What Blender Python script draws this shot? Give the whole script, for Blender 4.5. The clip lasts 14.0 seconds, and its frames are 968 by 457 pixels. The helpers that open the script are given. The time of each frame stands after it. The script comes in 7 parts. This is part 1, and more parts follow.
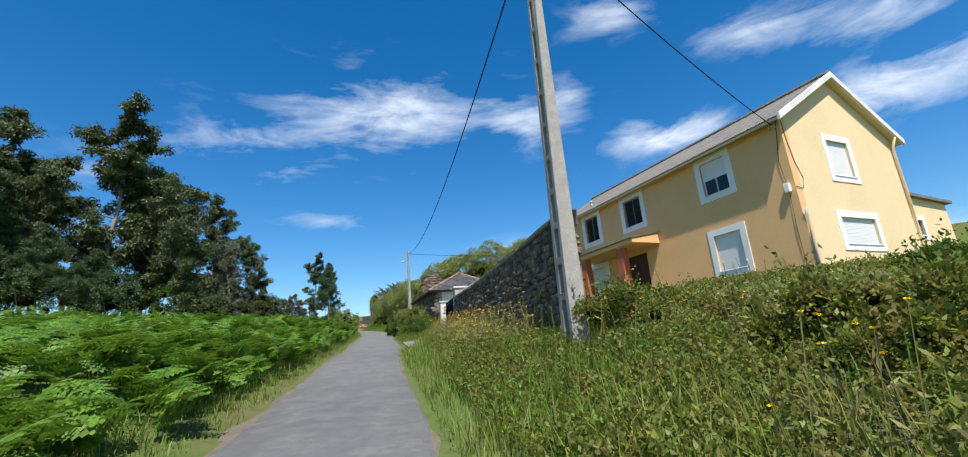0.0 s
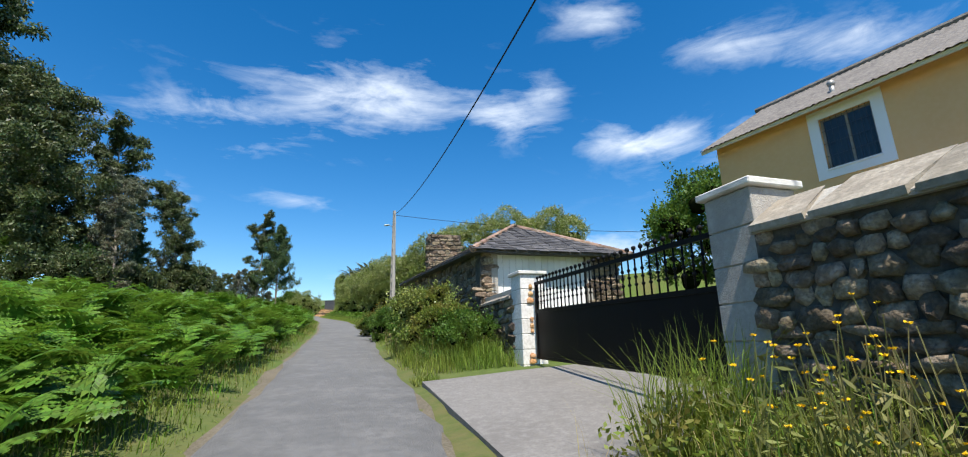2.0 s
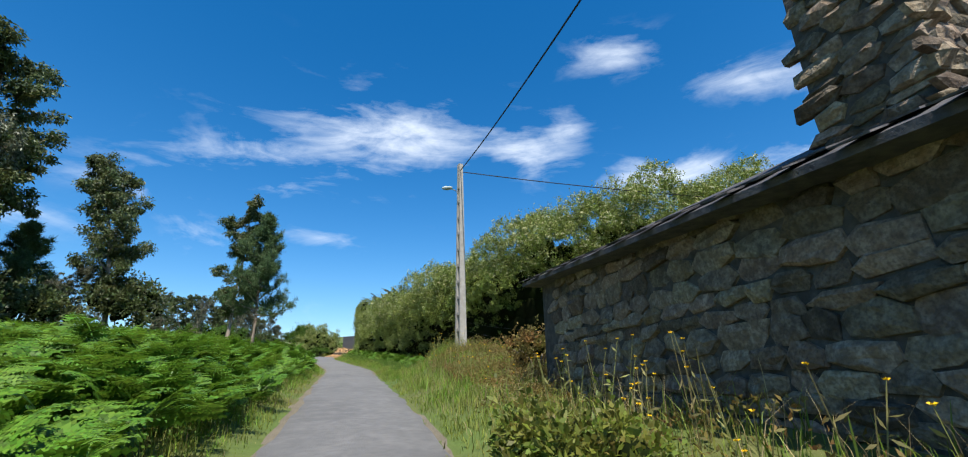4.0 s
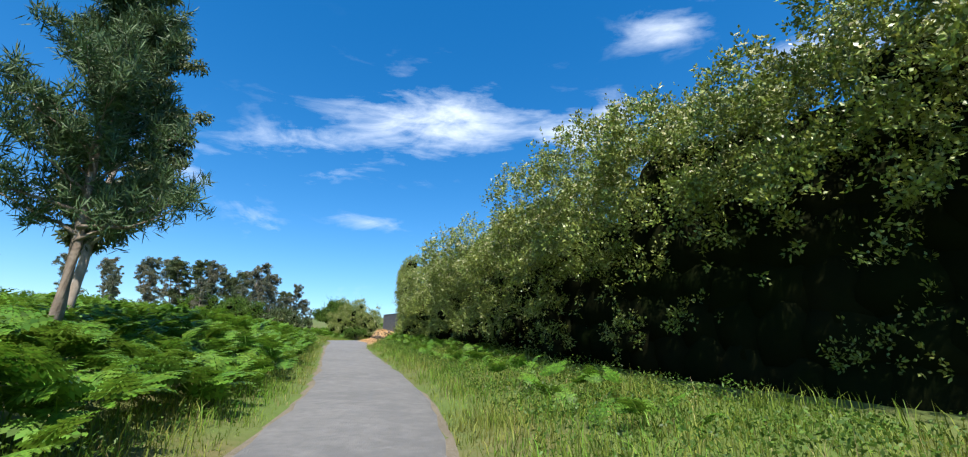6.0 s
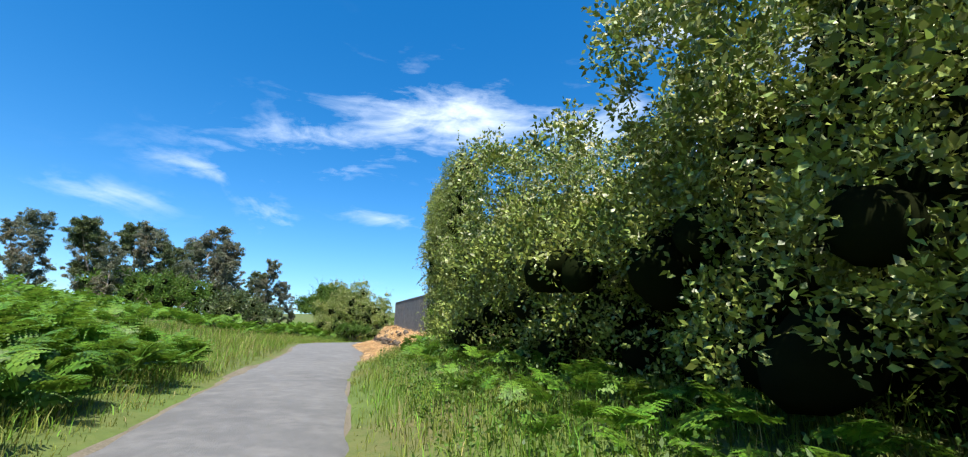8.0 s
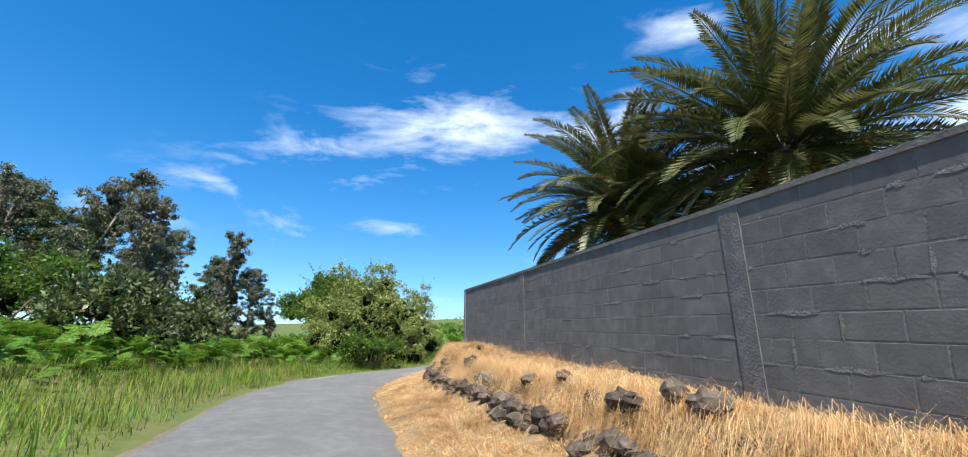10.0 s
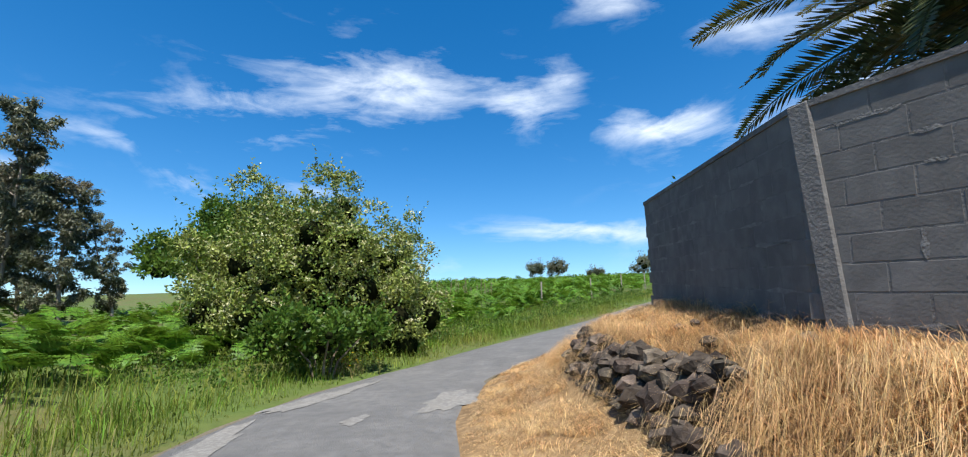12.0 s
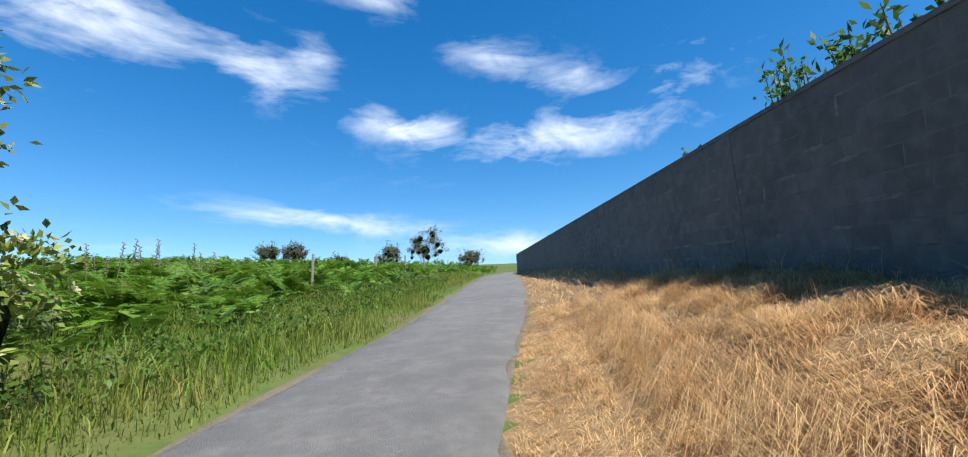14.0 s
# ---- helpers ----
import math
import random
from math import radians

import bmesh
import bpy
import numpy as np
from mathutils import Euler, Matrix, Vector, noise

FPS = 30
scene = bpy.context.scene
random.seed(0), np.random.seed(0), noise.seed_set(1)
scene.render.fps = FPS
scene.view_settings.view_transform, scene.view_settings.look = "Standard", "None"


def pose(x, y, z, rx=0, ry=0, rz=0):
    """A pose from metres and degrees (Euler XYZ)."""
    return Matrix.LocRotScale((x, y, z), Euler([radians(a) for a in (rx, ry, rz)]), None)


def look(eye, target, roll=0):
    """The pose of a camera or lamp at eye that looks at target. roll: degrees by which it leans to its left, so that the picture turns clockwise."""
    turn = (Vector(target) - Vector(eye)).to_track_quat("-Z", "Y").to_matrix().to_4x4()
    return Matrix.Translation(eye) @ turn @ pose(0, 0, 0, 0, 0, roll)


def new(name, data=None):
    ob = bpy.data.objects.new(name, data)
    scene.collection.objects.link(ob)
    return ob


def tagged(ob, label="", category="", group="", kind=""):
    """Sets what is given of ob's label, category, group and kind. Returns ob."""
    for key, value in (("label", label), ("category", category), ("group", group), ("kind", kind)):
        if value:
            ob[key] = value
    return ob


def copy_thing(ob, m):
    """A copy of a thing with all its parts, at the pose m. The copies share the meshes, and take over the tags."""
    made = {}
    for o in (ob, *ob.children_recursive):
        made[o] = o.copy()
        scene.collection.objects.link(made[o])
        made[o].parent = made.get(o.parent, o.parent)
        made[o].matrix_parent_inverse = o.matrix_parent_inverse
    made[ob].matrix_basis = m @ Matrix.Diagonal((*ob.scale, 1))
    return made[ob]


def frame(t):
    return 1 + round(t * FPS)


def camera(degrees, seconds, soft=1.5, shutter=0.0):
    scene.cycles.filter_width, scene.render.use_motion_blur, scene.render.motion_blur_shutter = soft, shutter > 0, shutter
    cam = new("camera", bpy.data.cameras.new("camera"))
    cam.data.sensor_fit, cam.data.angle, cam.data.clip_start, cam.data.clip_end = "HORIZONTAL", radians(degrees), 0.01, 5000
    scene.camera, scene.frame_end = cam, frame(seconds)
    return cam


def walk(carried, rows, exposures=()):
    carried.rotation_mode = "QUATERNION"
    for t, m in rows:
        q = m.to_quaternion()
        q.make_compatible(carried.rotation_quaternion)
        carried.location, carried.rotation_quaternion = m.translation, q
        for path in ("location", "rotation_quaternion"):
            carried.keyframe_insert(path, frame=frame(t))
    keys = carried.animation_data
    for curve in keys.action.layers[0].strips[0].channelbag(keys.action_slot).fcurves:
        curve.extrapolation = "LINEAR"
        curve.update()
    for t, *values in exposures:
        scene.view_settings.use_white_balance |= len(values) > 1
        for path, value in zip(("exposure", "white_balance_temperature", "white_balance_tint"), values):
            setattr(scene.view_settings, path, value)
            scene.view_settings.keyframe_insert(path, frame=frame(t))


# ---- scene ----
cam = camera(92.71, 14.0, 1.1)
# seconds, eye, yaw to the left, pitch up, roll
ROWS = [
    (0, -0.634, 0.458, 1.125, -1.35, 15.18, -4.49),
    (0.5, -1.503, 4.351, 1.543, -3.45, 16.09, -3.74),
    (1, -2.390, 8.251, 1.904, -6.35, 16.48, -2.79),
    (1.5, -3.347, 12.324, 2.235, -5.75, 14.84, -1.82),
    (2, -4.326, 16.726, 2.646, -4.86, 14.06, -1.40),
    (2.5, -5.370, 21.196, 3.080, -4.96, 17.94, -0.72),
    (5, -10.279, 45.618, 5.127, 0.72, 18.55, -1.30),
    (5.5, -11.413, 50.636, 5.530, 2.01, 16.55, -0.61),
    (6, -12.634, 55.509, 5.887, 3.74, 16.57, 0.39),
    (6.5, -13.838, 60.427, 6.220, 5.71, 16.06, 1.01),
    (7, -15.219, 65.385, 6.589, 4.77, 15.84, 1.46),
    (9.5, -23.549, 89.962, 8.655, 6.31, 16.93, 0.29),
    (10, -25.254, 93.522, 8.953, 6.52, 16.97, 0.15),
    (10.5, -26.811, 96.850, 9.248, 6.43, 16.79, -0.33),
    (11, -28.129, 99.813, 9.488, 4.35, 17.11, -0.11),
    (11.5, -29.288, 102.630, 9.655, 1.62, 14.86, -0.54),
    (12, -30.163, 105.190, 9.790, -2.63, 12.69, -1.53),
    (12.5, -30.643, 107.716, 9.918, -11.73, 11.70, -3.91),
    (13, -30.734, 109.998, 10.036, -22.71, 10.04, -5.62),
    (13.5, -30.468, 112.188, 10.167, -29.30, 8.25, -5.41),
    (14, -29.877, 114.466, 10.243, -34.87, 10.52, -2.52),
]
walk(cam, [(t, pose(x, y, z, 90 + pitch, 0, yaw) @ pose(0, 0, 0, 0, 0, roll)) for t, x, y, z, yaw, pitch, roll in ROWS],
     ((0, 0.5), (1, 0.62), (2.5, 0.6), (5, 0.66), (6.5, 0.92), (9.5, 1.0), (10, 0.95), (11, 0.8), (12.5, 0.66), (14, 0.68)))

# ---- world, sun ----
SUN_EL, SUN_AZ = 60.0, 172.0
sun_way = Vector((math.sin(radians(SUN_AZ)) * math.cos(radians(SUN_EL)), math.cos(radians(SUN_AZ)) * math.cos(radians(SUN_EL)), math.sin(radians(SUN_EL))))
sun = new("sun", bpy.data.lights.new("sun", "SUN"))
sun.data.energy, sun.data.angle, sun.data.color = 5.0, radians(0.55), (1.0, 0.95, 0.87)
sun.matrix_world = look((0, 0, 60), Vector((0, 0, 60)) - sun_way)


def sky_dir(az, el):
    """A direction by degrees to the left of +y and above the horizon."""
    a, e = radians(az), radians(el)
    return Vector((-math.sin(a) * math.cos(e), math.cos(a) * math.cos(e), math.sin(e)))


# cirrus: azimuth, elevation, half width, half height, tilt (rises to the left), weight
CLOUDS = [
    (11, 29.0, 18, 6.4, -5, 0.85), (27, 25.5, 13, 3.0, -14, 0.75), (22, 22.4, 9, 1.8, -20, 0.6), (-8, 28.0, 8, 4.6, 14, 0.8),
    (-13, 29.5, 4, 3.6, 40, 0.75), (-26, 22.9, 9, 2.6, 8, 1.0), (-45, 21.2, 17, 3.6, -3, 1.0), (-60, 25.0, 8, 4.5, -30, 0.75),
    (-38, 30.6, 8, 2.6, 14, 0.7), (-47, 27.6, 7, 2.4, 10, 0.8), (-21, 37.2, 6, 2.6, 6, 0.75), (-16, 11.6, 16, 1.7, 5, 1.0),
    (-40, 8.2, 17, 1.8, 4, 0.9), (18, 16.8, 7, 1.6, 6, 0.65), (31, 15.8, 5, 2.2, 30, 0.65), (38, 19.5, 7, 1.6, 4, 0.6), (46, 15, 6, 1.5, 0, 0.6), (10, 8.5, 16, 1.5, 0, 0.5),
]
world = bpy.data.worlds.new("sky")
scene.world = world
world.use_nodes = True
wt = world.node_tree
wt.nodes.clear()


def wnode(kind, **values):
    n = wt.nodes.new(kind)
    for key, value in values.items():
        if key == "operation":
            n.operation = value
        elif key == "clamp":
            n.use_clamp = value
    return n


def wmath(op, a, b=None, c=None, clamp=False):
    n = wnode("ShaderNodeMath", operation=op, clamp=clamp)
    for i, v in enumerate((a, b, c)):
        if v is None:
            continue
        if isinstance(v, (int, float)):
            n.inputs[i].default_value = v
        else:
            wt.links.new(v, n.inputs[i])
    return n.outputs[0]


wco = wnode("ShaderNodeTexCoord").outputs["Generated"]
total = None
for az, el, hw, hh, tilt, weight in CLOUDS:
    c = sky_dir(az, el)
    right = c.cross(Vector((0, 0, 1))).normalized()
    up = right.cross(c)
    ct, st = math.cos(radians(tilt)), math.sin(radians(tilt))
    axis_a, axis_b = right * ct - up * st, up * ct + right * st
    squares = []
    for axis, half in ((axis_a, hw), (axis_b, hh)):
        dot = wnode("ShaderNodeVectorMath", operation="DOT_PRODUCT")
        wt.links.new(wco, dot.inputs[0])
        dot.inputs[1].default_value = axis / math.sin(radians(half))
        off = wmath("SUBTRACT", dot.outputs["Value"], c.dot(axis) / math.sin(radians(half)))
        squares.append(wmath("MULTIPLY", off, off))
    m = wmath("EXPONENT", wmath("MULTIPLY", wmath("ADD", *squares), -1.1))
    front = wnode("ShaderNodeVectorMath", operation="DOT_PRODUCT")
    wt.links.new(wco, front.inputs[0])
    front.inputs[1].default_value = c
    m = wmath("MULTIPLY", m, wmath("GREATER_THAN", front.outputs["Value"], 0.3))
    total = wmath("MULTIPLY", m, weight) if total is None else wmath("MAXIMUM", total, wmath("MULTIPLY", m, weight))
# fibres of the cirrus, drawn out and falling to the right
maps = wnode("ShaderNodeMapping")
maps.inputs["Rotation"].default_value = (0, radians(-22), 0)
maps.inputs["Scale"].default_value = (1.0, 1.6, 3.4)
wt.links.new(wco, maps.inputs["Vector"])


def wnoise(scale, detail, rough, distortion):
    n = wnode("ShaderNodeTexNoise")
    n.inputs["Scale"].default_value, n.inputs["Detail"].default_value = scale, detail
    n.inputs["Roughness"].default_value, n.inputs["Distortion"].default_value = rough, distortion
    wt.links.new(maps.outputs[0], n.inputs["Vector"])
    return n.outputs["Fac"]


fibre = wmath("ADD", wmath("MULTIPLY", wnoise(3.2, 8, 0.6, 0.8), 0.7), wmath("MULTIPLY", wnoise(11.0, 6, 0.62, 0.5), 0.3))
cover = wmath("ADD", wmath("MULTIPLY", total, 0.95), wmath("MULTIPLY", wmath("SUBTRACT", fibre, 0.54), 4.4))
cover = wmath("MULTIPLY", wmath("SUBTRACT", cover, 0.2), 0.85, clamp=True)
cover = wmath("MULTIPLY", wmath("MULTIPLY", cover, total, clamp=True), 1.12, clamp=True)
sky = wnode("ShaderNodeTexSky")
sky.sky_type, sky.sun_disc = "NISHITA", False
sky.sun_elevation, sky.sun_rotation = radians(SUN_EL), radians(SUN_AZ)
sky.altitude, sky.air_density, sky.dust_density, sky.ozone_density = 100, 1.0, 0.5, 2.5
deep = wnode("ShaderNodeHueSaturation")
deep.inputs["Saturation"].default_value, deep.inputs["Value"].default_value = 1.42, 1.0
wt.links.new(sky.outputs[0], deep.inputs["Color"])
mixc = wt.nodes.new("ShaderNodeMix")
mixc.data_type = "RGBA"
wt.links.new(cover, mixc.inputs[0])
wt.links.new(deep.outputs[0], mixc.inputs[6])
mixc.inputs[7].default_value = (5.7, 6.3, 7.1, 1)
back = wnode("ShaderNodeBackground")
back.inputs["Strength"].default_value = 0.117
wt.links.new(mixc.outputs[2], back.inputs["Color"])
wout = wnode("ShaderNodeOutputWorld")
wt.links.new(back.outputs[0], wout.inputs["Surface"])

# ---- materials ----
def material(name, base, vary=(), rough=0.8, bump=0.0, bump_scale=20.0, grain=8.0, coarse=0.6, spec=0.3, island=0.0, metal=0.0, thin=0.0, random_object=0.0, amount=1.0):
    """A node material: base colour, mixed with vary by a coarse and a fine noise, fine relief, and a random shade by piece."""
    m = bpy.data.materials.new(name)
    m.use_nodes = True
    t = m.node_tree
    n, link = t.nodes, t.links
    b = n["Principled BSDF"]
    b.inputs["Roughness"].default_value, b.inputs["Metallic"].default_value = rough, metal
    b.inputs["Specular IOR Level"].default_value = spec
    co = n.new("ShaderNodeNewGeometry").outputs["Position"]

    def noise_at(scale, detail=5):
        x = n.new("ShaderNodeTexNoise")
        x.inputs["Scale"].default_value, x.inputs["Detail"].default_value = scale, detail
        link.new(co, x.inputs["Vector"])
        return x.outputs["Fac"]

    def ramp(fac, lo, hi):
        r = n.new("ShaderNodeMapRange")
        r.inputs[1].default_value, r.inputs[2].default_value = lo, hi
        link.new(fac, r.inputs[0])
        return r.outputs[0]

    def mix(fac, a, c, blend="MIX"):
        x = n.new("ShaderNodeMix")
        x.data_type, x.blend_type = "RGBA", blend
        for i, v in ((0, fac), (6, a), (7, c)):
            if isinstance(v, (int, float)):
                x.inputs[i].default_value = v
            elif isinstance(v, tuple):
                x.inputs[i].default_value = (*v[:3], 1)
            else:
                link.new(v, x.inputs[i])
        return x.outputs[2]

    colour = tuple(base)
    for i, other in enumerate(vary):
        scale = (coarse, grain, grain * 3.3)[i % 3]
        fac = n.new("ShaderNodeMath")
        fac.operation = "MULTIPLY"
        fac.inputs[1].default_value = amount * (0.9 if i == 0 else 0.7)
        link.new(ramp(noise_at(scale), 0.42, 0.68), fac.inputs[0])
        colour = mix(fac.outputs[0], colour, tuple(other))
    if island or random_object:
        src = n.new("ShaderNodeNewGeometry").outputs["Random Per Island"] if island else n.new("ShaderNodeObjectInfo").outputs["Random"]
        amt = island or random_object
        v = n.new("ShaderNodeMapRange")
        v.inputs[3].default_value, v.inputs[4].default_value = 1 - amt, 1 + amt
        link.new(src, v.inputs[0])
        hs = n.new("ShaderNodeHueSaturation")
        link.new(v.outputs[0], hs.inputs["Value"])
        h = n.new("ShaderNodeMapRange")
        h.inputs[3].default_value, h.inputs[4].default_value = 0.5 - 0.03 * amt, 0.5 + 0.03 * amt
        w = n.new("ShaderNodeMath")
        w.operation = "FRACT"
        w2 = n.new("ShaderNodeMath")
        w2.operation = "MULTIPLY"
        w2.inputs[1].default_value = 7.31
        link.new(src, w2.inputs[0])
        link.new(w2.outputs[0], w.inputs[0])
        link.new(w.outputs[0], h.inputs[0])
        link.new(h.outputs[0], hs.inputs["Hue"])
        if isinstance(colour, tuple):
            hs.inputs["Color"].default_value = (*colour[:3], 1)
        else:
            link.new(colour, hs.inputs["Color"])
        colour = hs.outputs[0]
    if isinstance(colour, tuple):
        b.inputs["Base Color"].default_value = (*colour[:3], 1)
    else:
        link.new(colour, b.inputs["Base Color"])
    if bump:
        bn = n.new("ShaderNodeBump")
        bn.inputs["Strength"].default_value, bn.inputs["Distance"].default_value = min(bump, 1.0), 0.02
        link.new(noise_at(bump_scale, 6), bn.inputs["Height"])
        link.new(bn.outputs[0], b.inputs["Normal"])
    if thin:
        tr = n.new("ShaderNodeBsdfTranslucent")
        if isinstance(colour, tuple):
            tr.inputs[0].default_value = (*colour[:3], 1)
        else:
            bright = n.new("ShaderNodeHueSaturation")
            bright.inputs["Value"].default_value, bright.inputs["Hue"].default_value = 1.25, 0.485
            link.new(colour, bright.inputs["Color"])
            link.new(bright.outputs[0], tr.inputs[0])
        ms = n.new("ShaderNodeMixShader")
        ms.inputs[0].default_value = thin
        link.new(b.outputs[0], ms.inputs[1])
        link.new(tr.outputs[0], ms.inputs[2])
        link.new(ms.outputs[0], n["Material Output"].inputs["Surface"])
    return m


M = {}
M["asphalt"] = material("asphalt", (0.158, 0.156, 0.150), ((0.12, 0.119, 0.116), (0.205, 0.20, 0.19), (0.125, 0.124, 0.12)), 0.85, 0.9, 110, 2.2, 0.35)
M["tar"] = material("tar", (0.075, 0.075, 0.072), ((0.05, 0.05, 0.05), (0.11, 0.11, 0.105)), 0.8, 0.8, 90, 12, 2.0)
M["gravel"] = material("gravel", (0.15, 0.125, 0.085), ((0.10, 0.085, 0.055), (0.21, 0.185, 0.14)), 0.95, 0.9, 70, 30, 1.5)
M["soil"] = material("soil", (0.085, 0.125, 0.025), ((0.12, 0.10, 0.04), (0.06, 0.09, 0.018)), 0.95, 0.8, 14, 5, 0.3)
M["straw_soil"] = material("straw_soil", (0.22, 0.14, 0.065), ((0.12, 0.075, 0.038), (0.34, 0.235, 0.12)), 0.95, 0.8, 40, 9, 0.6)
M["concrete"] = material("concrete", (0.36, 0.33, 0.29), ((0.27, 0.25, 0.22), (0.44, 0.41, 0.36), (0.3, 0.28, 0.25)), 0.9, 0.5, 60, 7, 1.1)
M["apron"] = material("apron", (0.20, 0.188, 0.172), ((0.145, 0.136, 0.125), (0.25, 0.238, 0.22), (0.15, 0.14, 0.13)), 0.9, 0.5, 50, 9, 0.8)
M["block"] = material("block", (0.132, 0.128, 0.123), ((0.105, 0.102, 0.10), (0.175, 0.17, 0.163)), 0.92, 0.14, 45, 6, 0.9, random_object=0.1)
M["block_rest"] = material("block_rest", (0.125, 0.121, 0.118), ((0.095, 0.092, 0.09), (0.16, 0.156, 0.15)), 0.92, 0.14, 45, 6, 0.9, island=0.1)
M["mortar_grey"] = material("mortar_grey", (0.138, 0.134, 0.13), ((0.10, 0.098, 0.095), (0.19, 0.185, 0.178)), 0.95, 0.4, 40, 9, 0.8)
M["mortar_pale"] = material("mortar_pale", (0.175, 0.17, 0.163), ((0.13, 0.127, 0.122), (0.24, 0.233, 0.222)), 0.95, 0.6, 60, 14, 2.0)
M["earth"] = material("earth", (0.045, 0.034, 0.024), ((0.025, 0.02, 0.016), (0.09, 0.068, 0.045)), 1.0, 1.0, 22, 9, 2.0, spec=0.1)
M["seed"] = material("seed", (0.36, 0.27, 0.13), ((0.26, 0.22, 0.09), (0.45, 0.36, 0.2)), 0.8, grain=2.0, coarse=0.7, island=0.4, thin=0.3, spec=0.2)
M["stone"] = material("stone", (0.19, 0.135, 0.08), ((0.10, 0.08, 0.058), (0.34, 0.28, 0.205), (0.075, 0.06, 0.045)), 0.92, 1.0, 30, 11, 2.6, random_object=0.55)
M["stone_rest"] = material("stone_rest", (0.19, 0.135, 0.08), ((0.10, 0.08, 0.058), (0.34, 0.28, 0.205), (0.075, 0.06, 0.045)), 0.92, 1.0, 30, 11, 2.6, island=0.5)
M["stone_warm"] = material("stone_warm", (0.46, 0.24, 0.10), ((0.32, 0.17, 0.08), (0.55, 0.40, 0.24)), 0.92, 0.8, 22, 9, 3.0, random_object=0.3)
M["mortar"] = material("mortar", (0.075, 0.066, 0.055), ((0.045, 0.04, 0.034), (0.14, 0.125, 0.1)), 0.97, 1.0, 26, 8, 1.2)
M["slab"] = material("slab", (0.33, 0.28, 0.215), ((0.21, 0.18, 0.145), (0.42, 0.37, 0.30), (0.2, 0.18, 0.14)), 0.9, 0.6, 26, 6, 1.2, random_object=0.25)
M["slab_joint"] = material("slab_joint", (0.42, 0.39, 0.34), ((0.3, 0.28, 0.24),), 0.95, 0.6, 30, 8, 1.0)
M["pale_grit"] = material("pale_grit", (0.215, 0.205, 0.185), ((0.16, 0.156, 0.146), (0.32, 0.31, 0.285), (0.165, 0.16, 0.15)), 0.95, 1.0, 60, 16, 2.6)
M["rock"] = material("rock", (0.078, 0.058, 0.042), ((0.038, 0.03, 0.024), (0.18, 0.145, 0.108), (0.05, 0.04, 0.033)), 0.92, 1.0, 26, 7, 2.4, random_object=0.5)
M["white_block"] = material("white_block", (0.72, 0.70, 0.66), ((0.58, 0.56, 0.52), (0.78, 0.76, 0.72), (0.5, 0.47, 0.42)), 0.85, 0.12, 40, 6, 1.3, random_object=0.08)
# One house paint: ochre is the shaded front's tone, cream the sunlit gable's.
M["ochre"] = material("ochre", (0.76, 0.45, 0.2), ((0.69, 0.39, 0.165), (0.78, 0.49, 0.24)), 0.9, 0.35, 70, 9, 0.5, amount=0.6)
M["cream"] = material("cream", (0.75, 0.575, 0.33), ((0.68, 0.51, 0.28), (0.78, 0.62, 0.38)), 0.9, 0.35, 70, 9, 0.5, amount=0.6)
M["white_paint"] = material("white_paint", (0.8, 0.79, 0.77), ((0.7, 0.69, 0.66),), 0.7, 0.15, 60, 9, 1.0, amount=0.5)
M["shutter"] = material("shutter", (0.74, 0.73, 0.71), ((0.66, 0.65, 0.63),), 0.5, 0.0, 60, 9, 1.0, amount=0.5)
M["grille_dark"] = material("grille_dark", (0.03, 0.03, 0.032), (), 0.5)
M["brick_orange"] = material("brick_orange", (0.50, 0.13, 0.05), ((0.4, 0.1, 0.04), (0.56, 0.18, 0.08)), 0.9, 0.5, 50, 9, 1.5, random_object=0.15)
M["fibre_roof"] = material("fibre_roof", (0.17, 0.155, 0.14), ((0.11, 0.10, 0.092), (0.27, 0.245, 0.21)), 0.9, 0.6, 40, 8, 1.2)
M["roof_edge"] = material("roof_edge", (0.62, 0.59, 0.54), ((0.42, 0.4, 0.37), (0.7, 0.68, 0.63)), 0.9, 0.4, 40, 7, 1.4)
M["slate"] = material("slate", (0.07, 0.068, 0.072), ((0.045, 0.045, 0.05), (0.14, 0.13, 0.12)), 0.75, 0.6, 30, 8, 1.6, random_object=0.4)
M["ridge_tile"] = material("ridge_tile", (0.26, 0.155, 0.105), ((0.17, 0.115, 0.085), (0.32, 0.25, 0.2)), 0.9, 0.5, 30, 8, 2, random_object=0.3)
M["iron"] = material("iron", (0.005, 0.005, 0.0055), ((0.008, 0.0075, 0.007),), 0.55, 0.05, 50, 9, 1, spec=0.12)
M["galvanised"] = material("galvanised", (0.42, 0.41, 0.38), ((0.3, 0.29, 0.27),), 0.5, 0.1, 50, 9, 1, metal=0.4)
M["pvc"] = material("pvc", (0.5, 0.49, 0.46), ((0.4, 0.39, 0.36),), 0.6)
M["cable"] = material("cable", (0.015, 0.015, 0.016), (), 0.6)
M["wood_grey"] = material("wood_grey", (0.27, 0.24, 0.2), ((0.19, 0.165, 0.135), (0.35, 0.32, 0.28)), 0.9, 0.8, 30, 10, 2)
M["white_boards"] = material("white_boards", (0.78, 0.77, 0.75), ((0.66, 0.65, 0.62),), 0.6, 0.1, 40, 7, 1.6, random_object=0.05, amount=0.6)
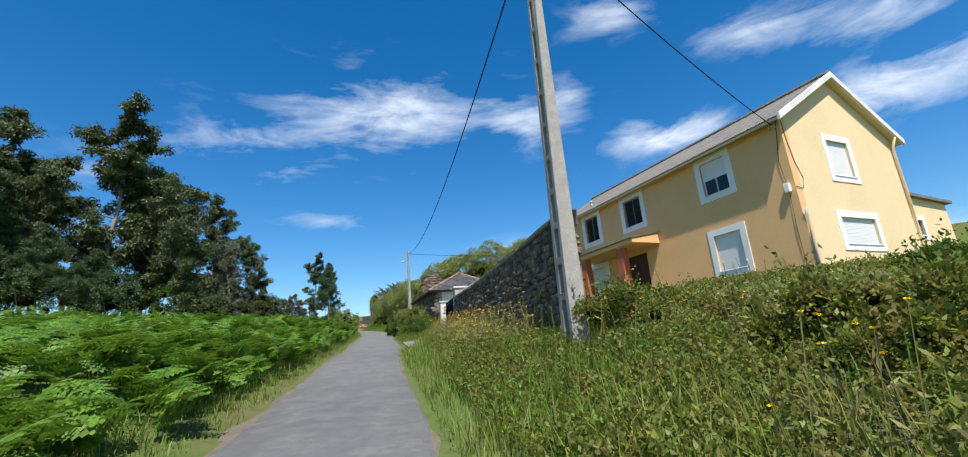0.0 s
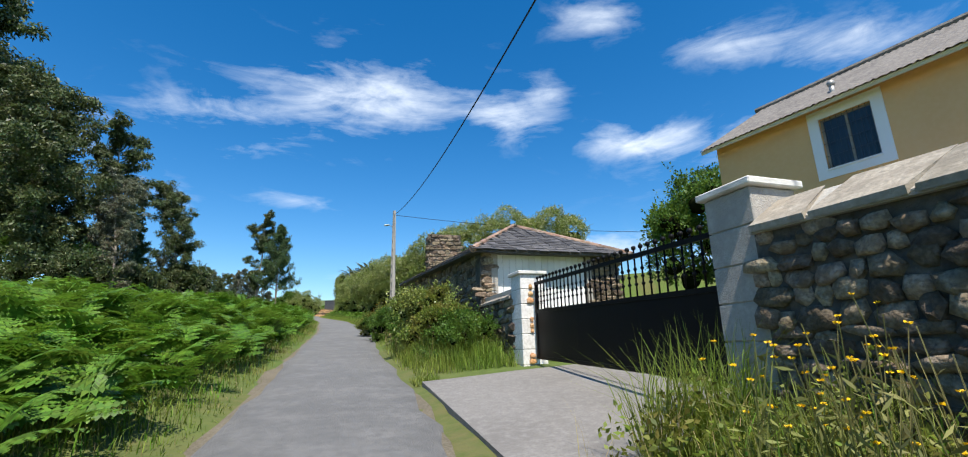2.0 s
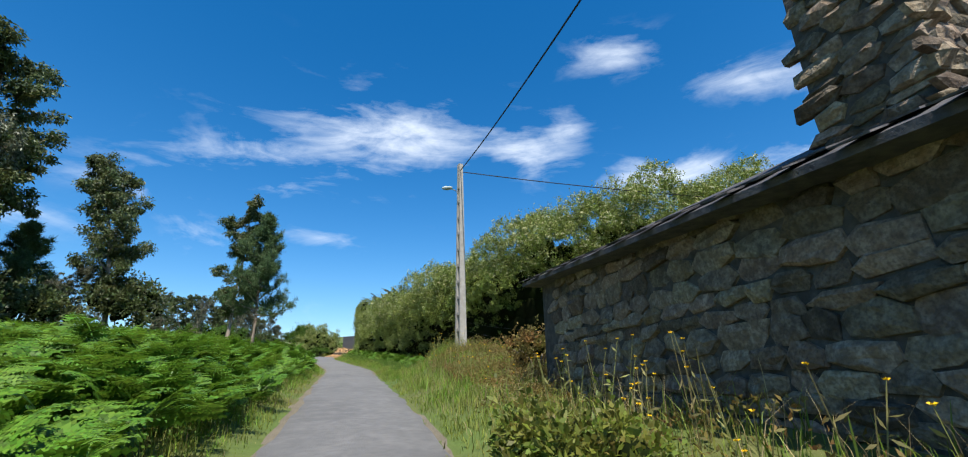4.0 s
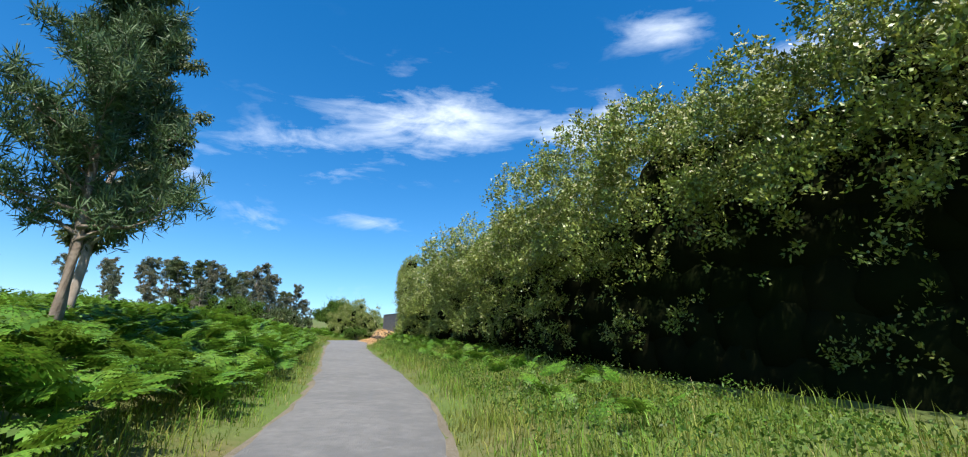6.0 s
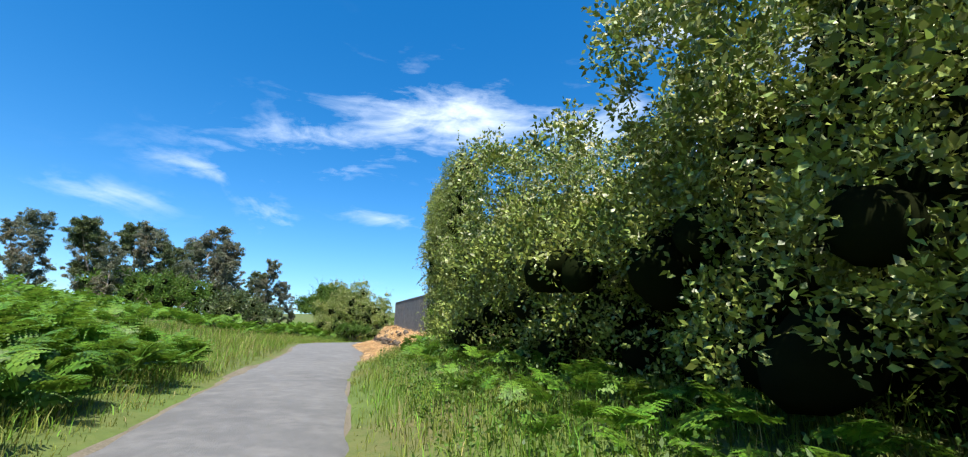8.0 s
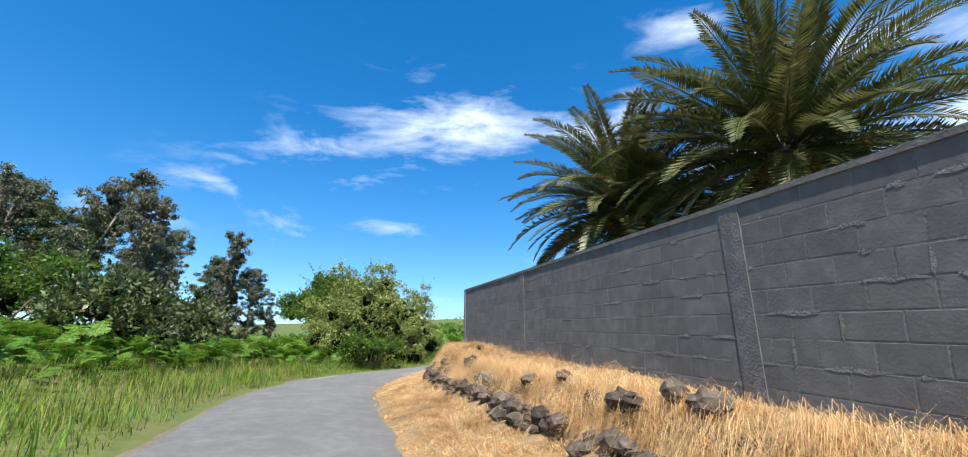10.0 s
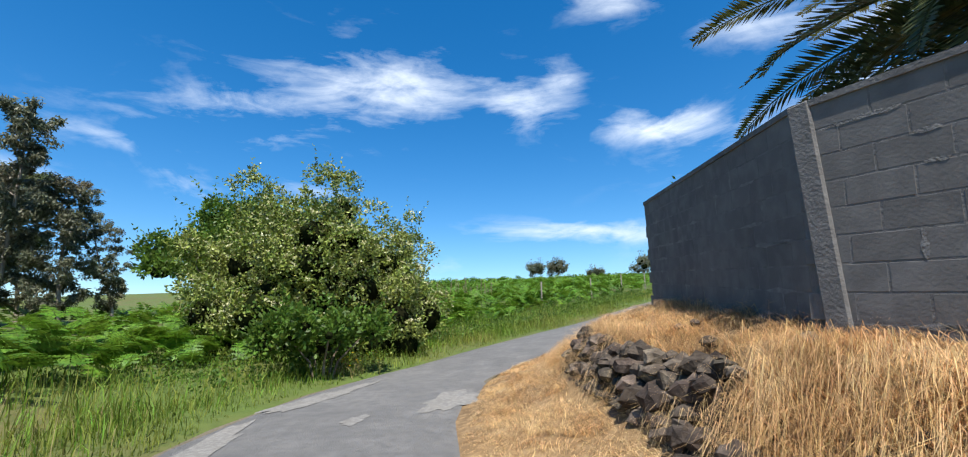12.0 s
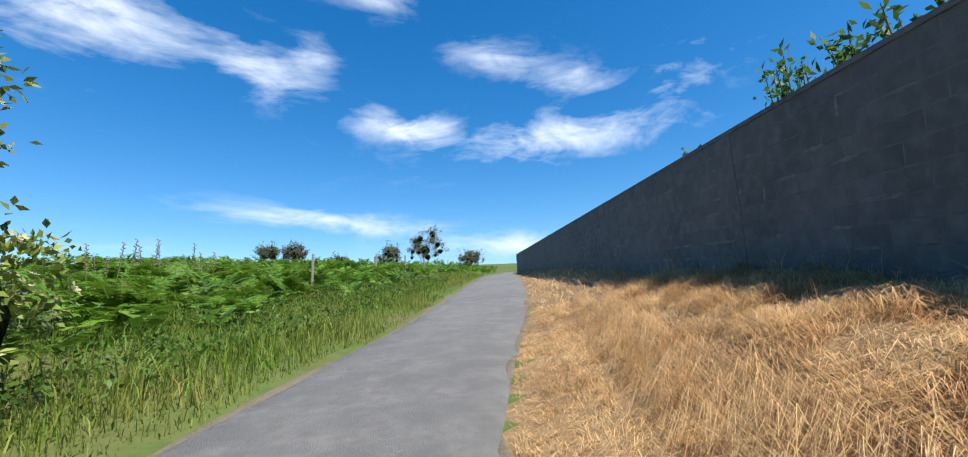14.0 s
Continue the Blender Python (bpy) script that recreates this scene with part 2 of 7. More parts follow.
M["lamp_body"] = material("lamp_body", (0.35, 0.42, 0.42), ((0.28, 0.34, 0.34),), 0.5)
M["bark"] = material("bark", (0.20, 0.155, 0.115), ((0.11, 0.085, 0.065), (0.32, 0.27, 0.21)), 0.95, 0.9, 18, 5, 1.2)
M["bark_pale"] = material("bark_pale", (0.30, 0.25, 0.2), ((0.17, 0.13, 0.10), (0.42, 0.37, 0.31)), 0.95, 0.8, 18, 4, 1.0)
M["leaf_gum"] = material("leaf_gum", (0.066, 0.1, 0.03), ((0.045, 0.074, 0.026), (0.115, 0.118, 0.042)), 0.5, grain=0.9, coarse=0.25, island=0.5, thin=0.25, spec=0.4)
M["leaf_gum_grey"] = material("leaf_gum_grey", (0.12, 0.14, 0.085), ((0.16, 0.13, 0.08), (0.10, 0.125, 0.07)), 0.5, grain=0.9, coarse=0.3, island=0.5, thin=0.25, spec=0.4)
M["needle"] = material("needle", (0.055, 0.10, 0.035), ((0.08, 0.125, 0.045),), 0.6, grain=1.2, coarse=0.5, island=0.4, thin=0.15)
M["leaf_hedge"] = material("leaf_hedge", (0.17, 0.225, 0.04), ((0.12, 0.18, 0.03), (0.27, 0.29, 0.08)), 0.4, grain=1.6, coarse=0.4, island=0.5, thin=0.16, spec=0.45)
M["blossom"] = material("blossom", (0.62, 0.60, 0.36), ((0.5, 0.5, 0.24),), 0.8, grain=3, island=0.2, thin=0.38)
M["leaf_round"] = material("leaf_round", (0.075, 0.15, 0.02), ((0.055, 0.115, 0.016), (0.12, 0.19, 0.03)), 0.5, grain=1.6, coarse=0.5, island=0.4, thin=0.38)
# Near-black filling of foliage: the shade between the leaves put into a colour.
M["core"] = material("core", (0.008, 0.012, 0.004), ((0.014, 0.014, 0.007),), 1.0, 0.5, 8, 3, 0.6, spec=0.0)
M["fern"] = material("fern", (0.09, 0.2, 0.017), ((0.05, 0.125, 0.012), (0.13, 0.22, 0.028)), 0.5, grain=1.4, coarse=0.35, island=0.45, thin=0.32, spec=0.25)
M["grass"] = material("grass", (0.155, 0.225, 0.03), ((0.25, 0.24, 0.06), (0.10, 0.18, 0.02)), 0.6, grain=1.6, coarse=0.35, island=0.45, thin=0.42, spec=0.25)
M["grass_fresh"] = material("grass_fresh", (0.12, 0.28, 0.022), ((0.19, 0.31, 0.045),), 0.6, grain=1.6, coarse=0.35, island=0.35, thin=0.42, spec=0.25)
M["straw"] = material("straw", (0.57, 0.395, 0.19), ((0.36, 0.215, 0.085), (0.64, 0.50, 0.28)), 0.7, grain=2.2, coarse=0.6, island=0.5, thin=0.38, spec=0.2)
M["bramble"] = material("bramble", (0.13, 0.185, 0.024), ((0.185, 0.21, 0.035), (0.085, 0.145, 0.017), (0.21, 0.15, 0.045)), 0.5, grain=1.2, coarse=0.3, island=0.45, thin=0.38)
M["weed_rust"] = material("weed_rust", (0.17, 0.135, 0.035), ((0.12, 0.135, 0.03), (0.27, 0.13, 0.05)), 0.6, grain=1.3, coarse=0.4, island=0.4, thin=0.38)
M["stem"] = material("stem", (0.17, 0.19, 0.05), ((0.25, 0.2, 0.09),), 0.7, grain=2, island=0.3, thin=0.2)
M["flower"] = material("flower", (0.85, 0.55, 0.01), (), 0.6, island=0.15, thin=0.2)
M["palm_leaf"] = material("palm_leaf", (0.075, 0.092, 0.027), ((0.045, 0.062, 0.018), (0.18, 0.165, 0.065)), 0.45, grain=1.5, coarse=0.4, island=0.45, thin=0.22, spec=0.45)
M["palm_dry"] = material("palm_dry", (0.34, 0.26, 0.13), ((0.22, 0.16, 0.08),), 0.7, grain=3, island=0.4, thin=0.15)
M["rake_white"] = material("rake_white", (0.7, 0.68, 0.64), ((0.5, 0.48, 0.44), (0.76, 0.74, 0.7)), 0.85, 0.3, 40, 7, 1.4, amount=0.7)
M["rope"] = material("rope", (0.1, 0.09, 0.08), (), 0.8)
M["glass"] = material("glass", (0.02, 0.025, 0.03), (), 0.06, spec=0.6)


# ---- mesh helpers ----
def part(name, bm, mat, parent=None, label="", smooth=False):
    """Links a bmesh as one mesh object under a thing or a part."""
    me = bpy.data.meshes.new(name)
    bm.to_mesh(me)
    bm.free()
    if smooth:
        me.polygons.foreach_set("use_smooth", np.ones(len(me.polygons), bool))
    me.materials.append(mat)
    ob = new(name, me)
    if parent is not None:
        ob.parent = parent
    return tagged(ob, label)


def soup(name, verts, faces, mat, parent=None, smooth=False):
    """Links arrays of vertices and of faces with as many corners each as one mesh object."""
    verts, faces = np.asarray(verts, np.float32), np.asarray(faces, np.int32)
    me = bpy.data.meshes.new(name)
    me.vertices.add(len(verts))
    me.vertices.foreach_set("co", verts.ravel())
    k = faces.shape[1]
    me.loops.add(faces.size)
    me.loops.foreach_set("vertex_index", faces.ravel())
    me.polygons.add(len(faces))
    me.polygons.foreach_set("loop_start", np.arange(0, faces.size, k, dtype=np.int32))
    if smooth:
        me.polygons.foreach_set("use_smooth", np.ones(len(faces), bool))
    me.update(calc_edges=True)
    me.materials.append(mat)
    ob = new(name, me)
    if parent is not None:
        ob.parent = parent
    return ob


def box(bm, lo, hi, m=None, bevel=0.0):
    """Adds a box from corner lo to corner hi, by the matrix m."""
    c, s = (Vector(lo) + Vector(hi)) / 2, Vector(hi) - Vector(lo)
    r = bmesh.ops.create_cube(bm, size=1, matrix=(m or Matrix()) @ Matrix.Translation(c) @ Matrix.Diagonal((abs(s.x), abs(s.y), abs(s.z), 1)))
    if bevel:
        edges = list({e for v in r["verts"] for e in v.link_edges})
        bmesh.ops.bevel(bm, geom=edges, offset=bevel, segments=1, affect="EDGES")
    return bm


def tube(bm, a, b, ra, rb=None, sides=8):
    """Adds a tapered round bar from a to b."""
    a, b = Vector(a), Vector(b)
    way = b - a
    m = Matrix.Translation((a + b) / 2) @ way.to_track_quat("Z", "Y").to_matrix().to_4x4()
    bmesh.ops.create_cone(bm, cap_ends=True, segments=sides, radius1=ra, radius2=ra if rb is None else rb, depth=way.length, matrix=m)
    return bm


def chain(bm, points, radii, sides=6):
    """Adds a bent tube through the points."""
    rings = []
    for i, p in enumerate(points):
        p = Vector(p)
        way = (Vector(points[min(i + 1, len(points) - 1)]) - Vector(points[max(i - 1, 0)])).normalized()
        q = way.to_track_quat("Z", "Y")
        rings.append([bm.verts.new(p + q @ Vector((radii[i] * math.cos(6.2832 * k / sides), radii[i] * math.sin(6.2832 * k / sides), 0))) for k in range(sides)])
    for r0, r1 in zip(rings, rings[1:]):
        for k in range(sides):
            bm.faces.new((r0[k], r0[(k + 1) % sides], r1[(k + 1) % sides], r1[k]))
    bm.faces.new(rings[-1])
    bm.faces.new(rings[0][::-1])
    return bm


def empty(name, m, label, category, group="", kind=""):
    ob = new(name)
    ob.matrix_world = m
    return tagged(ob, label, category, group, kind)

# ---- the ground and the road ----
# centre line of the road: x, y, height
ROAD = [(2.92, -20, -2.1), (-0.28, -5, -0.8), (-2.33, 5, 0.18), (-3.13, 9, 0.55), (-4.63, 16, 1.17), (-6.03, 24, 1.9), (-7.68, 31.5, 2.54), (-10.03, 43, 3.5),
        (-12.45, 52.5, 4.25), (-13.9, 58, 4.64), (-16.0, 66.2, 5.24), (-17.9, 71.4, 5.67), (-20.6, 78.2, 6.25), (-24.4, 88, 7.07), (-26.95, 95.7, 7.73), (-28.45, 99.0, 8.0), (-31.05, 105.3, 8.37),
        (-31.8, 109.6, 8.6), (-31.75, 112.7, 8.75), (-30.85, 115.42, 8.95), (-28.92, 118.05, 9.33), (-27.3, 120.05, 9.63), (-24.4, 123.3, 10.13), (-20.8, 127.6, 10.85),
        (-9.2, 142.4, 12.95), (2.5, 157, 14.7), (18, 176, 16.4), (55, 225, 23), (130, 320, 36), (300, 540, 62)]
HALF = 1.66


def half_at(station):
    """Half the asphalt's width: the lane widens towards the bend."""
    return np.interp(station, [30, 45, 86, 96, 113.5, 116, 124, 140], [1.32, 1.41, 1.43, HALF, HALF, 1.42, 1.42, 1.6])


def smooth_line(knots, step=0.8):
    out = []
    k = [np.array(p, float) for p in knots]
    for i in range(len(k) - 1):
        p0, p1, p2, p3 = k[max(i - 1, 0)], k[i], k[i + 1], k[min(i + 2, len(k) - 1)]
        d01, d12, d23 = (max(np.linalg.norm(b[:2] - a[:2]), 1e-6) ** 0.5 for a, b in ((p0, p1), (p1, p2), (p2, p3)))
        m1 = (p2 - p1) + d12 * d12 * 0 * p1
        t1 = (p2 - p0) / (d01 * d01 + d12 * d12) * d12 * d12 if i else (p2 - p1)
        t2 = (p3 - p1) / (d12 * d12 + d23 * d23) * d12 * d12 if i < len(k) - 2 else (p2 - p1)
        n = max(2, int(np.linalg.norm(m1[:2]) / step))
        n = min(n, 60)
        for j in range(n):
            s = j / n
            out.append((2 * s**3 - 3 * s**2 + 1) * p1 + (s**3 - 2 * s**2 + s) * t1 + (-2 * s**3 + 3 * s**2) * p2 + (s**3 - s**2) * t2)
    out.append(k[-1])
    return np.array(out)


LINE = smooth_line(ROAD)
STEP_D = np.array([0, 0.4, 1.0, 1.5, 2.0, 3.0, 4.5, 7.0, 12.0, 25.0, 60.0, 300.0])
RIGHT = [(-20, [0, .06, .22, .38, .5, .7, .85, 1.0, 1.3, 1.9, 3.0, 8]), (8.5, [0, .06, .22, .38, .5, .7, .85, 1.0, 1.3, 1.9, 3.0, 8]), (10, [0, .06, .2, .32, .42, .6, 1.2, 1.5, 1.9, 2.3, 3.2, 8]),
         (19, [0, .06, .18, .28, .35, .45, .8, 1.3, 1.75, 2.0, 3.2, 8]), (20.6, [0, .03, .06, .1, .13, .18, .3, .7, 1.4, 1.8, 3, 8]), (26, [0, .03, .06, .1, .13, .18, .3, .6, 1.2, 1.6, 3, 8]),
         (27.5, [0, .08, .25, .42, .55, .75, .9, 1.0, 1.2, 1.6, 3, 8]), (38, [0, .08, .3, .5, .7, 1.0, 1.1, 1.2, 1.3, 1.6, 3, 8]), (46, [0, .08, .25, .38, .45, .5, .5, .55, .8, 1.8, 3, 8]),
         (53, [0, .08, .28, .6, 1.0, 1.3, 1.0, .8, .9, 2, 3, 8]), (55, [0, .07, .2, .45, .85, 1.3, 1.0, .75, .9, 2, 3, 8]), (57.5, [0, .05, .12, .2, .26, .32, .36, .42, .8, 2, 3, 8]), (66, [0, .05, .12, .2, .26, .34, .42, .55, 0.9, 2, 3, 8]), (88, [0, .08, .25, .45, .6, .8, .95, 1.1, 1.2, 2, 3, 8]),
         (95, [0, .1, .18, .27, .8, 1.08, 1.2, 1.3, 1.5, 2, 3, 8]), (102.7, [0, .1, .18, .28, .9, 1.18, 1.3, 1.4, 1.5, 2, 3, 8]), (107.3, [0, .08, .18, .35, 1.1, 1.38, 1.5, 1.5, 1.6, 2, 3, 8]),
         (113, [0, .08, .22, .45, 1.05, 1.35, 1.45, 1.5, 1.6, 2, 3, 8]), (116, [0, .06, .12, .5, .78, 1.0, 1.15, 1.5, 1.6, 2, 3, 8]), (122, [0, .06, .14, .46, .68, 0.95, 1.08, 1.4, 1.6, 2, 3, 8]), (128, [0, .1, .35, .6, .8, 1.1, 1.2, 1.4, 1.6, 2, 3, 8])]
LEFT = [(-20, [0, .04, .12, .28, .45, .65, .85, 1.1, 1.5, 2.3, 4, 10]), (78, [0, .04, .12, .28, .45, .65, .85, 1.1, 1.5, 2.3, 4, 10]), (89, [0, .04, .1, .15, .22, .4, .7, 1.1, 1.8, 2.7, 4, 10]),
        (112, [0, .04, .08, .12, .16, .25, .4, .8, 1.5, 2.6, 4, 10]), (120, [0, .04, .1, .15, .2, .3, .42, .6, .9, 1.8, 4.2, 18])]


def road_frame(x, y):
    """For arrays of places: distance from the road's centre (right positive), the station's y and the road's height there."""
    p = np.stack([x, y], -1).reshape(-1, 2)
    a, b = LINE[:-1], LINE[1:]
    ab = b[:, :2] - a[:, :2]
    ll = (ab**2).sum(1)
    out = np.empty((len(p), 3))
    order = np.argsort(p[:, 1])
    for i in range(0, len(p), 3000):
        pick = order[i : i + 3000]
        q = p[pick]
        reach = 20 + 1.2 * np.abs(q[:, 0] - np.interp(q[:, 1], LINE[:, 1], LINE[:, 0])).max()
        near = np.where((b[:, 1] > q[:, 1].min() - reach) & (a[:, 1] < q[:, 1].max() + reach))[0]
        if len(near) < 2:
            near = np.arange(len(a))
        a_, b_, ab_ = a[near], b[near], ab[near]
        ap = q[:, None] - a_[None, :, :2]
        s = np.clip((ap * ab_).sum(2) / ll[near], 0, 1)
        off = ap - s[..., None] * ab_
        d2 = (off**2).sum(2)
        j = d2.argmin(1)
        r = np.arange(len(q))
        side = np.sign(ab_[j, 0] * -ap[r, j, 1] + ab_[j, 1] * ap[r, j, 0])
        out[pick, 0] = side * np.sqrt(d2[r, j])
        out[pick, 1] = a_[j, 1] + s[r, j] * ab_[j, 1]
        out[pick, 2] = a_[j, 2] + s[r, j] * (b_[j, 2] - a_[j, 2])
    return out.reshape(*np.shape(x), 3)


def profile(table, station, d):
    ys = np.array([r[0] for r in table])
    hs = np.array([r[1] for r in table])
    k = np.clip(np.searchsorted(ys, station) - 1, 0, len(ys) - 2)
    f = np.clip((station - ys[k]) / (ys[k + 1] - ys[k]), 0, 1)
    e = np.clip(np.searchsorted(STEP_D, d) - 1, 0, len(STEP_D) - 2)
    g = np.clip((d - STEP_D[e]) / (STEP_D[e + 1] - STEP_D[e]), 0, 1)
    at = lambda r: hs[r, e] * (1 - g) + hs[r, e + 1] * g
    return at(k) * (1 - f) + at(k + 1) * f


def ground_z(x, y):
    """The ground's height at arrays of places."""
    x, y = np.asarray(x, float), np.asarray(y, float)
    fr = road_frame(x, y)
    d, st, rz = fr[..., 0], fr[..., 1], fr[..., 2]
    e = np.maximum(np.abs(d) - half_at(st), 0)
    h = np.where(d > 0, profile(RIGHT, st, e), profile(LEFT, st, e))
    bump = 0.06 * np.sin(x * 1.7 + np.sin(y * 0.9)) * np.sin(y * 1.3 + 0.7 * np.sin(x)) + 0.03 * np.sin(x * 4.1 + y * 2.3)
    # the forecourt before the gate is levelled
    soft = np.clip((e - 0.5) / 1.2, 0, 1) * np.where((d > 0) & (st > 19.6) & (st < 26.6), 0.1, 1.0)
    return np.where(e > 0, rz + h + bump * soft, rz - 0.07)


def gz(x, y):
    return float(ground_z(np.array([x]), np.array([y]))[0])


gx = np.concatenate([np.linspace(-1500, -120, 14), np.linspace(-110, -54, 16), np.arange(-52, 22, 0.5), np.linspace(23, 80, 24), np.linspace(95, 1500, 16)])
gy = np.concatenate([np.linspace(-900, -60, 10), np.linspace(-50, -14, 10), np.arange(-12, 140, 0.5), np.linspace(142, 200, 24), np.linspace(215, 1600, 18)])
GX, GY = np.meshgrid(gx, gy)
GZ = ground_z(GX, GY)
far = np.clip((np.hypot(GX + 15, GY - 60) - 260) / 900, 0, 1)
GZ = GZ * (1 - far) + far * 12
n0, n1 = GX.shape
idx = np.arange(n0 * n1).reshape(n0, n1)
quads = np.stack([idx[:-1, :-1], idx[:-1, 1:], idx[1:, 1:], idx[1:, :-1]], -1).reshape(-1, 4)
ground = soup("ground", np.stack([GX, GY, GZ], -1).reshape(-1, 3), quads, M["soil"], smooth=True)
tagged(ground, "uneven green verge and field ground under grass and bracken", "ground", kind="structure")
# dry soil where the straw-coloured grass grows
ground.data.materials.append(M["straw_soil"])
qc = np.stack([GX, GY], -1).reshape(-1, 2)[quads].mean(1)
qf = road_frame(qc[:, 0], qc[:, 1])
dry = (qf[:, 0] > HALF - 0.3) & (qf[:, 0] < 12) & (qf[:, 1] > 91) & (qf[:, 1] < 175)
mi = np.zeros(len(quads), np.int32)
mi[dry] = 1
ground.data.polygons.foreach_set("material_index", mi)

# the road's sheet, a little crowned, with ragged edges
way = np.gradient(LINE[:, :2], axis=0)
way /= np.linalg.norm(way, axis=1)[:, None]
side = np.stack([way[:, 1], -way[:, 0]], 1)
rng = np.random.default_rng(5)
offs = np.array([-1.0, -0.93, -0.6, -0.2, 0.2, 0.6, 0.93, 1.0])
rag = rng.normal(0, 0.045, (len(LINE), 2))
rv = []
for k, o in enumerate(offs):
    w = half_at(LINE[:, 1]) * o
    if k in (0, 1):
        w += 0.16 - rag[:, 0]
    if k in (6, 7):
        w += rag[:, 1]
    z = LINE[:, 2] + 0.035 * (1 - o * o) - (0.06 if k in (0, 7) else 0)
    rv.append(np.stack([LINE[:, 0] + side[:, 0] * w, LINE[:, 1] + side[:, 1] * w, z], 1))
rv = np.stack(rv, 1)
ri = np.arange(len(LINE) * 8).reshape(-1, 8)
rq = np.stack([ri[:-1, :-1], ri[:-1, 1:], ri[1:, 1:], ri[1:, :-1]], -1).reshape(-1, 4)
road = soup("road", rv.reshape(-1, 3), rq, M["asphalt"], smooth=True)
tagged(road, "narrow worn grey asphalt lane without markings", "road", kind="structure")
# dusty ragged shoulders
for nm, s0 in (("shoulder", -1), ("shoulder", 1)):
    k = np.arange(len(LINE))
    w0 = half_at(LINE[:, 1]) - (0.32 if s0 < 0 else 0.14)
    w1 = half_at(LINE[:, 1]) + 0.03 + 0.06 * np.sin(k * 0.37 + s0) * np.sin(k * 0.13) + rng.normal(0, 0.025, len(LINE)) - (0.1 if s0 < 0 else 0.06)
    a = np.stack([LINE[:, 0] + s0 * side[:, 0] * w0, LINE[:, 1] + s0 * side[:, 1] * w0, LINE[:, 2] - 0.03], 1)
    mx, my = LINE[:, 0] + s0 * side[:, 0] * (w1 - 0.1), LINE[:, 1] + s0 * side[:, 1] * (w1 - 0.1)
    mid = np.stack([mx, my, LINE[:, 2] - 0.012 + 0 * mx], 1)
    bx, by = LINE[:, 0] + s0 * side[:, 0] * w1, LINE[:, 1] + s0 * side[:, 1] * w1
    b = np.stack([bx, by, np.maximum(ground_z(bx, by), LINE[:, 2] - 0.05) + 0.006], 1)
    sv = np.stack([a, mid, b], 1).reshape(-1, 3)
    si = np.arange(len(LINE) * 3).reshape(-1, 3)
    sq = np.stack([si[:-1, :-1], si[:-1, 1:], si[1:, 1:], si[1:, :-1]], -1).reshape(-1, 4)
    tagged(soup(nm, sv, sq if s0 > 0 else sq[:, ::-1], M["gravel"]), "thin ragged dust and grit strip along the asphalt edge", "road edge", kind="structure")


def grit_patch(x, y, rx, ry, turn, seed, label, mat="pale_grit", up=0.006):
    """A thin ragged patch of grit lying on the asphalt."""
    r = np.random.default_rng(seed)
    n = 40
    a = np.arange(n) * 6.2832 / n
    q = 1 + 0.16 * np.sin(a * 3 + seed) + 0.12 * np.sin(a * 7 + 2 * seed) + r.normal(0, 0.05, n)
    lx, ly = rx * q * np.cos(a), ry * q * np.sin(a)
    c, s = math.cos(radians(turn)), math.sin(radians(turn))
    px, py = np.r_[x, x + lx * c - ly * s], np.r_[y, y + lx * s + ly * c]
    fr = road_frame(px, py)
    o = np.clip(fr[:, 0] / HALF, -1, 1)
    z = fr[:, 2] + 0.035 * (1 - o * o) + up
    f = np.array([(0, k + 1, (k + 1) % n + 1) for k in range(n)])
    return tagged(soup("grit_patch", np.stack([px, py, z], 1), f, M[mat]), label, "road", kind="structure")


grit_patch(-30.4, 112.75, 0.34, 0.75, -20, 1, "pale broken patch of chalky grit in the asphalt")
grit_patch(-32.95, 110.2, 0.22, 1.5, 2, 2, "pale gravel strewn along the asphalt edge")
grit_patch(-32.55, 113.4, 0.25, 1.3, -24, 3, "pale gravel strewn along the asphalt edge")
grit_patch(-31.6, 111.6, 0.12, 0.3, -15, 4, "small chalky patch worn into the asphalt")
grit_patch(-14.55, 60.2, 0.3, 0.12, 10, 5, "small dark mended patch in the asphalt", "tar", 0.004)

# ---- walls, houses, poles ----
def frame_at(origin, along):
    """A frame with x along a level direction, z up, and y to the left of x."""
    a = Vector((along[0], along[1], 0)).normalized()
    m = Matrix.Identity(4)
    m.col[0][:3], m.col[1][:3], m.col[3][:3] = a, Vector((-a.y, a.x, 0)), Vector(origin)
    return m


def panel(bm, m, length, z0, z1, thick, holes=(), y0=0.0):
    """A wall along x from 0 to length, of a thickness along y, with rectangular openings (a0, a1, z0, z1) through it."""
    xs = sorted({0.0, length, *[v for h in holes for v in h[:2]]})
    zs = sorted({z0, z1, *[v for h in holes for v in h[2:]]})
    for xa, xb in zip(xs, xs[1:]):
        run = None
        for za, zb in zip(zs, zs[1:]):
            cx, cz = (xa + xb) / 2, (za + zb) / 2
            if any(h[0] < cx < h[1] and h[2] < cz < h[3] for h in holes):
                continue
            box(bm, (xa, y0, za), (xb, y0 + thick, zb), m)
    bmesh.ops.remove_doubles(bm, verts=bm.verts, dist=0.0005)
    return bm


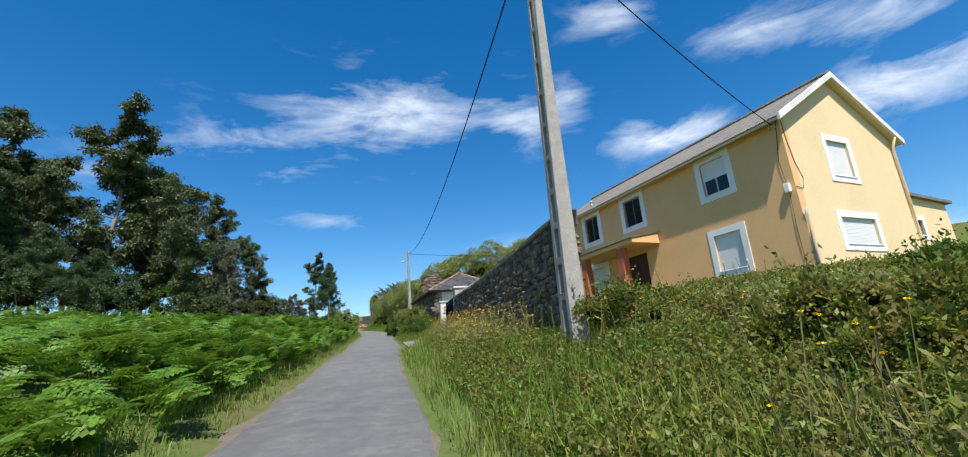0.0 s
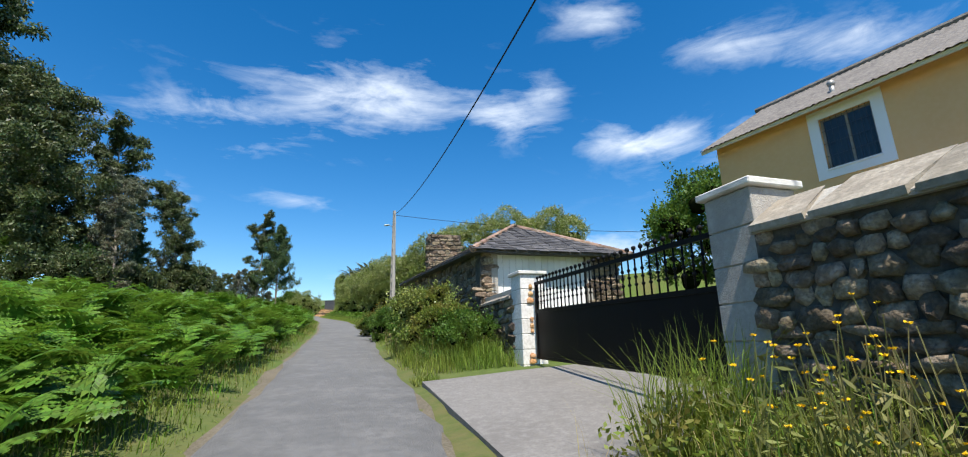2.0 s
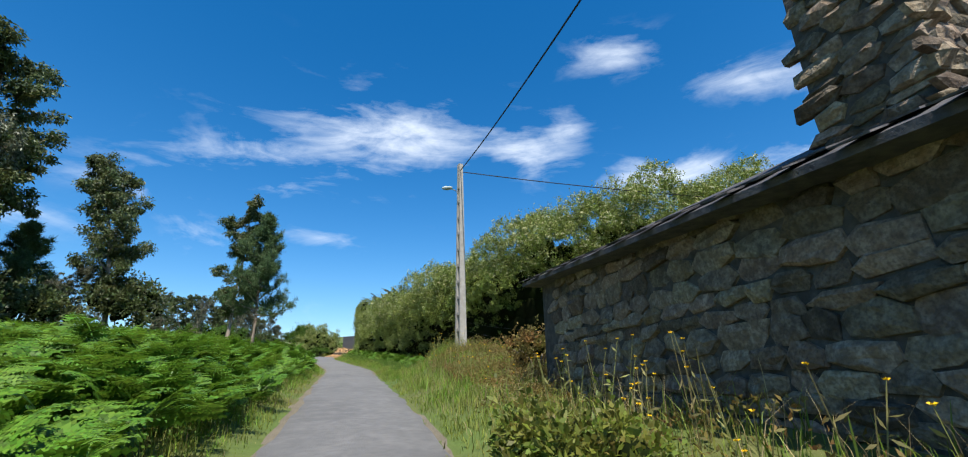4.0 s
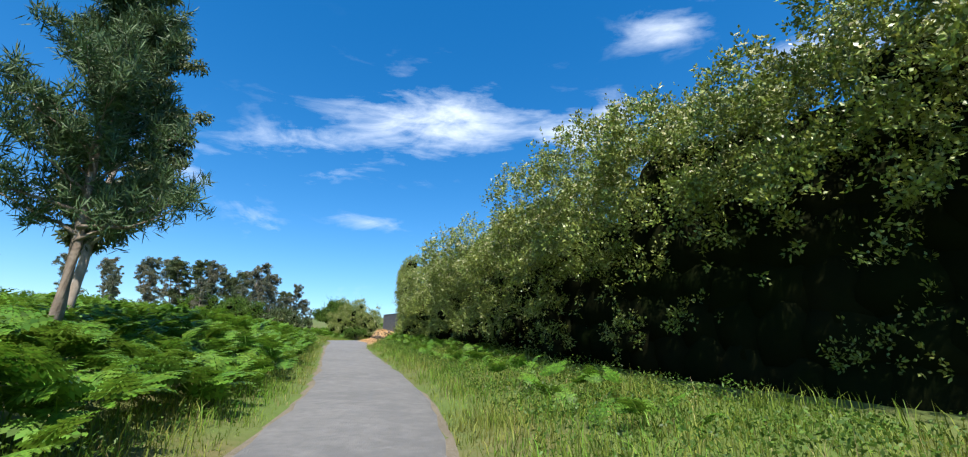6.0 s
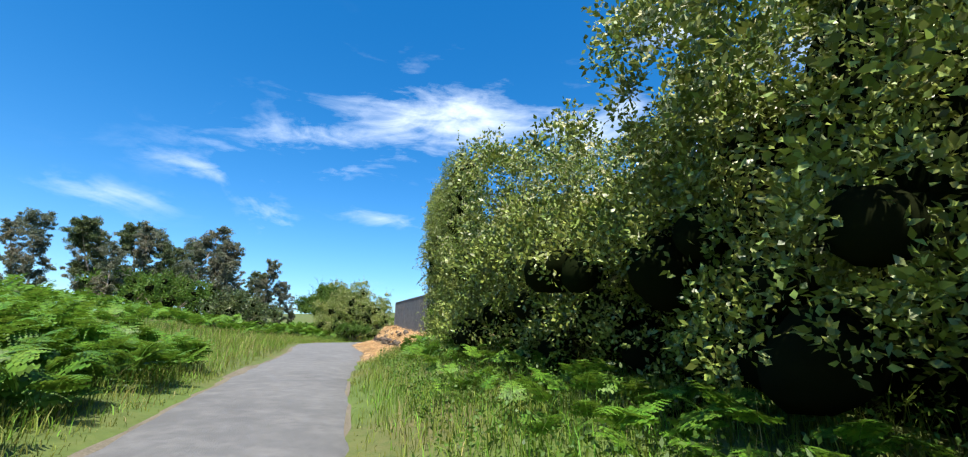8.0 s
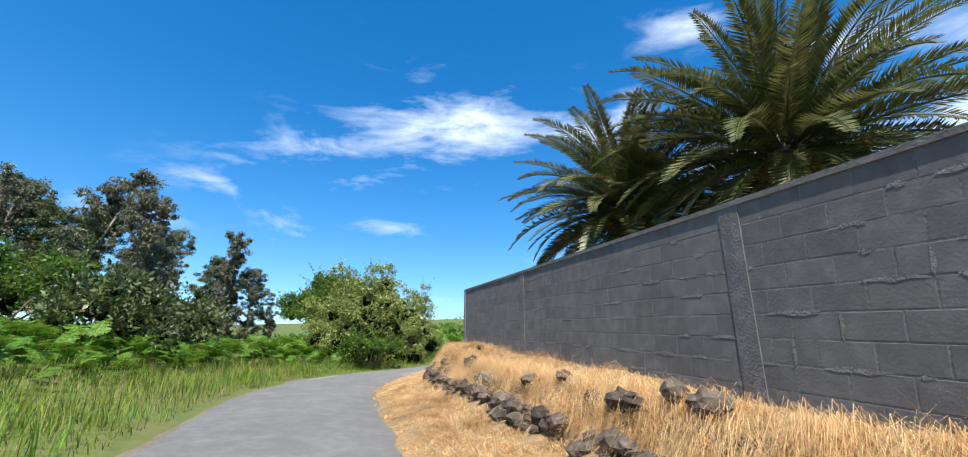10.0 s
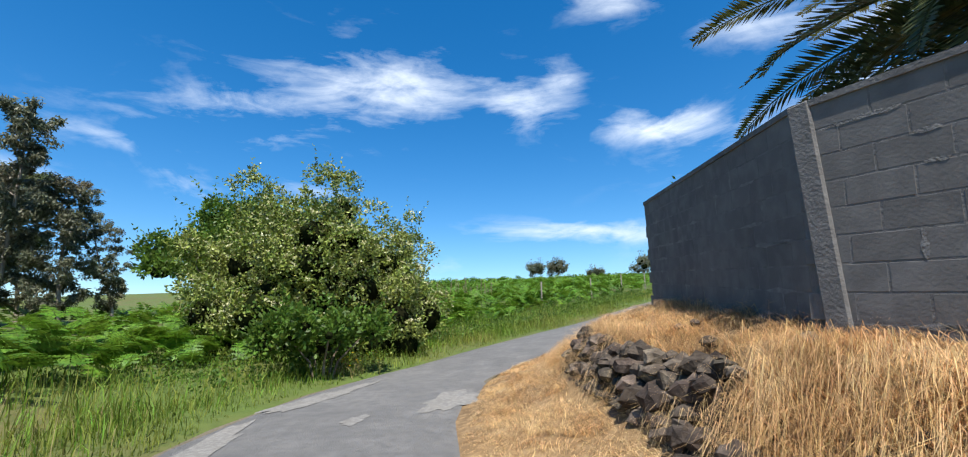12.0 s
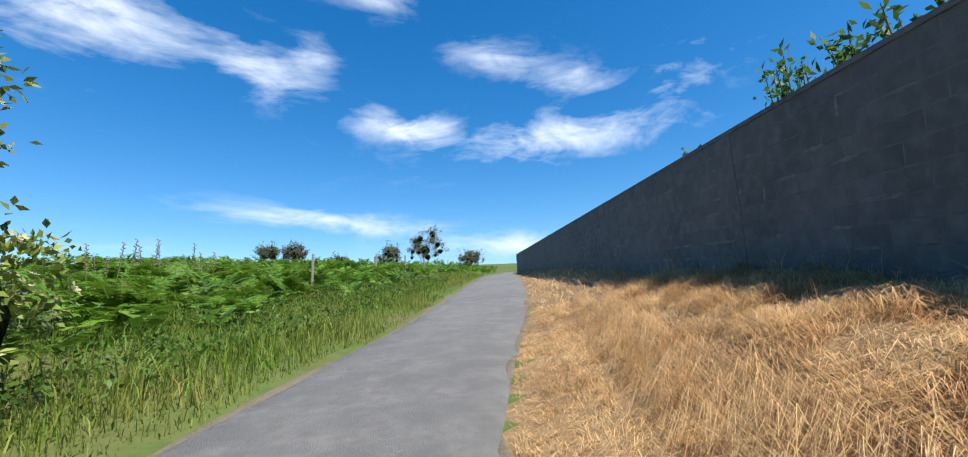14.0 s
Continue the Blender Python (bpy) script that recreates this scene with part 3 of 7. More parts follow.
def window(parent, m, w, h, kind, border=0.27):
    """A window in an opening that starts at the origin of m: x along, z up, y inwards; kind: shutter, half or pane."""
    win = new("window")
    win.parent = parent
    win.matrix_local = m
    bm = bmesh.new()
    for lo, hi in (((-border, -0.03, -border), (0, 0.02, h + border)), ((w, -0.03, -border), (w + border, 0.02, h + border)), ((0, -0.03, h), (w, 0.02, h + border)), ((0, -0.03, -border), (w, 0.02, 0))):
        box(bm, lo, hi)
    part("surround", bm, M["white_paint"], win, "white painted plaster surround")
    bm = bmesh.new()
    box(bm, (-0.02, -0.06, -0.05), (w + 0.02, 0.2, 0.0), bevel=0.01)
    part("sill", bm, M["white_paint"], win)
    bm = bmesh.new()
    for lo, hi in (((0, 0.1, 0), (0.06, 0.16, h)), ((w - 0.06, 0.1, 0), (w, 0.16, h)), ((0, 0.1, h - 0.06), (w, 0.16, h)), ((0, 0.1, 0), (w, 0.16, 0.06)), ((w / 2 - 0.03, 0.1, 0), (w / 2 + 0.03, 0.16, h))):
        box(bm, lo, hi)
    part("frame", bm, M["white_paint"] if kind != "pane" else M["wood_grey"], win)
    bm = bmesh.new()
    box(bm, (0.05, 0.125, 0.05), (w - 0.05, 0.135, h - 0.05))
    part("pane", bm, M["glass"], win, "dark reflecting glass")
    if kind in ("shutter", "half"):
        low = 0.02 if kind == "shutter" else h * 0.46
        bm = bmesh.new()
        n = int((h - low) / 0.055)
        for i in range(n):
            z = low + i * (h - low) / n
            box(bm, (0.01, 0.075, z), (w - 0.01, 0.092, z + (h - low) / n - 0.006))
            box(bm, (0.01, 0.084, z + (h - low) / n - 0.008), (w - 0.01, 0.092, z + (h - low) / n))
        part("shutter", bm, M["shutter"], win, "white slatted roller shutter")
    if kind in ("pane", "half"):
        top = h if kind == "pane" else h * 0.46
        bm = bmesh.new()
        for i in range(1, 9):
            tube(bm, (w * i / 9, 0.04, 0), (w * i / 9, 0.04, top), 0.008, sides=6)
        for i in range(1, 4):
            tube(bm, (0, 0.04, top * i / 4), (w, 0.04, top * i / 4), 0.007, sides=6)
        part("grille", bm, M["grille_dark"], win, "thin dark iron window bars")
    return win


# the ochre house
HOUSE = frame_at((11.3, 16.4, 0), (0.9165, 0.4003))
HW, HL, HZ0, HZ1, RIDGE = 7.7, 15.75, 2.3, 9.0, 11.35
house = empty("house", HOUSE @ Matrix.Translation((0, 0, HZ0)), "two-storey ochre plastered farmhouse with white window surrounds", "house")
HL0 = Matrix.Translation((0, 0, -HZ0))
front = HL0 @ frame_at((0, HL, 0), (0, -1))
gable = HL0.copy()
# openings of the front, from its far end: start, end, bottom, top
FW = [(HL - 3.83, HL - 2.55, 7.1, 8.58, "half"), (HL - 3.83, HL - 2.55, 3.75, 5.28, "shutter"), (HL - 9.05, HL - 7.75, 7.12, 8.58, "pane"), (HL - 12.6, HL - 11.35, 7.12, 8.6, "pane"), (HL - 12.5, HL - 11.2, 4.1, 5.45, "shutter")]
DOOR = (HL - 9.6, HL - 7.9, 3.2, 5.55)
bm = panel(bmesh.new(), front, HL, HZ0, HZ1, 0.35, [f[:4] for f in FW] + [DOOR])
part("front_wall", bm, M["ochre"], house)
GW = [(2.7, 4.12, 6.9, 8.42, "shutter"), (2.25, 4.55, 4.1, 5.15, "shutter")]
bm = panel(bmesh.new(), gable, HW - 0.35, HZ0, HZ1, 0.35, [(g[0] - 0.35, g[1] - 0.35, g[2], g[3]) for g in GW])
bmesh.ops.translate(bm, verts=bm.verts, vec=(0.35, 0, 0))
vs = [bm.verts.new(gable @ Vector(p)) for p in ((0.0, 0, HZ1), (HW, 0, HZ1), (HW / 2, 0, RIDGE), (0.0, 0.35, HZ1), (HW, 0.35, HZ1), (HW / 2, 0.35, RIDGE))]
for f in ((0, 1, 2), (5, 4, 3), (0, 2, 5, 3), (1, 4, 5, 2)):
    bm.faces.new([vs[i] for i in f])
# the front's paint made paler: the sun on the gable put into its colour
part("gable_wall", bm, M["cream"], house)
bm = bmesh.new()
box(bm, (HW - 0.35, 0.35, HZ0), (HW, HL - 0.35, HZ1), gable)
part("back_wall", bm, M["ochre"], house)
bm = bmesh.new()
box(bm, (0.35, HL - 0.35, HZ0), (HW, HL, HZ1), gable)
vs = [bm.verts.new(gable @ Vector(p)) for p in ((0.0, HL, HZ1), (HW, HL, HZ1), (HW / 2, HL, RIDGE), (0.0, HL - 0.35, HZ1), (HW, HL - 0.35, HZ1), (HW / 2, HL - 0.35, RIDGE))]
for f in ((2, 1, 0), (3, 4, 5), (3, 5, 2, 0), (2, 5, 4, 1)):
    bm.faces.new([vs[i] for i in f])
part("far_gable_wall", bm, M["ochre"], house)
bm = bmesh.new()
box(bm, (0.36, 0.36, HZ0 + 0.2), (HW - 0.36, HL - 0.36, HZ0 + 0.4), gable)
part("floor", bm, M["concrete"], house)
for a, b, z0, z1, kind in FW:
    window(house, front @ Matrix.Translation((a, 0, z0)), b - a, z1 - z0, kind)
for a, b, z0, z1, kind in GW:
    window(house, gable @ Matrix.Translation((a, 0, z0)), b - a, z1 - z0, kind)
bm = bmesh.new()
box(bm, (DOOR[0], 0.2, DOOR[2]), (DOOR[1], 0.26, DOOR[3]), front)
box(bm, (DOOR[0] + 0.1, 0.18, DOOR[2] + 0.1), (DOOR[0] + 0.75, 0.2, DOOR[3] - 0.1), front, bevel=0.02)
box(bm, (DOOR[0] + 0.9, 0.18, DOOR[2] + 0.1), (DOOR[1] - 0.1, 0.2, DOOR[3] - 0.1), front, bevel=0.02)
part("door", bm, material("door_wood", (0.09, 0.035, 0.018), ((0.06, 0.025, 0.012),), 0.5, 0.3, 30, 12, 2), house, "dark brown wooden front door")
# the roof: two corrugated sheets on a slab with overhanging pale edges
slope = math.atan2(RIDGE - HZ1, HW / 2)
for sgn, nm in ((1, "roof"), (-1, "roof")):
    eave, top = -0.42, HW / 2
    n, rows = 220, 3
    vv, ff = [], []
    for i in range(n + 1):
        v = -0.25 + (HL + 0.57) * i / n
        for j in range(rows):
            u = eave - 0.06 + (top - eave + 0.06) * j / (rows - 1)
            z = HZ1 + u * math.tan(slope) + 0.2 + 0.028 * math.sin(6.2832 * v / 0.177)
            vv.append(HL0 @ Vector((u if sgn > 0 else HW - u, v, z)))
    for i in range(n):
        for j in range(rows - 1):
            k = i * rows + j
            f = (k, k + 1, k + rows + 1, k + rows)
            ff.append(f if sgn < 0 else f[::-1])
    soup(nm, [tuple(p) for p in vv], ff, M["fibre_roof"], house)
    bm = bmesh.new()
    for za, zb, ua, ub, va, vb in ((0.03, 0.155, eave, top, -0.26, HL + 0.3),):
        pts = [(ua, HZ1 + ua * math.tan(slope) + za), (ub, HZ1 + ub * math.tan(slope) + za), (ub, HZ1 + ub * math.tan(slope) + zb), (ua, HZ1 + ua * math.tan(slope) + zb)]
        rings = [[bm.verts.new(HL0 @ Vector((p[0] if sgn > 0 else HW - p[0], v, p[1]))) for p in pts] for v in (va, vb)]
        for k in range(4):
            bm.faces.new((rings[0][k], rings[0][(k + 1) % 4], rings[1][(k + 1) % 4], rings[1][k]))
        bm.faces.new(rings[0])
        bm.faces.new(rings[1])
    bmesh.ops.recalc_face_normals(bm, faces=bm.faces)
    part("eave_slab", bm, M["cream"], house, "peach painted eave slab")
    bm = bmesh.new()
    pts = [(eave - 0.03, HZ1 + eave * math.tan(slope) - 0.02), (top, HZ1 + top * math.tan(slope) - 0.02), (top, HZ1 + top * math.tan(slope) + 0.25), (eave - 0.03, HZ1 + eave * math.tan(slope) + 0.25)]
    rings = [[bm.verts.new(HL0 @ Vector((q[0] if sgn > 0 else HW - q[0], v, q[1]))) for q in pts] for v in (-0.36, -0.262)]
    for k in range(4):
        bm.faces.new((rings[0][k], rings[0][(k + 1) % 4], rings[1][(k + 1) % 4], rings[1][k]))
    bm.faces.new(rings[0])
    bm.faces.new(rings[1])
    bmesh.ops.recalc_face_normals(bm, faces=bm.faces)
    part("rake_board", bm, M["rake_white"], house, "weathered white edging along the gable roof")
for i in range(36):
    v = -0.3 + i * 0.46
    bm = bmesh.new()
    tube(bm, HL0 @ Vector((HW / 2, v, RIDGE + 0.22)), HL0 @ Vector((HW / 2, v + 0.5, RIDGE + 0.235)), 0.13, 0.12, 8)
    part("ridge_tile", bm, M["fibre_roof"], house)
bm = bmesh.new()
tube(bm, HL0 @ Vector((0.5, 12.3, 9.3)), HL0 @ Vector((0.5, 12.3, 9.72)), 0.07, sides=10)
bmesh.ops.create_uvsphere(bm, u_segments=10, v_segments=6, radius=0.11, matrix=HL0 @ Matrix.Translation((0.5, 12.3, 9.75)))
part("roof_vent", bm, M["galvanised"], house, "small metal roof vent with a round cap", smooth=True)
bm = bmesh.new()
chain(bm, [HL0 @ Vector(p) for p in ((7.55, -0.3, 9.05), (7.58, -0.1, 8.6), (7.58, -0.09, 6), (7.58, -0.09, 4.2), (7.6, -0.12, 2.6))], [0.055] * 5, 8)
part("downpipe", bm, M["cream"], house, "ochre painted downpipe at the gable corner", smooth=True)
bm = bmesh.new()
chain(bm, [HL0 @ Vector(p) for p in ((-0.02, -0.16, 5.35), (0.02, -0.1, 5.1), (0.02, -0.09, 4.2), (0.0, -0.1, 2.4))], [0.05] * 4, 8)
part("vent_pipe", bm, M["pvc"], house, "grey plastic pipe on the wall corner", smooth=True)
bm = bmesh.new()
chain(bm, [HL0 @ Vector(p) for p in ((-0.03, 0.1, 8.9), (-0.03, 0.2, 8.2), (-0.03, 0.35, 7.3), (-0.03, 0.25, 6.1), (-0.03, 0.32, 4.6), (-0.03, 0.3, 3.0))], [0.012] * 6, 5)
chain(bm, [HL0 @ Vector(p) for p in ((0.1, -0.02, 8.9), (0.16, -0.02, 8.0), (0.3, -0.02, 7.2), (0.55, -0.02, 6.6), (0.4, -0.02, 6.15), (0.0, -0.03, 6.2))], [0.012] * 6, 5)
part("wall_cable", bm, M["cable"], house, "loose black supply cable on the wall")
bm = bmesh.new()
box(bm, (-0.14, 0.16, 6.05), (0, 0.36, 6.4), HL0, bevel=0.015)
part("meter_box", bm, M["white_paint"], house, "small white cable junction box")
bm = bmesh.new()
for k in range(3):
    tube(bm, HL0 @ Vector((-0.12, 0.12 + 0.1 * k, 8.75)), HL0 @ Vector((-0.12, 0.12 + 0.1 * k, 8.62)), 0.045, 0.03, 8)
part("insulator", bm, M["pvc"], house)
# low extension behind the gable corner
bm = panel(bmesh.new(), HL0 @ Matrix.Translation((HW, 0.4, 0)), 4.2, HZ0, 6.55, 0.3, [(0.75, 1.55, 4.75, 5.45)])
box(bm, (HW + 3.9, 0.7, HZ0), (HW + 4.2, 6, 6.4), HL0)
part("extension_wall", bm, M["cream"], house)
window(house, HL0 @ Matrix.Translation((HW + 0.75, 0.4, 4.75)), 0.8, 0.7, "pane", 0.2)
bm = bmesh.new()
box(bm, (HW + 0.01, 0.2, 6.58), (HW + 4.5, 6.2, 6.72), HL0 @ pose(HW, 0, 6.6, 0, 2.5) @ Matrix.Translation((-HW, 0, -6.6)))
part("extension_roof", bm, M["fibre_roof"], house, "flat dark-edged extension roof")
# the porch
bm = bmesh.new()
pts = [(0.0, 6.3), (-1.75, 5.98), (-1.75, 5.78), (0.0, 5.78)]
rings = [[bm.verts.new(HL0 @ Vector((p[0] - 0.002, v, p[1]))) for p in pts] for v in (6.9, 12.0)]
for k in range(4):
    bm.faces.new((rings[0][k], rings[0][(k + 1) % 4], rings[1][(k + 1) % 4], rings[1][k]))
bm.faces.new(rings[0])
bm.faces.new(rings[1])
bmesh.ops.recalc_face_normals(bm, faces=bm.faces)
porch_roof = part("porch_roof", bm, M["ochre"], house, "small ochre porch roof slab")
bm = bmesh.new()
for i in range(28):
    v = 6.85 + i * 0.185
    box(bm, (-1.86, v, 0.0), (0, v + 0.17, 0.035), HL0 @ Matrix.Translation((0, 0, 6.32)) @ Matrix.Rotation(math.atan2(-0.32, 1.75) * 1, 4, "Y"))
part("porch_tiles", bm, M["fibre_roof"], house)
for v in (8.0, 11.0):
    col = new("porch_column")
    col.parent = house
    for i in range(38):
        z = HZ0 + 0.4 + i * 0.079
        bm = bmesh.new() if i == 0 else bm
        for s in range(2):
            if i % 2:
                box(bm, (-1.7 + 0.2 * s, v - 0.2, z), (-1.51 + 0.2 * s, v + 0.19, z + 0.068), HL0)
            else:
                box(bm, (-1.7, v - 0.2 + 0.2 * s, z), (-1.31, v - 0.01 + 0.2 * s, z + 0.068), HL0)
    tagged(part("brickwork", bm, M["brick_orange"], col, "orange facing brickwork"), kind="stuff")
    bm = bmesh.new()
    box(bm, (-1.69, v - 0.19, HZ0), (-1.32, v + 0.18, 5.78), HL0)
    part("mortar_core", bm, M["slab_joint"], col)

# the roadside stone wall
WALL = frame_at((0.93, 9.35, 0), (-0.2255, 0.9742))
WL = 11.37
wall_stone = new("wall_stone")
wall_stone.matrix_world = WALL
tagged(wall_stone, "old dark rubble stone garden wall with flat slab coping", "wall", kind="structure")


def wall_top(x):
    return 3.52 - 0.1 * math.sin(min(max(x / WL, 0), 1) * math.pi)


bm = bmesh.new()
nseg = 40
rows_ = []
for i in range(nseg + 1):
    x = WL * i / nseg
    t = wall_top(x)
    rows_.append([bm.verts.new(p) for p in ((x, 0.04, 0.3), (x, 0.03, t), (x, -0.5, t + 0.02), (x, -0.5, 0.3))])
for a, b in zip(rows_, rows_[1:]):
    for k in range(4):
        bm.faces.new((a[k], b[k], b[(k + 1) % 4], a[(k + 1) % 4]))
bm.faces.new(rows_[0])
bm.faces.new(rows_[-1][::-1])
bmesh.ops.recalc_face_normals(bm, faces=bm.faces)
part("core", bm, M["mortar"], wall_stone)

# gate pillars
def pillar(m, w, z0, z1, label, mat):
    p = empty("gate_pillar", m @ Matrix.Translation((0, 0, z0)), label, "gate pillar", "gate pillars")
    n = int((z1 - z0) / 0.3)
    h = (z1 - z0) / n
    bm = bmesh.new()
    box(bm, (0.02, -w + 0.02, 0), (w - 0.02, -0.02, z1 - z0))
    part("core", bm, M["slab_joint"], p)
    for i in range(n):
        for lo, hi in (((0, -w), (w, 0)),):
            bm = bmesh.new()
            box(bm, (lo[0], lo[1], i * h), (hi[0], hi[1], (i + 1) * h - 0.01), bevel=0.008)
            part("block", bm, mat, p)
    bm = bmesh.new()
    box(bm, (-0.055, -w - 0.055, z1 - z0), (w + 0.055, 0.055, z1 - z0 + 0.07), bevel=0.012)
    part("cap", bm, M["roof_edge"], p, "weathered concrete cap slab")
    return p


PR = WALL @ Matrix.Translation((WL, 0, 0))
# Concrete, not white blocks: the road side's shade is put into the colour.
pillar(PR, 0.54, 1.6, 3.97, "pale block gate pillar with a concrete cap at the stone wall's end", M["concrete"])
PL = frame_at((-2.77, 26.35, 0), (-0.2255, 0.9742))
pillar(PL, 0.55, 1.6, 4.07, "white-painted block gate pillar with patches of bare stone", M["white_block"])

# the sliding gate
GATE = frame_at(PR @ Vector((0.56, -0.3, 0)), (PL @ Vector((0, -0.3, 0))) - (PR @ Vector((0.56, -0.3, 0))))
GL = ((PL @ Vector((0, -0.3, 0))) - (PR @ Vector((0.56, -0.3, 0)))).length - 0.05
gate = empty("metal_gate", GATE @ Matrix.Translation((0, 0, 2.13)) @ pose(0, 0, 0, 0, -1.5), "closed black iron gate with sheet panels and turned bars", "gate")
bm = bmesh.new()
for za, zb in ((0.06, 0.12), (0.98, 1.04), (1.55, 1.61)):
    box(bm, (0, -0.025, za), (GL, 0.025, zb))
for k in (0, 3):
    x = 0.02 + (GL - 0.1) * k / 3
    box(bm, (x, -0.03, 0.06), (x + 0.05, 0.03, 1.61))
part("gate_frame", bm, M["iron"], gate)
for k in range(3):
    bm = bmesh.new()
    box(bm, (0.022 + (GL - 0.1) * k / 3, -0.008, 0.12), (0.02 + (GL - 0.1) * (k + 1) / 3, 0.008, 0.98))
    part("sheet_panel", bm, M["iron"], gate)
NB = 33
bm = bmesh.new()
tube(bm, (0, 0, 1.04), (0, 0, 1.55), 0.013, sides=6)
for z in (1.2, 1.3, 1.4):
    bmesh.ops.create_uvsphere(bm, u_segments=8, v_segments=5, radius=0.026, matrix=Matrix.Translation((0, 0, z)))
tube(bm, (0, 0, 1.61), (0, 0, 1.66), 0.012, sides=6)
bmesh.ops.create_uvsphere(bm, u_segments=8, v_segments=6, radius=0.034, matrix=Matrix.Translation((0, 0, 1.69)))
bar = part("bar", bm, M["iron"], gate, smooth=True)
for k in range(NB):
    o = bar if k == 0 else new("bar", bar.data)
    o.parent = gate
    o.location = (0.14 + (GL - 0.28) * k / (NB - 1), 0, 0)

# forecourt slab
bm = bmesh.new()
nn = 12
grid = []
for i in range(nn + 1):
    f = i / nn
    a = Vector((-3.75, 20.75, 0)).lerp(Vector((-4.75, 25.2, 0)), f)
    b = Vector((-1.62, 20.6, 0)).lerp(Vector((-2.6, 25.7, 0)), f)
    row = []
    for j in range(7):
        p = a.lerp(b + (b - a).normalized() * 1.2, j / 6)
        row.append(bm.verts.new((p.x, p.y, gz(p.x, p.y) + 0.05)))
    grid.append(row)
for a, b in zip(grid, grid[1:]):
    for j in range(6):
        bm.faces.new((a[j], a[j + 1], b[j + 1], b[j]))
ext = bmesh.ops.extrude_face_region(bm, geom=bm.faces[:])
bmesh.ops.translate(bm, verts=[v for v in ext["geom"] if isinstance(v, bmesh.types.BMVert)], vec=(0, 0, -0.15))
bmesh.ops.recalc_face_normals(bm, faces=bm.faces)
tagged(part("driveway", bm, M["apron"]), "pale cracked concrete forecourt before the gate", "driveway", kind="structure")

# low wall between the pillar and the outbuilding
LOW = frame_at(PL @ Vector((0.55, 0, 0)), (-0.5, 2.4))
low_wall = empty("low_wall", LOW, "low rubble wall with sloping slab coping beside the gate", "wall", kind="structure")
bm = bmesh.new()
box(bm, (0, -0.45, 1.9), (2.42, -0.04, 3.62))
part("core", bm, M["mortar"], low_wall)

# the stone outbuilding
HUT = frame_at((-3.4, 29.2, 0), (0.977, 0.215))
hut = empty("outbuilding", HUT @ Matrix.Translation((0, 0, 2.0)), "low rubble stone outbuilding with slate roof and chimney", "outbuilding")
H0 = Matrix.Translation((0, 0, -2.0))
bm = panel(bmesh.new(), H0, 4.35, 2.0, 5.2, 0.45, [(0.5, 3.25, 3.6, 5.08)])
part("front_wall", bm, M["mortar"], hut)
bm = bmesh.new()
vs = [bm.verts.new(H0 @ Vector((x, y, z))) for x in (0.06, 0.45) for y, z in ((0.45, 2), (16, 2), (16, 6.3), (0.45, 5.23))]
for f in ((0, 1, 2, 3), (7, 6, 5, 4), (0, 4, 5, 1), (1, 5, 6, 2), (2, 6, 7, 3), (3, 7, 4, 0)):
    bm.faces.new([vs[k] for k in f])
bmesh.ops.recalc_face_normals(bm, faces=bm.faces)
part("side_wall", bm, M["mortar"], hut)
bm = bmesh.new()
box(bm, (3.9, 0.45, 2), (4.35, 16, 5.2), H0)
box(bm, (0.45, 15.6, 2), (3.9, 16, 6.2), H0)
part("rear_wall", bm, M["mortar"], hut)
bm = bmesh.new()
for a0, a1, z0, z1 in ((0.32, 0.5, 3.5, 5.18), (3.25, 3.4, 3.5, 5.18), (0.32, 3.4, 5.08, 5.19)):
    box(bm, (a0, -0.03, z0), (a1, 0.05, z1), H0)
part("door_surround", bm, M["concrete"], hut)
door = new("door")
door.parent = hut
for k in range(14):
    bm = bmesh.new()
    x = 0.5 + 2.75 * k / 14
    box(bm, (x + 0.004, 0.1, 3.6), (x + 2.75 / 14 - 0.004, 0.13, 5.08), H0, bevel=0.006)
    part("board", bm, M["white_boards"], door)
tagged(door, "white painted plank doors")
# hip roof body
APEX = [(2.2, 3.1, 6.72), (2.2, 16.2, 7.3)]
EAVE = [(-0.3, -0.35, 5.12), (4.6, -0.35, 5.12), (4.6, 16.2, 6.2), (-0.3, 16.2, 6.25)]
bm = bmesh.new()
vs = [bm.verts.new(H0 @ Vector(p)) for p in EAVE + APEX]
lo = [bm.verts.new(H0 @ (Vector(p) - Vector((0, 0, 0.07)))) for p in EAVE]
for f in ((0, 1, 4), (1, 2, 5, 4), (3, 0, 4, 5), (2, 3, 5)):
    bm.faces.new([vs[k] for k in f])
for k in range(4):
    bm.faces.new((vs[k], lo[k], lo[(k + 1) % 4], vs[(k + 1) % 4]))
bm.faces.new(lo[::-1])
bmesh.ops.recalc_face_normals(bm, faces=bm.faces)
part("roof", bm, M["slate"], hut, "old dark slate hip roof")
bm = bmesh.new()
box(bm, (0.25, 9.0, 5.6), (1.75, 9.9, 7.75), H0 @ pose(0, 0, 0, 0, 0, 0))
part("chimney", bm, M["mortar"], hut, "squat rubble stone chimney")


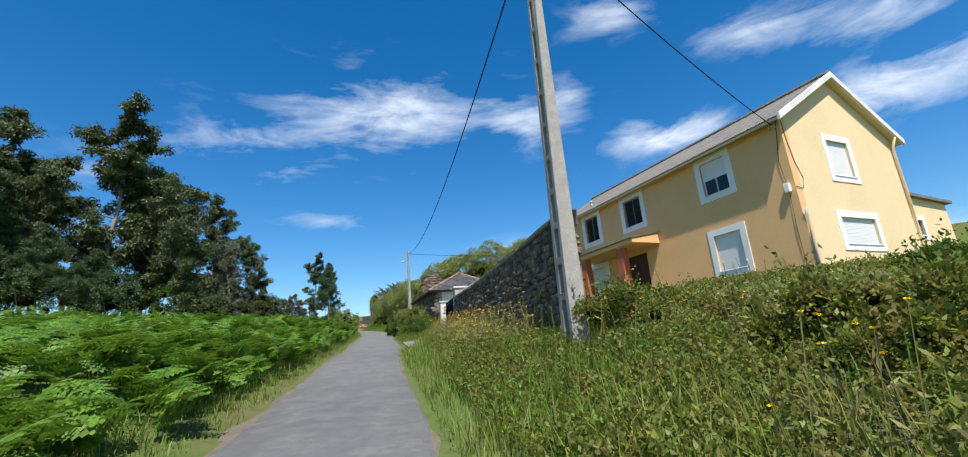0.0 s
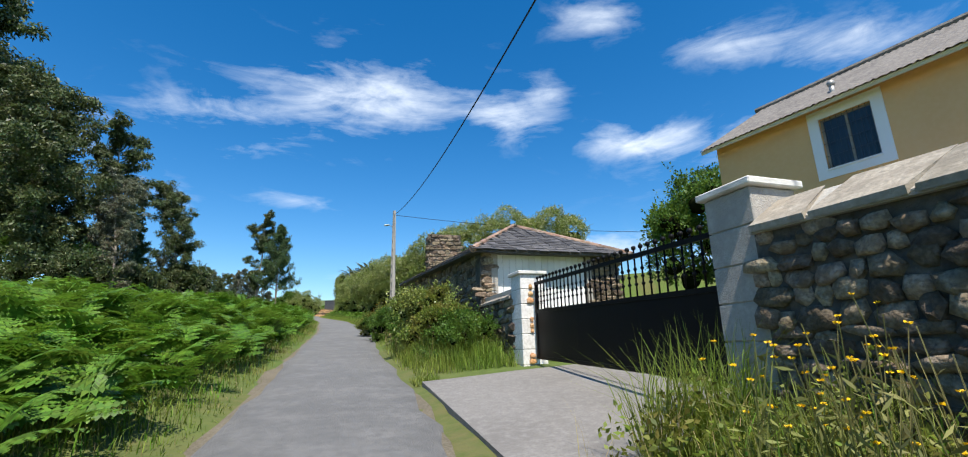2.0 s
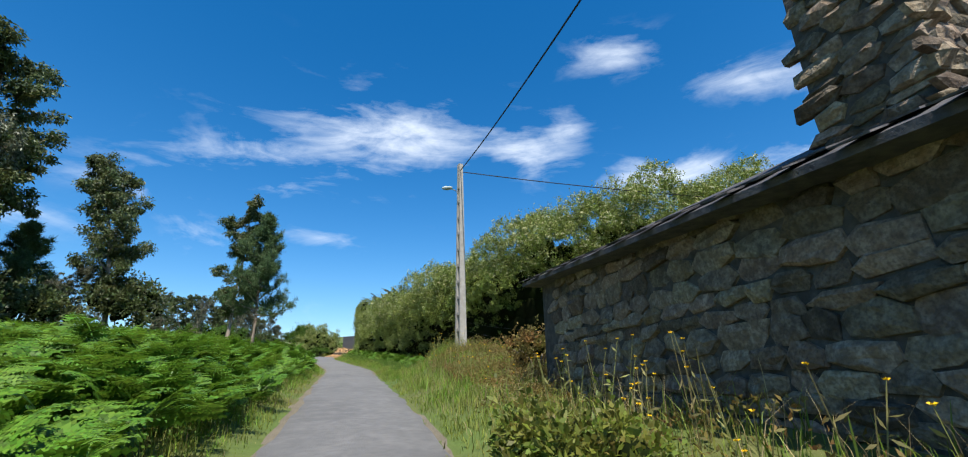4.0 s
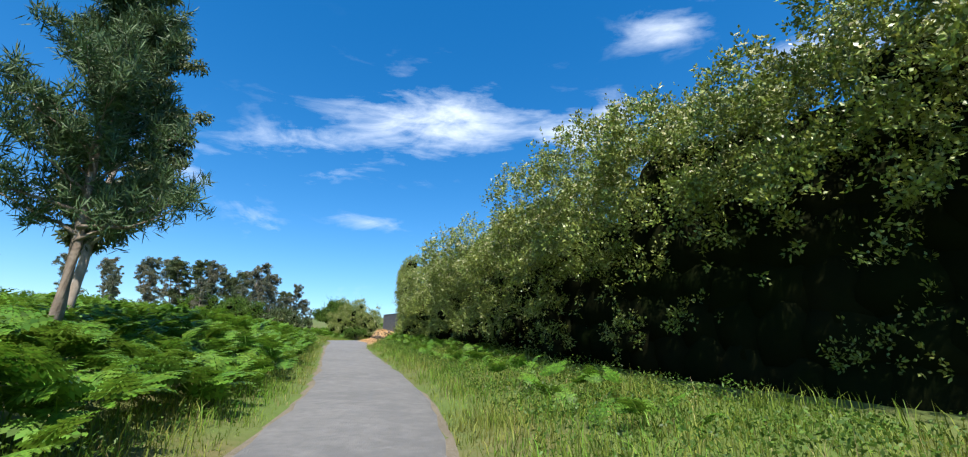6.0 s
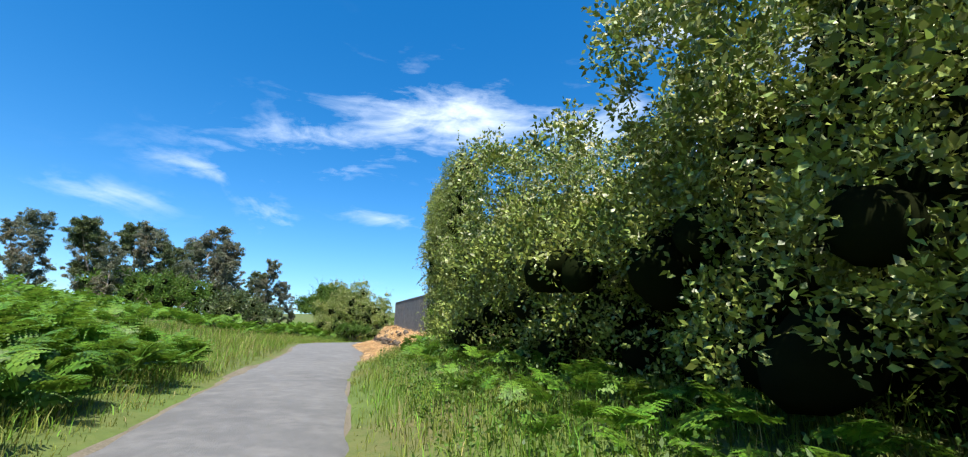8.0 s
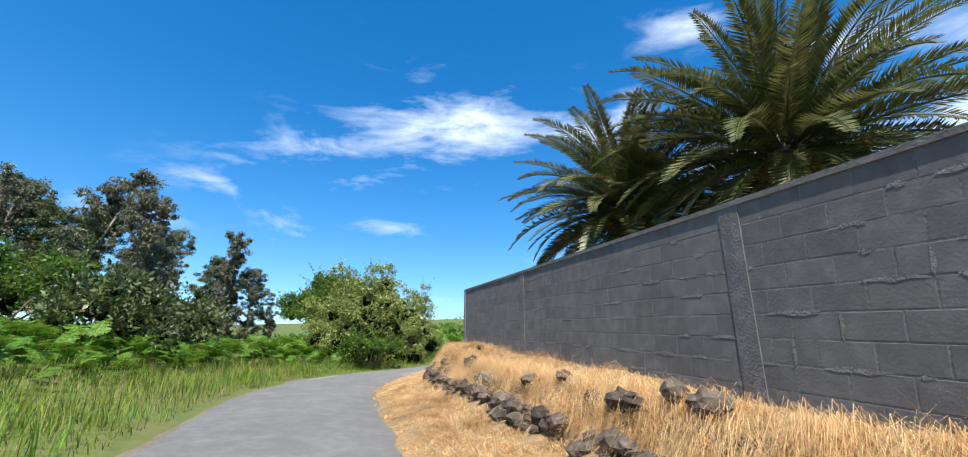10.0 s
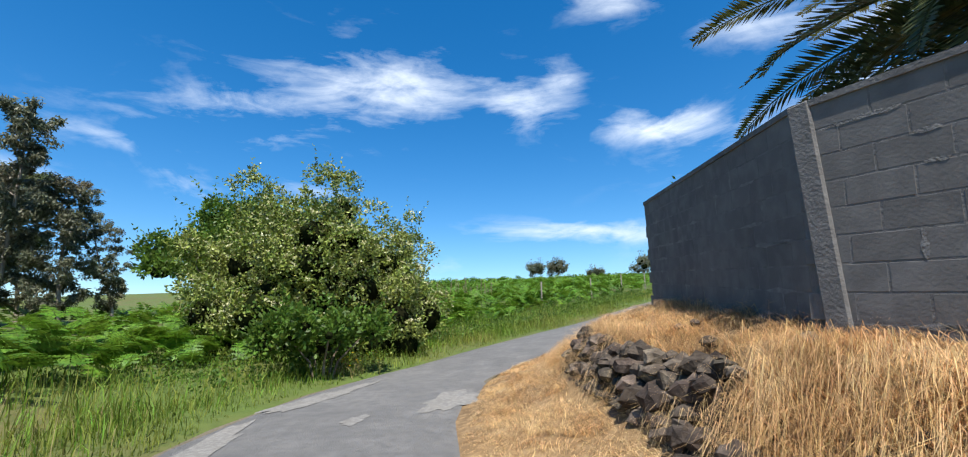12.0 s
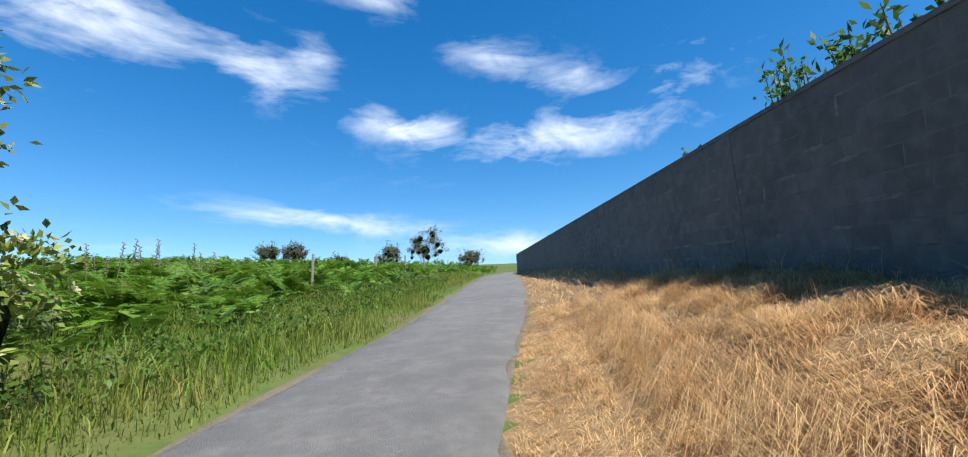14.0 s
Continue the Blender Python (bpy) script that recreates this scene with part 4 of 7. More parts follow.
# concrete lattice poles
def pole(x, y, z, height, turn, w0, w1, label):
    p = empty("power_pole", Matrix.Translation((x, y, z)) @ Matrix.Rotation(radians(turn), 4, "Z"), label, "power pole", "power poles")
    z0 = -0.8

    def wide(h):
        return w0 + (w1 - w0) * h / height

    bm = bmesh.new()
    for s in (-1, 1):
        pts = []
        for h in (z0, height):
            w = wide(h)
            for xx, yy in ((s * w / 2, -w * 0.36), (s * w / 2, w * 0.36), (s * (w / 2 - 0.26 * w), w * 0.36), (s * (w / 2 - 0.26 * w), -w * 0.36)):
                pts.append(bm.verts.new((xx, yy, h)))
        for k in range(4):
            bm.faces.new((pts[k], pts[(k + 1) % 4], pts[4 + (k + 1) % 4], pts[4 + k]))
        bm.faces.new(pts[:4])
        bm.faces.new(pts[4:])
    bmesh.ops.recalc_face_normals(bm, faces=bm.faces)
    part("flange", bm, M["concrete"], p)
    bm = bmesh.new()
    vs = []
    for h in (z0, height):
        w = wide(h)
        vs += [bm.verts.new((xx, yy, h)) for xx, yy in ((-w * 0.25, -0.1 * w), (w * 0.25, -0.1 * w), (w * 0.25, 0.1 * w), (-w * 0.25, 0.1 * w))]
    for k in range(4):
        bm.faces.new((vs[k], vs[(k + 1) % 4], vs[4 + (k + 1) % 4], vs[4 + k]))
    bmesh.ops.recalc_face_normals(bm, faces=bm.faces)
    part("web", bm, M["concrete"], p)
    h = 0.35
    while h < height - 0.2:
        w = wide(h)
        bm = bmesh.new()
        box(bm, (-w * 0.245, -w * 0.35, h), (w * 0.245, w * 0.35, h + 0.13), bevel=0.012)
        part("rung", bm, M["concrete"], p)
        h += 0.62 + 0.02 * h
    bm = bmesh.new()
    w = wide(height - 1)
    box(bm, (-w * 0.23, -w * 0.355, height - 1.2), (w * 0.23, w * 0.355, height))
    part("head", bm, M["concrete"], p)
    return p


POLES = [(0.95, 8.4, 1.55, 9.2, -76, 0.42, 0.21), (-8.62, 54.35, 5.3, 8.35, -58, 0.43, 0.22)]
pole(*POLES[0], "tall weathered concrete lattice power pole at the stone wall's end")
pole(*POLES[1], "weathered concrete lattice power pole with a street light")


# block wall runs: start, end, base heights, top heights
C0, C1, C2, C3 = (-20.1, 89.4), (-27.58, 108.42), (-26.92, 113.06), (2.32, 154.61)
RUNS = [("wall_block", C0, C1, (8.2, 9.95), (9.68, 11.45), "grey concrete block garden wall, sunlit, with mortar smears"),
        ("wall_block", C1, C2, (9.95, 10.2), (11.45, 11.99), "grey concrete block garden wall section at the bend, in shade"),
        ("wall_block", C2, C3, (10.2, 14.78), (11.99, 16.67), "long grey concrete block garden wall climbing along the lane")]
block_runs = []
for nm, a, b, zb, zt, lab in RUNS:
    L = math.dist(a, b)
    m = frame_at((*a, 0), (b[0] - a[0], b[1] - a[1]))
    w = empty(nm, m, lab, "wall", kind="structure")
    bm = bmesh.new()
    vs = [bm.verts.new(p) for p in ((0, -0.0052, zb[0] - 0.9), (L, -0.0052, zb[1] - 0.9), (L, -0.0052, zt[1]), (0, -0.0052, zt[0]), (0, -0.2, zb[0] - 0.9), (L, -0.2, zb[1] - 0.9), (L, -0.2, zt[1]), (0, -0.2, zt[0]))]
    for f in ((0, 1, 2, 3), (7, 6, 5, 4), (3, 2, 6, 7), (0, 3, 7, 4), (1, 5, 6, 2), (0, 4, 5, 1)):
        bm.faces.new([vs[k] for k in f])
    bmesh.ops.recalc_face_normals(bm, faces=bm.faces)
    part("mortar", bm, M["mortar_grey"], w)
    block_runs.append((w, L, zb, zt))

# ---- plants ----
RNG = np.random.default_rng(11)


def unit(v):
    return v / np.maximum(np.linalg.norm(v, axis=-1, keepdims=True), 1e-9)


def random_dirs(n, rng):
    return unit(rng.normal(size=(n, 3)))


def kites(base, way, length, width, rng, fold=0.25, out=None):
    """Leaves: four corners each, from a base along a way, as arrays of vertices and quads."""
    n = len(base)
    ref = random_dirs(n, rng) if out is None else out
    b = unit(np.cross(way, ref))
    c = np.cross(b, way)
    L, Wd = np.reshape(length, (-1, 1)) * np.ones((n, 1)), np.reshape(width, (-1, 1)) * np.ones((n, 1))
    mid = base + way * L * 0.45
    v = np.stack([base, mid + b * Wd * 0.5 + c * Wd * fold, base + way * L, mid - b * Wd * 0.5 + c * Wd * fold], 1)
    return v.reshape(-1, 3), np.arange(4 * n).reshape(-1, 4)


def join(parts):
    vs, fs, k = [], [], 0
    for v, f in parts:
        vs.append(v)
        fs.append(f + k)
        k += len(v)
    return np.concatenate(vs), np.concatenate(fs)


def blades(x, y, z, height, width, lean, rng, droop=0.35, matted=False):
    """Grass blades of three triangles each; matted: neighbours lie the same way, in swirls."""
    n = len(x)
    az = rng.uniform(0, 6.2832, n)
    if matted:
        az = 9.0 * patch(None, x, y, 0.8, 4) + 5.0 * patch(None, x, y, 0.37, 9) + rng.normal(0, 0.75, n)
    to = np.stack([np.cos(az), np.sin(az), np.zeros(n)], 1)
    ac = np.stack([-np.sin(az), np.cos(az), np.zeros(n)], 1)
    turn = rng.uniform(-0.7, 0.7, n)[:, None]
    ac = ac * np.cos(turn) + to * np.sin(turn)
    base = np.stack([x, y, z - 0.03], 1)
    h, w, l = (np.reshape(q, (-1, 1)) for q in (height, width, lean))
    up = np.array([0, 0, 1.0])
    mid = base + up * h * 0.58 + to * h * l * 0.4
    tip = base + up * h * (1 - droop * l) + to * h * l * 1.15
    v = np.stack([base - ac * w / 2, base + ac * w / 2, mid - ac * w * 0.4, mid + ac * w * 0.4, tip], 1)
    i = np.arange(n)[:, None] * 5
    f = np.concatenate([i + [0, 1, 3], i + [0, 3, 2], i + [2, 3, 4]], 1).reshape(-1, 3)
    return v.reshape(-1, 3), f


def roadside(n, side, y0, y1, d0, d1, rng, power=1.0):
    """Random places beside the road: side -1 left or 1 right, by station and distance from the asphalt's edge."""
    seg = LINE[(LINE[:, 1] >= y0) & (LINE[:, 1] <= y1)]
    keep = np.where((LINE[:, 1] >= y0) & (LINE[:, 1] <= y1))[0]
    ln = np.r_[0, np.cumsum(np.linalg.norm(np.diff(seg[:, :2], axis=0), axis=1))]
    s = rng.uniform(0, ln[-1], n)
    px, py = np.interp(s, ln, seg[:, 0]), np.interp(s, ln, seg[:, 1])
    nx, ny = np.interp(s, ln, side_dir[keep, 0]), np.interp(s, ln, side_dir[keep, 1])
    d = half_at(py) + d0 + (d1 - d0) * rng.uniform(0, 1, n) ** power
    x, y = px + side * nx * d, py + side * ny * d
    f = road_frame(x, y)
    ok = (f[:, 0] * side > half_at(f[:, 1]) + d0 * 0.6) & (np.abs(np.abs(f[:, 0]) - d) < 0.6)
    return x[ok], y[ok]


side_dir = side


def not_in(x, y, boxes):
    ok = np.ones(len(x), bool)
    for m, x0, x1, y0, y1 in boxes:
        inv = np.array(m.inverted())
        lx = inv[0, 0] * x + inv[0, 1] * y + inv[0, 3]
        ly = inv[1, 0] * x + inv[1, 1] * y + inv[1, 3]
        ok &= ~((lx > x0) & (lx < x1) & (ly > y0) & (ly < y1))
    return ok


BUILT = [(HOUSE, -0.1, 12.1, -0.1, 16), (HUT, -0.1, 5.3, -0.1, 16.2), (WALL, -0.05, WL + 0.7, -0.6, 0.1), (PL, -0.1, 0.7, -0.7, 0.1), (LOW, 0, 2.6, -0.5, 0.1), (GATE, -0.3, GL - 0.75, -2.5, 2.6)]


def patch(values, x, y, scale, seed):
    """A soft random field over the plan, 0 to 1."""
    q = x / scale + seed * 3.7, y / scale - seed * 1.9
    return 0.5 + 0.5 * np.sin(q[0] * 2.1 + np.sin(q[1] * 1.7 + seed)) * np.sin(q[1] * 2.3 + 1.3 * np.sin(q[0] * 1.1))


# green verge grass
def grass_field(name, spec, mat, label, seed, flat=(0.05, 0.75), matted=False):
    rng = np.random.default_rng(seed)
    out = []
    for n, sd, y0, y1, d0, d1, h0, h1, w, power in spec:
        x, y = roadside(n, sd, y0, y1, d0, d1, rng, power)
        ok = not_in(x, y, BUILT)
        x, y = x[ok], y[ok]
        p = patch(None, x, y, 1.4, seed)
        if matted:
            p = 0.6 * patch(None, x, y, 0.5, seed) + 0.4 * patch(None, x, y, 0.23, seed + 5)
        keep = rng.uniform(0, 1, len(x)) < (0.12 + 1.15 * p if matted else 0.45 + 0.65 * p)
        x, y, p = x[keep], y[keep], p[keep]
        q = road_frame(x, y)
        fr = np.abs(q[:, 0]) - half_at(q[:, 1])
        h = (h0 + (h1 - h0) * rng.uniform(0, 1, len(x)) ** 1.6) * (0.65 + 0.5 * p) * np.clip(0.35 + fr * 0.9, 0.35, 1)
        out.append(blades(x, y, ground_z(x, y), h, w * rng.uniform(0.6, 1.4, len(x)), rng.uniform(*flat, len(x)), rng, 0.35, matted))
    v, f = join(out)
    return tagged(soup(name, v, f, mat), label, "grass", kind="stuff")


grass_field("grass", [
    (34000, -1, -6, 88, -0.16, 1.5, 0.14, 0.5, 0.011, 1.0), (30000, -1, 86, 126, 0.06, 5.5, 0.15, 0.7, 0.013, 1.0), (9000, -1, 126, 150, 0.06, 2.5, 0.15, 0.5, 0.018, 1.0),
    (15000, 1, -6, 20, 0.06, 2.2, 0.15, 0.75, 0.012, 1.0), (9000, 1, 26, 44, 0.06, 3.0, 0.15, 0.6, 0.013, 1.0), (24000, 1, 43, 63, 0.02, 5.0, 0.15, 0.5, 0.012, 1.0), (9000, 1, 51.5, 56.5, 1.6, 5.0, 0.3, 0.75, 0.009, 1.0), (30000, 1, 62, 91.3, 0.02, 4.2, 0.15, 0.5, 0.011, 1.0), (14000, 1, 25.3, 31, 0.2, 3.4, 0.3, 0.8, 0.01, 1.0), (16000, -1, 106, 127, -0.1, 1.6, 0.12, 0.4, 0.011, 1.0), (16000, 1, 7, 20.4, 1.3, 3.2, 0.35, 0.8, 0.008, 1.0), (2500, 1, 4, 9.5, 1.8, 4.2, 0.3, 0.6, 0.009, 1.0), (1500, 1, 19.2, 20.7, 1.2, 3.0, 0.7, 1.5, 0.008, 1.0),
    (4000, 1, 20, 26.5, 0.04, 0.5, 0.1, 0.4, 0.012, 1.0), (6000, 1, -4, 22, 8, 22, 0.2, 0.4, 0.03, 1.0), (5000, 1, 26, 48, 8, 22, 0.1, 0.2, 0.03, 1.0),
], M["grass"], "long green and yellowing verge grass", 21)
grass_field("fresh_grass", [(12000, -1, 84, 126, 0.3, 6, 0.2, 0.6, 0.012, 1.0), (9000, -1, -6, 88, 0.2, 1.6, 0.2, 0.5, 0.012, 1.0), (6000, 1, -6, 20, 0.4, 5, 0.25, 0.7, 0.012, 1.0), (6000, 1, 44, 92, 0.3, 2.6, 0.2, 0.5, 0.012, 1.0)],
            M["grass_fresh"], "fresh bright green grass tufts", 22)
grass_field("dry_grass", [(26000, 1, 94, 121, -0.14, 0.7, 0.06, 0.2, 0.005, 1.0), (90000, 1, 91.5, 124, -0.05, 1.4, 0.08, 0.22, 0.005, 1.0), (14000, 1, 91.5, 104, 1.3, 2.0, 0.1, 0.24, 0.005, 1.0), (120000, 1, 91.5, 124, 1.6, 5.4, 0.1, 0.26, 0.005, 1.0), (110000, 1, 104, 122, 1.5, 4.0, 0.08, 0.24, 0.004, 1.0), (14000, 1, 122, 152, 0.05, 3, 0.1, 0.35, 0.013, 1.0)],
            M["straw"], "dead straw-coloured grass, flattened and tangled", 23, (0.7, 2.4), True)
grass_field("straw_tangle", [(40000, 1, 93, 124, -0.1, 1.4, 0.05, 0.15, 0.0045, 1.0), (90000, 1, 93, 124, 1.6, 5.0, 0.06, 0.16, 0.0045, 1.0)], M["straw"], "loose broken straw lying every way", 28, (1.0, 3.6))
grass_field("dry_stalks", [(4500, 1, 92, 126, 1.7, 5.2, 0.2, 0.42, 0.004, 1.0), (1200, 1, 106, 124, 1.6, 3.6, 0.2, 0.42, 0.004, 1.0)], M["straw"], "pale dry grass stalks standing along the wall", 24, (0.1, 0.7))


def hanging_straw(n, seed, y0, y1, d0, d1):
    """Long dead grass that leans out over the rock face towards the road, in tufts."""
    rng = np.random.default_rng(seed)
    x, y = roadside(n, 1, y0, y1, d0, d1, rng)
    p = patch(None, x, y, 0.55, 3) * 0.6 + patch(None, x, y, 1.3, 8) * 0.4
    ok = p > rng.uniform(0.25, 0.75, len(x)) + np.where((y > 108.5) & (y < 113.5), 0.16, -0.08)
    x, y = x[ok], y[ok]
    m = len(x)
    k = np.argmin((LINE[None, ::2, 0] - x[:, None]) ** 2 + (LINE[None, ::2, 1] - y[:, None]) ** 2, 1) * 2
    out = np.concatenate([-side_dir[k], np.zeros((m, 1))], 1) + np.concatenate([rng.normal(0, 0.5, (m, 2)), np.zeros((m, 1))], 1)
    out = unit(out)
    ac = np.stack([-out[:, 1], out[:, 0], 0 * x], 1) * 0.0017
    base = np.stack([x, y, ground_z(x, y) - 0.02], 1)
    ln = rng.uniform(0.15, 0.42, m)[:, None]
    up = np.array([0, 0, 1.0])
    mid = base + out * ln * 0.45 + up * ln * rng.uniform(0.2, 0.5, (m, 1))
    tip = base + out * ln * rng.uniform(0.75, 1.0, (m, 1)) + up * ln * rng.uniform(-0.75, 0.1, (m, 1))
    v = np.stack([base - ac, base + ac, mid - ac, mid + ac, tip], 1).reshape(-1, 3)
    i = np.arange(m)[:, None] * 5
    f = np.concatenate([i + [0, 1, 3], i + [0, 3, 2], i + [2, 3, 4]], 1).reshape(-1, 3)
    tagged(soup("overhanging_straw", v, f, M["straw"]), "dead straw hanging in tufts over the rock face", "grass", kind="stuff")


hanging_straw(34000, 25, 94, 104, 1.62, 2.3)
hanging_straw(26000, 29, 103, 114, 1.5, 2.2)
hanging_straw(12000, 26, 113, 122.5, 1.05, 1.6)
grass_field("seeding_grass", [(400, 1, -4, 8, 0.4, 2.2, 0.35, 0.7, 0.005, 1.0), (1500, 1, 8, 20.3, 0.4, 3.0, 0.4, 0.9, 0.005, 1.0), (1500, 1, 26.5, 46, 0.3, 2.2, 0.4, 0.9, 0.006, 1.0), (1600, 1, 46, 58, 0.6, 5.0, 0.35, 0.8, 0.005, 1.0), (1200, 1, 58, 92, 0.3, 3.5, 0.3, 0.65, 0.005, 1.0), (2600, -1, 86, 112, 0.3, 5.5, 0.4, 0.85, 0.006, 1.0), (1500, -1, -4, 86, -0.1, 1.2, 0.25, 0.5, 0.006, 1.0)],
            M["seed"], "thin tan seeding grass stalks", 27, (0.1, 0.6))


# bracken
def bracken(name, places, detailed, seed, size=1.0):
    rng = np.random.default_rng(seed)
    x, y = places
    n = len(x)
    z = ground_z(x, y)
    az = rng.uniform(0, 6.2832, n)
    stem = size * rng.uniform(0.45, 1.05, n) * (0.55 + 0.75 * patch(None, x, y, 2.6, seed) * patch(None, x, y, 0.9, seed + 1) ** 0.5)
    blade = size * rng.uniform(0.65, 1.05, n)
    e0, e1 = rng.uniform(0.5, 1.25, n), rng.uniform(-0.5, 0.3, n)
    to = np.stack([np.cos(az), np.sin(az), np.zeros(n)], 1)
    ac = np.stack([-np.sin(az), np.cos(az), np.zeros(n)], 1)
    up = np.array([0, 0, 1.0])
    root = np.stack([x, y, z - 0.02], 1)
    top = root + up * stem[:, None] + to * stem[:, None] * 0.22
    npin = 11
    pos, dirs = [top], []
    cur = top
    for k in range(npin):
        e = e0 + (e1 - e0) * (k / (npin - 1))
        dv = to * np.cos(e)[:, None] + up * np.sin(e)[:, None]
        dirs.append(dv)
        cur = cur + dv * (blade / npin)[:, None]
        pos.append(cur)
    out = []
    # stalks
    w = 0.008 * size
    sv = np.stack([root - ac * w, root + ac * w, top + ac * w * 0.7, top - ac * w * 0.7], 1)
    if detailed:
        i = np.arange(n)[:, None] * 4
        out.append((sv.reshape(-1, 3), np.concatenate([i + [0, 1, 2], i + [0, 2, 3]], 1).reshape(-1, 3)))
    else:
        out.append((sv.reshape(-1, 3), np.arange(4 * n).reshape(-1, 4)))
    for k in range(npin):
        f = k / npin
        ln = blade * (0.46 * (1 - f) ** 0.8 + 0.03) * rng.uniform(0.85, 1.15, n)
        dv = dirs[k]
        nrm = np.cross(dv, ac)
        for s in (-1, 1):
            droop = rng.uniform(0.0, 0.35, n)[:, None]
            pw = unit(ac * s + dv * 0.42 + nrm * 0.0 - up * droop)
            wd = ln * 0.3
            if not detailed:
                v, q = kites(pos[k], pw, ln, wd, rng, 0.05, np.cross(pw, dv))
                out.append((v, q))
                continue
            pl = unit(np.cross(np.cross(pw, dv), pw))
            tri = []
            m = 5
            for j in range(m):
                g0, g1 = j / m, (j + 1) / m
                a = pos[k] + pw * (ln * g0)[:, None]
                b = pos[k] + pw * (ln * min(g1 + 0.08, 1))[:, None]
                reach = (ln * 0.26 * (1 - g0) ** 0.7)[:, None]
                for t in (-1, 1):
                    tip = pos[k] + pw * (ln * (g0 + 0.75 / m))[:, None] + pl * t * reach
                    tri.append(np.stack([a, b, tip], 1))
            tri = np.concatenate(tri).reshape(-1, 3)
            out.append((tri, np.arange(len(tri)).reshape(-1, 3)))
    v, q = join(out)
    return tagged(soup(name, v, q, M["fern"]), "dense green bracken fronds on the bank", "bracken", kind="stuff")


r6 = np.random.default_rng(31)
pa = [roadside(n, sd, y0, y1, d0, d1, r6, 1.0) for n, sd, y0, y1, d0, d1 in ((2100, -1, 1, 50, 0.55, 4.2), (1700, -1, 50, 88, 0.7, 4.4), (260, -1, 88, 122, 4.2, 8.5), (420, -1, 101, 117, 2.8, 7.0), (320, -1, 112, 132, 3.2, 8.0))]
bracken("bracken", (np.concatenate([p[0] for p in pa]), np.concatenate([p[1] for p in pa])), True, 32, 0.78)
pr = [roadside(n, sd, y0, y1, d0, d1, r6, 1.0) for n, sd, y0, y1, d0, d1 in ((50, 1, 60, 70, 1.6, 2.8), (230, 1, 68, 91, 1.3, 3.0))]
bracken("bracken", (np.concatenate([p[0] for p in pr]), np.concatenate([p[1] for p in pr])), True, 35, 0.47)
pf = np.random.default_rng(36)
bracken("bracken", (-21.0 + pf.normal(0, 0.25, 14), 91.9 + pf.normal(0, 0.5, 14)), True, 37, 1.0)
pb = [roadside(n, sd, y0, y1, d0, d1, r6, 1.0) for n, sd, y0, y1, d0, d1 in ((5000, -1, -6, 90, 3.6, 15), (900, -1, -12, 90, 15, 30), (1100, -1, 88, 118, 7.0, 17), (3200, -1, 118, 160, 2.2, 24))]
bracken("far_bracken", (np.concatenate([p[0] for p in pb]), np.concatenate([p[1] for p in pb])), False, 33, 0.8)
pc = [roadside(n, sd, y0, y1, d0, d1, r6, 1.0) for n, sd, y0, y1, d0, d1 in ((4200, -1, 150, 235, 1.5, 50), (900, 1, 158, 235, 2, 30))]
bracken("hill_bracken", (np.concatenate([p[0] for p in pc]), np.concatenate([p[1] for p in pc])), False, 34, 1.1)


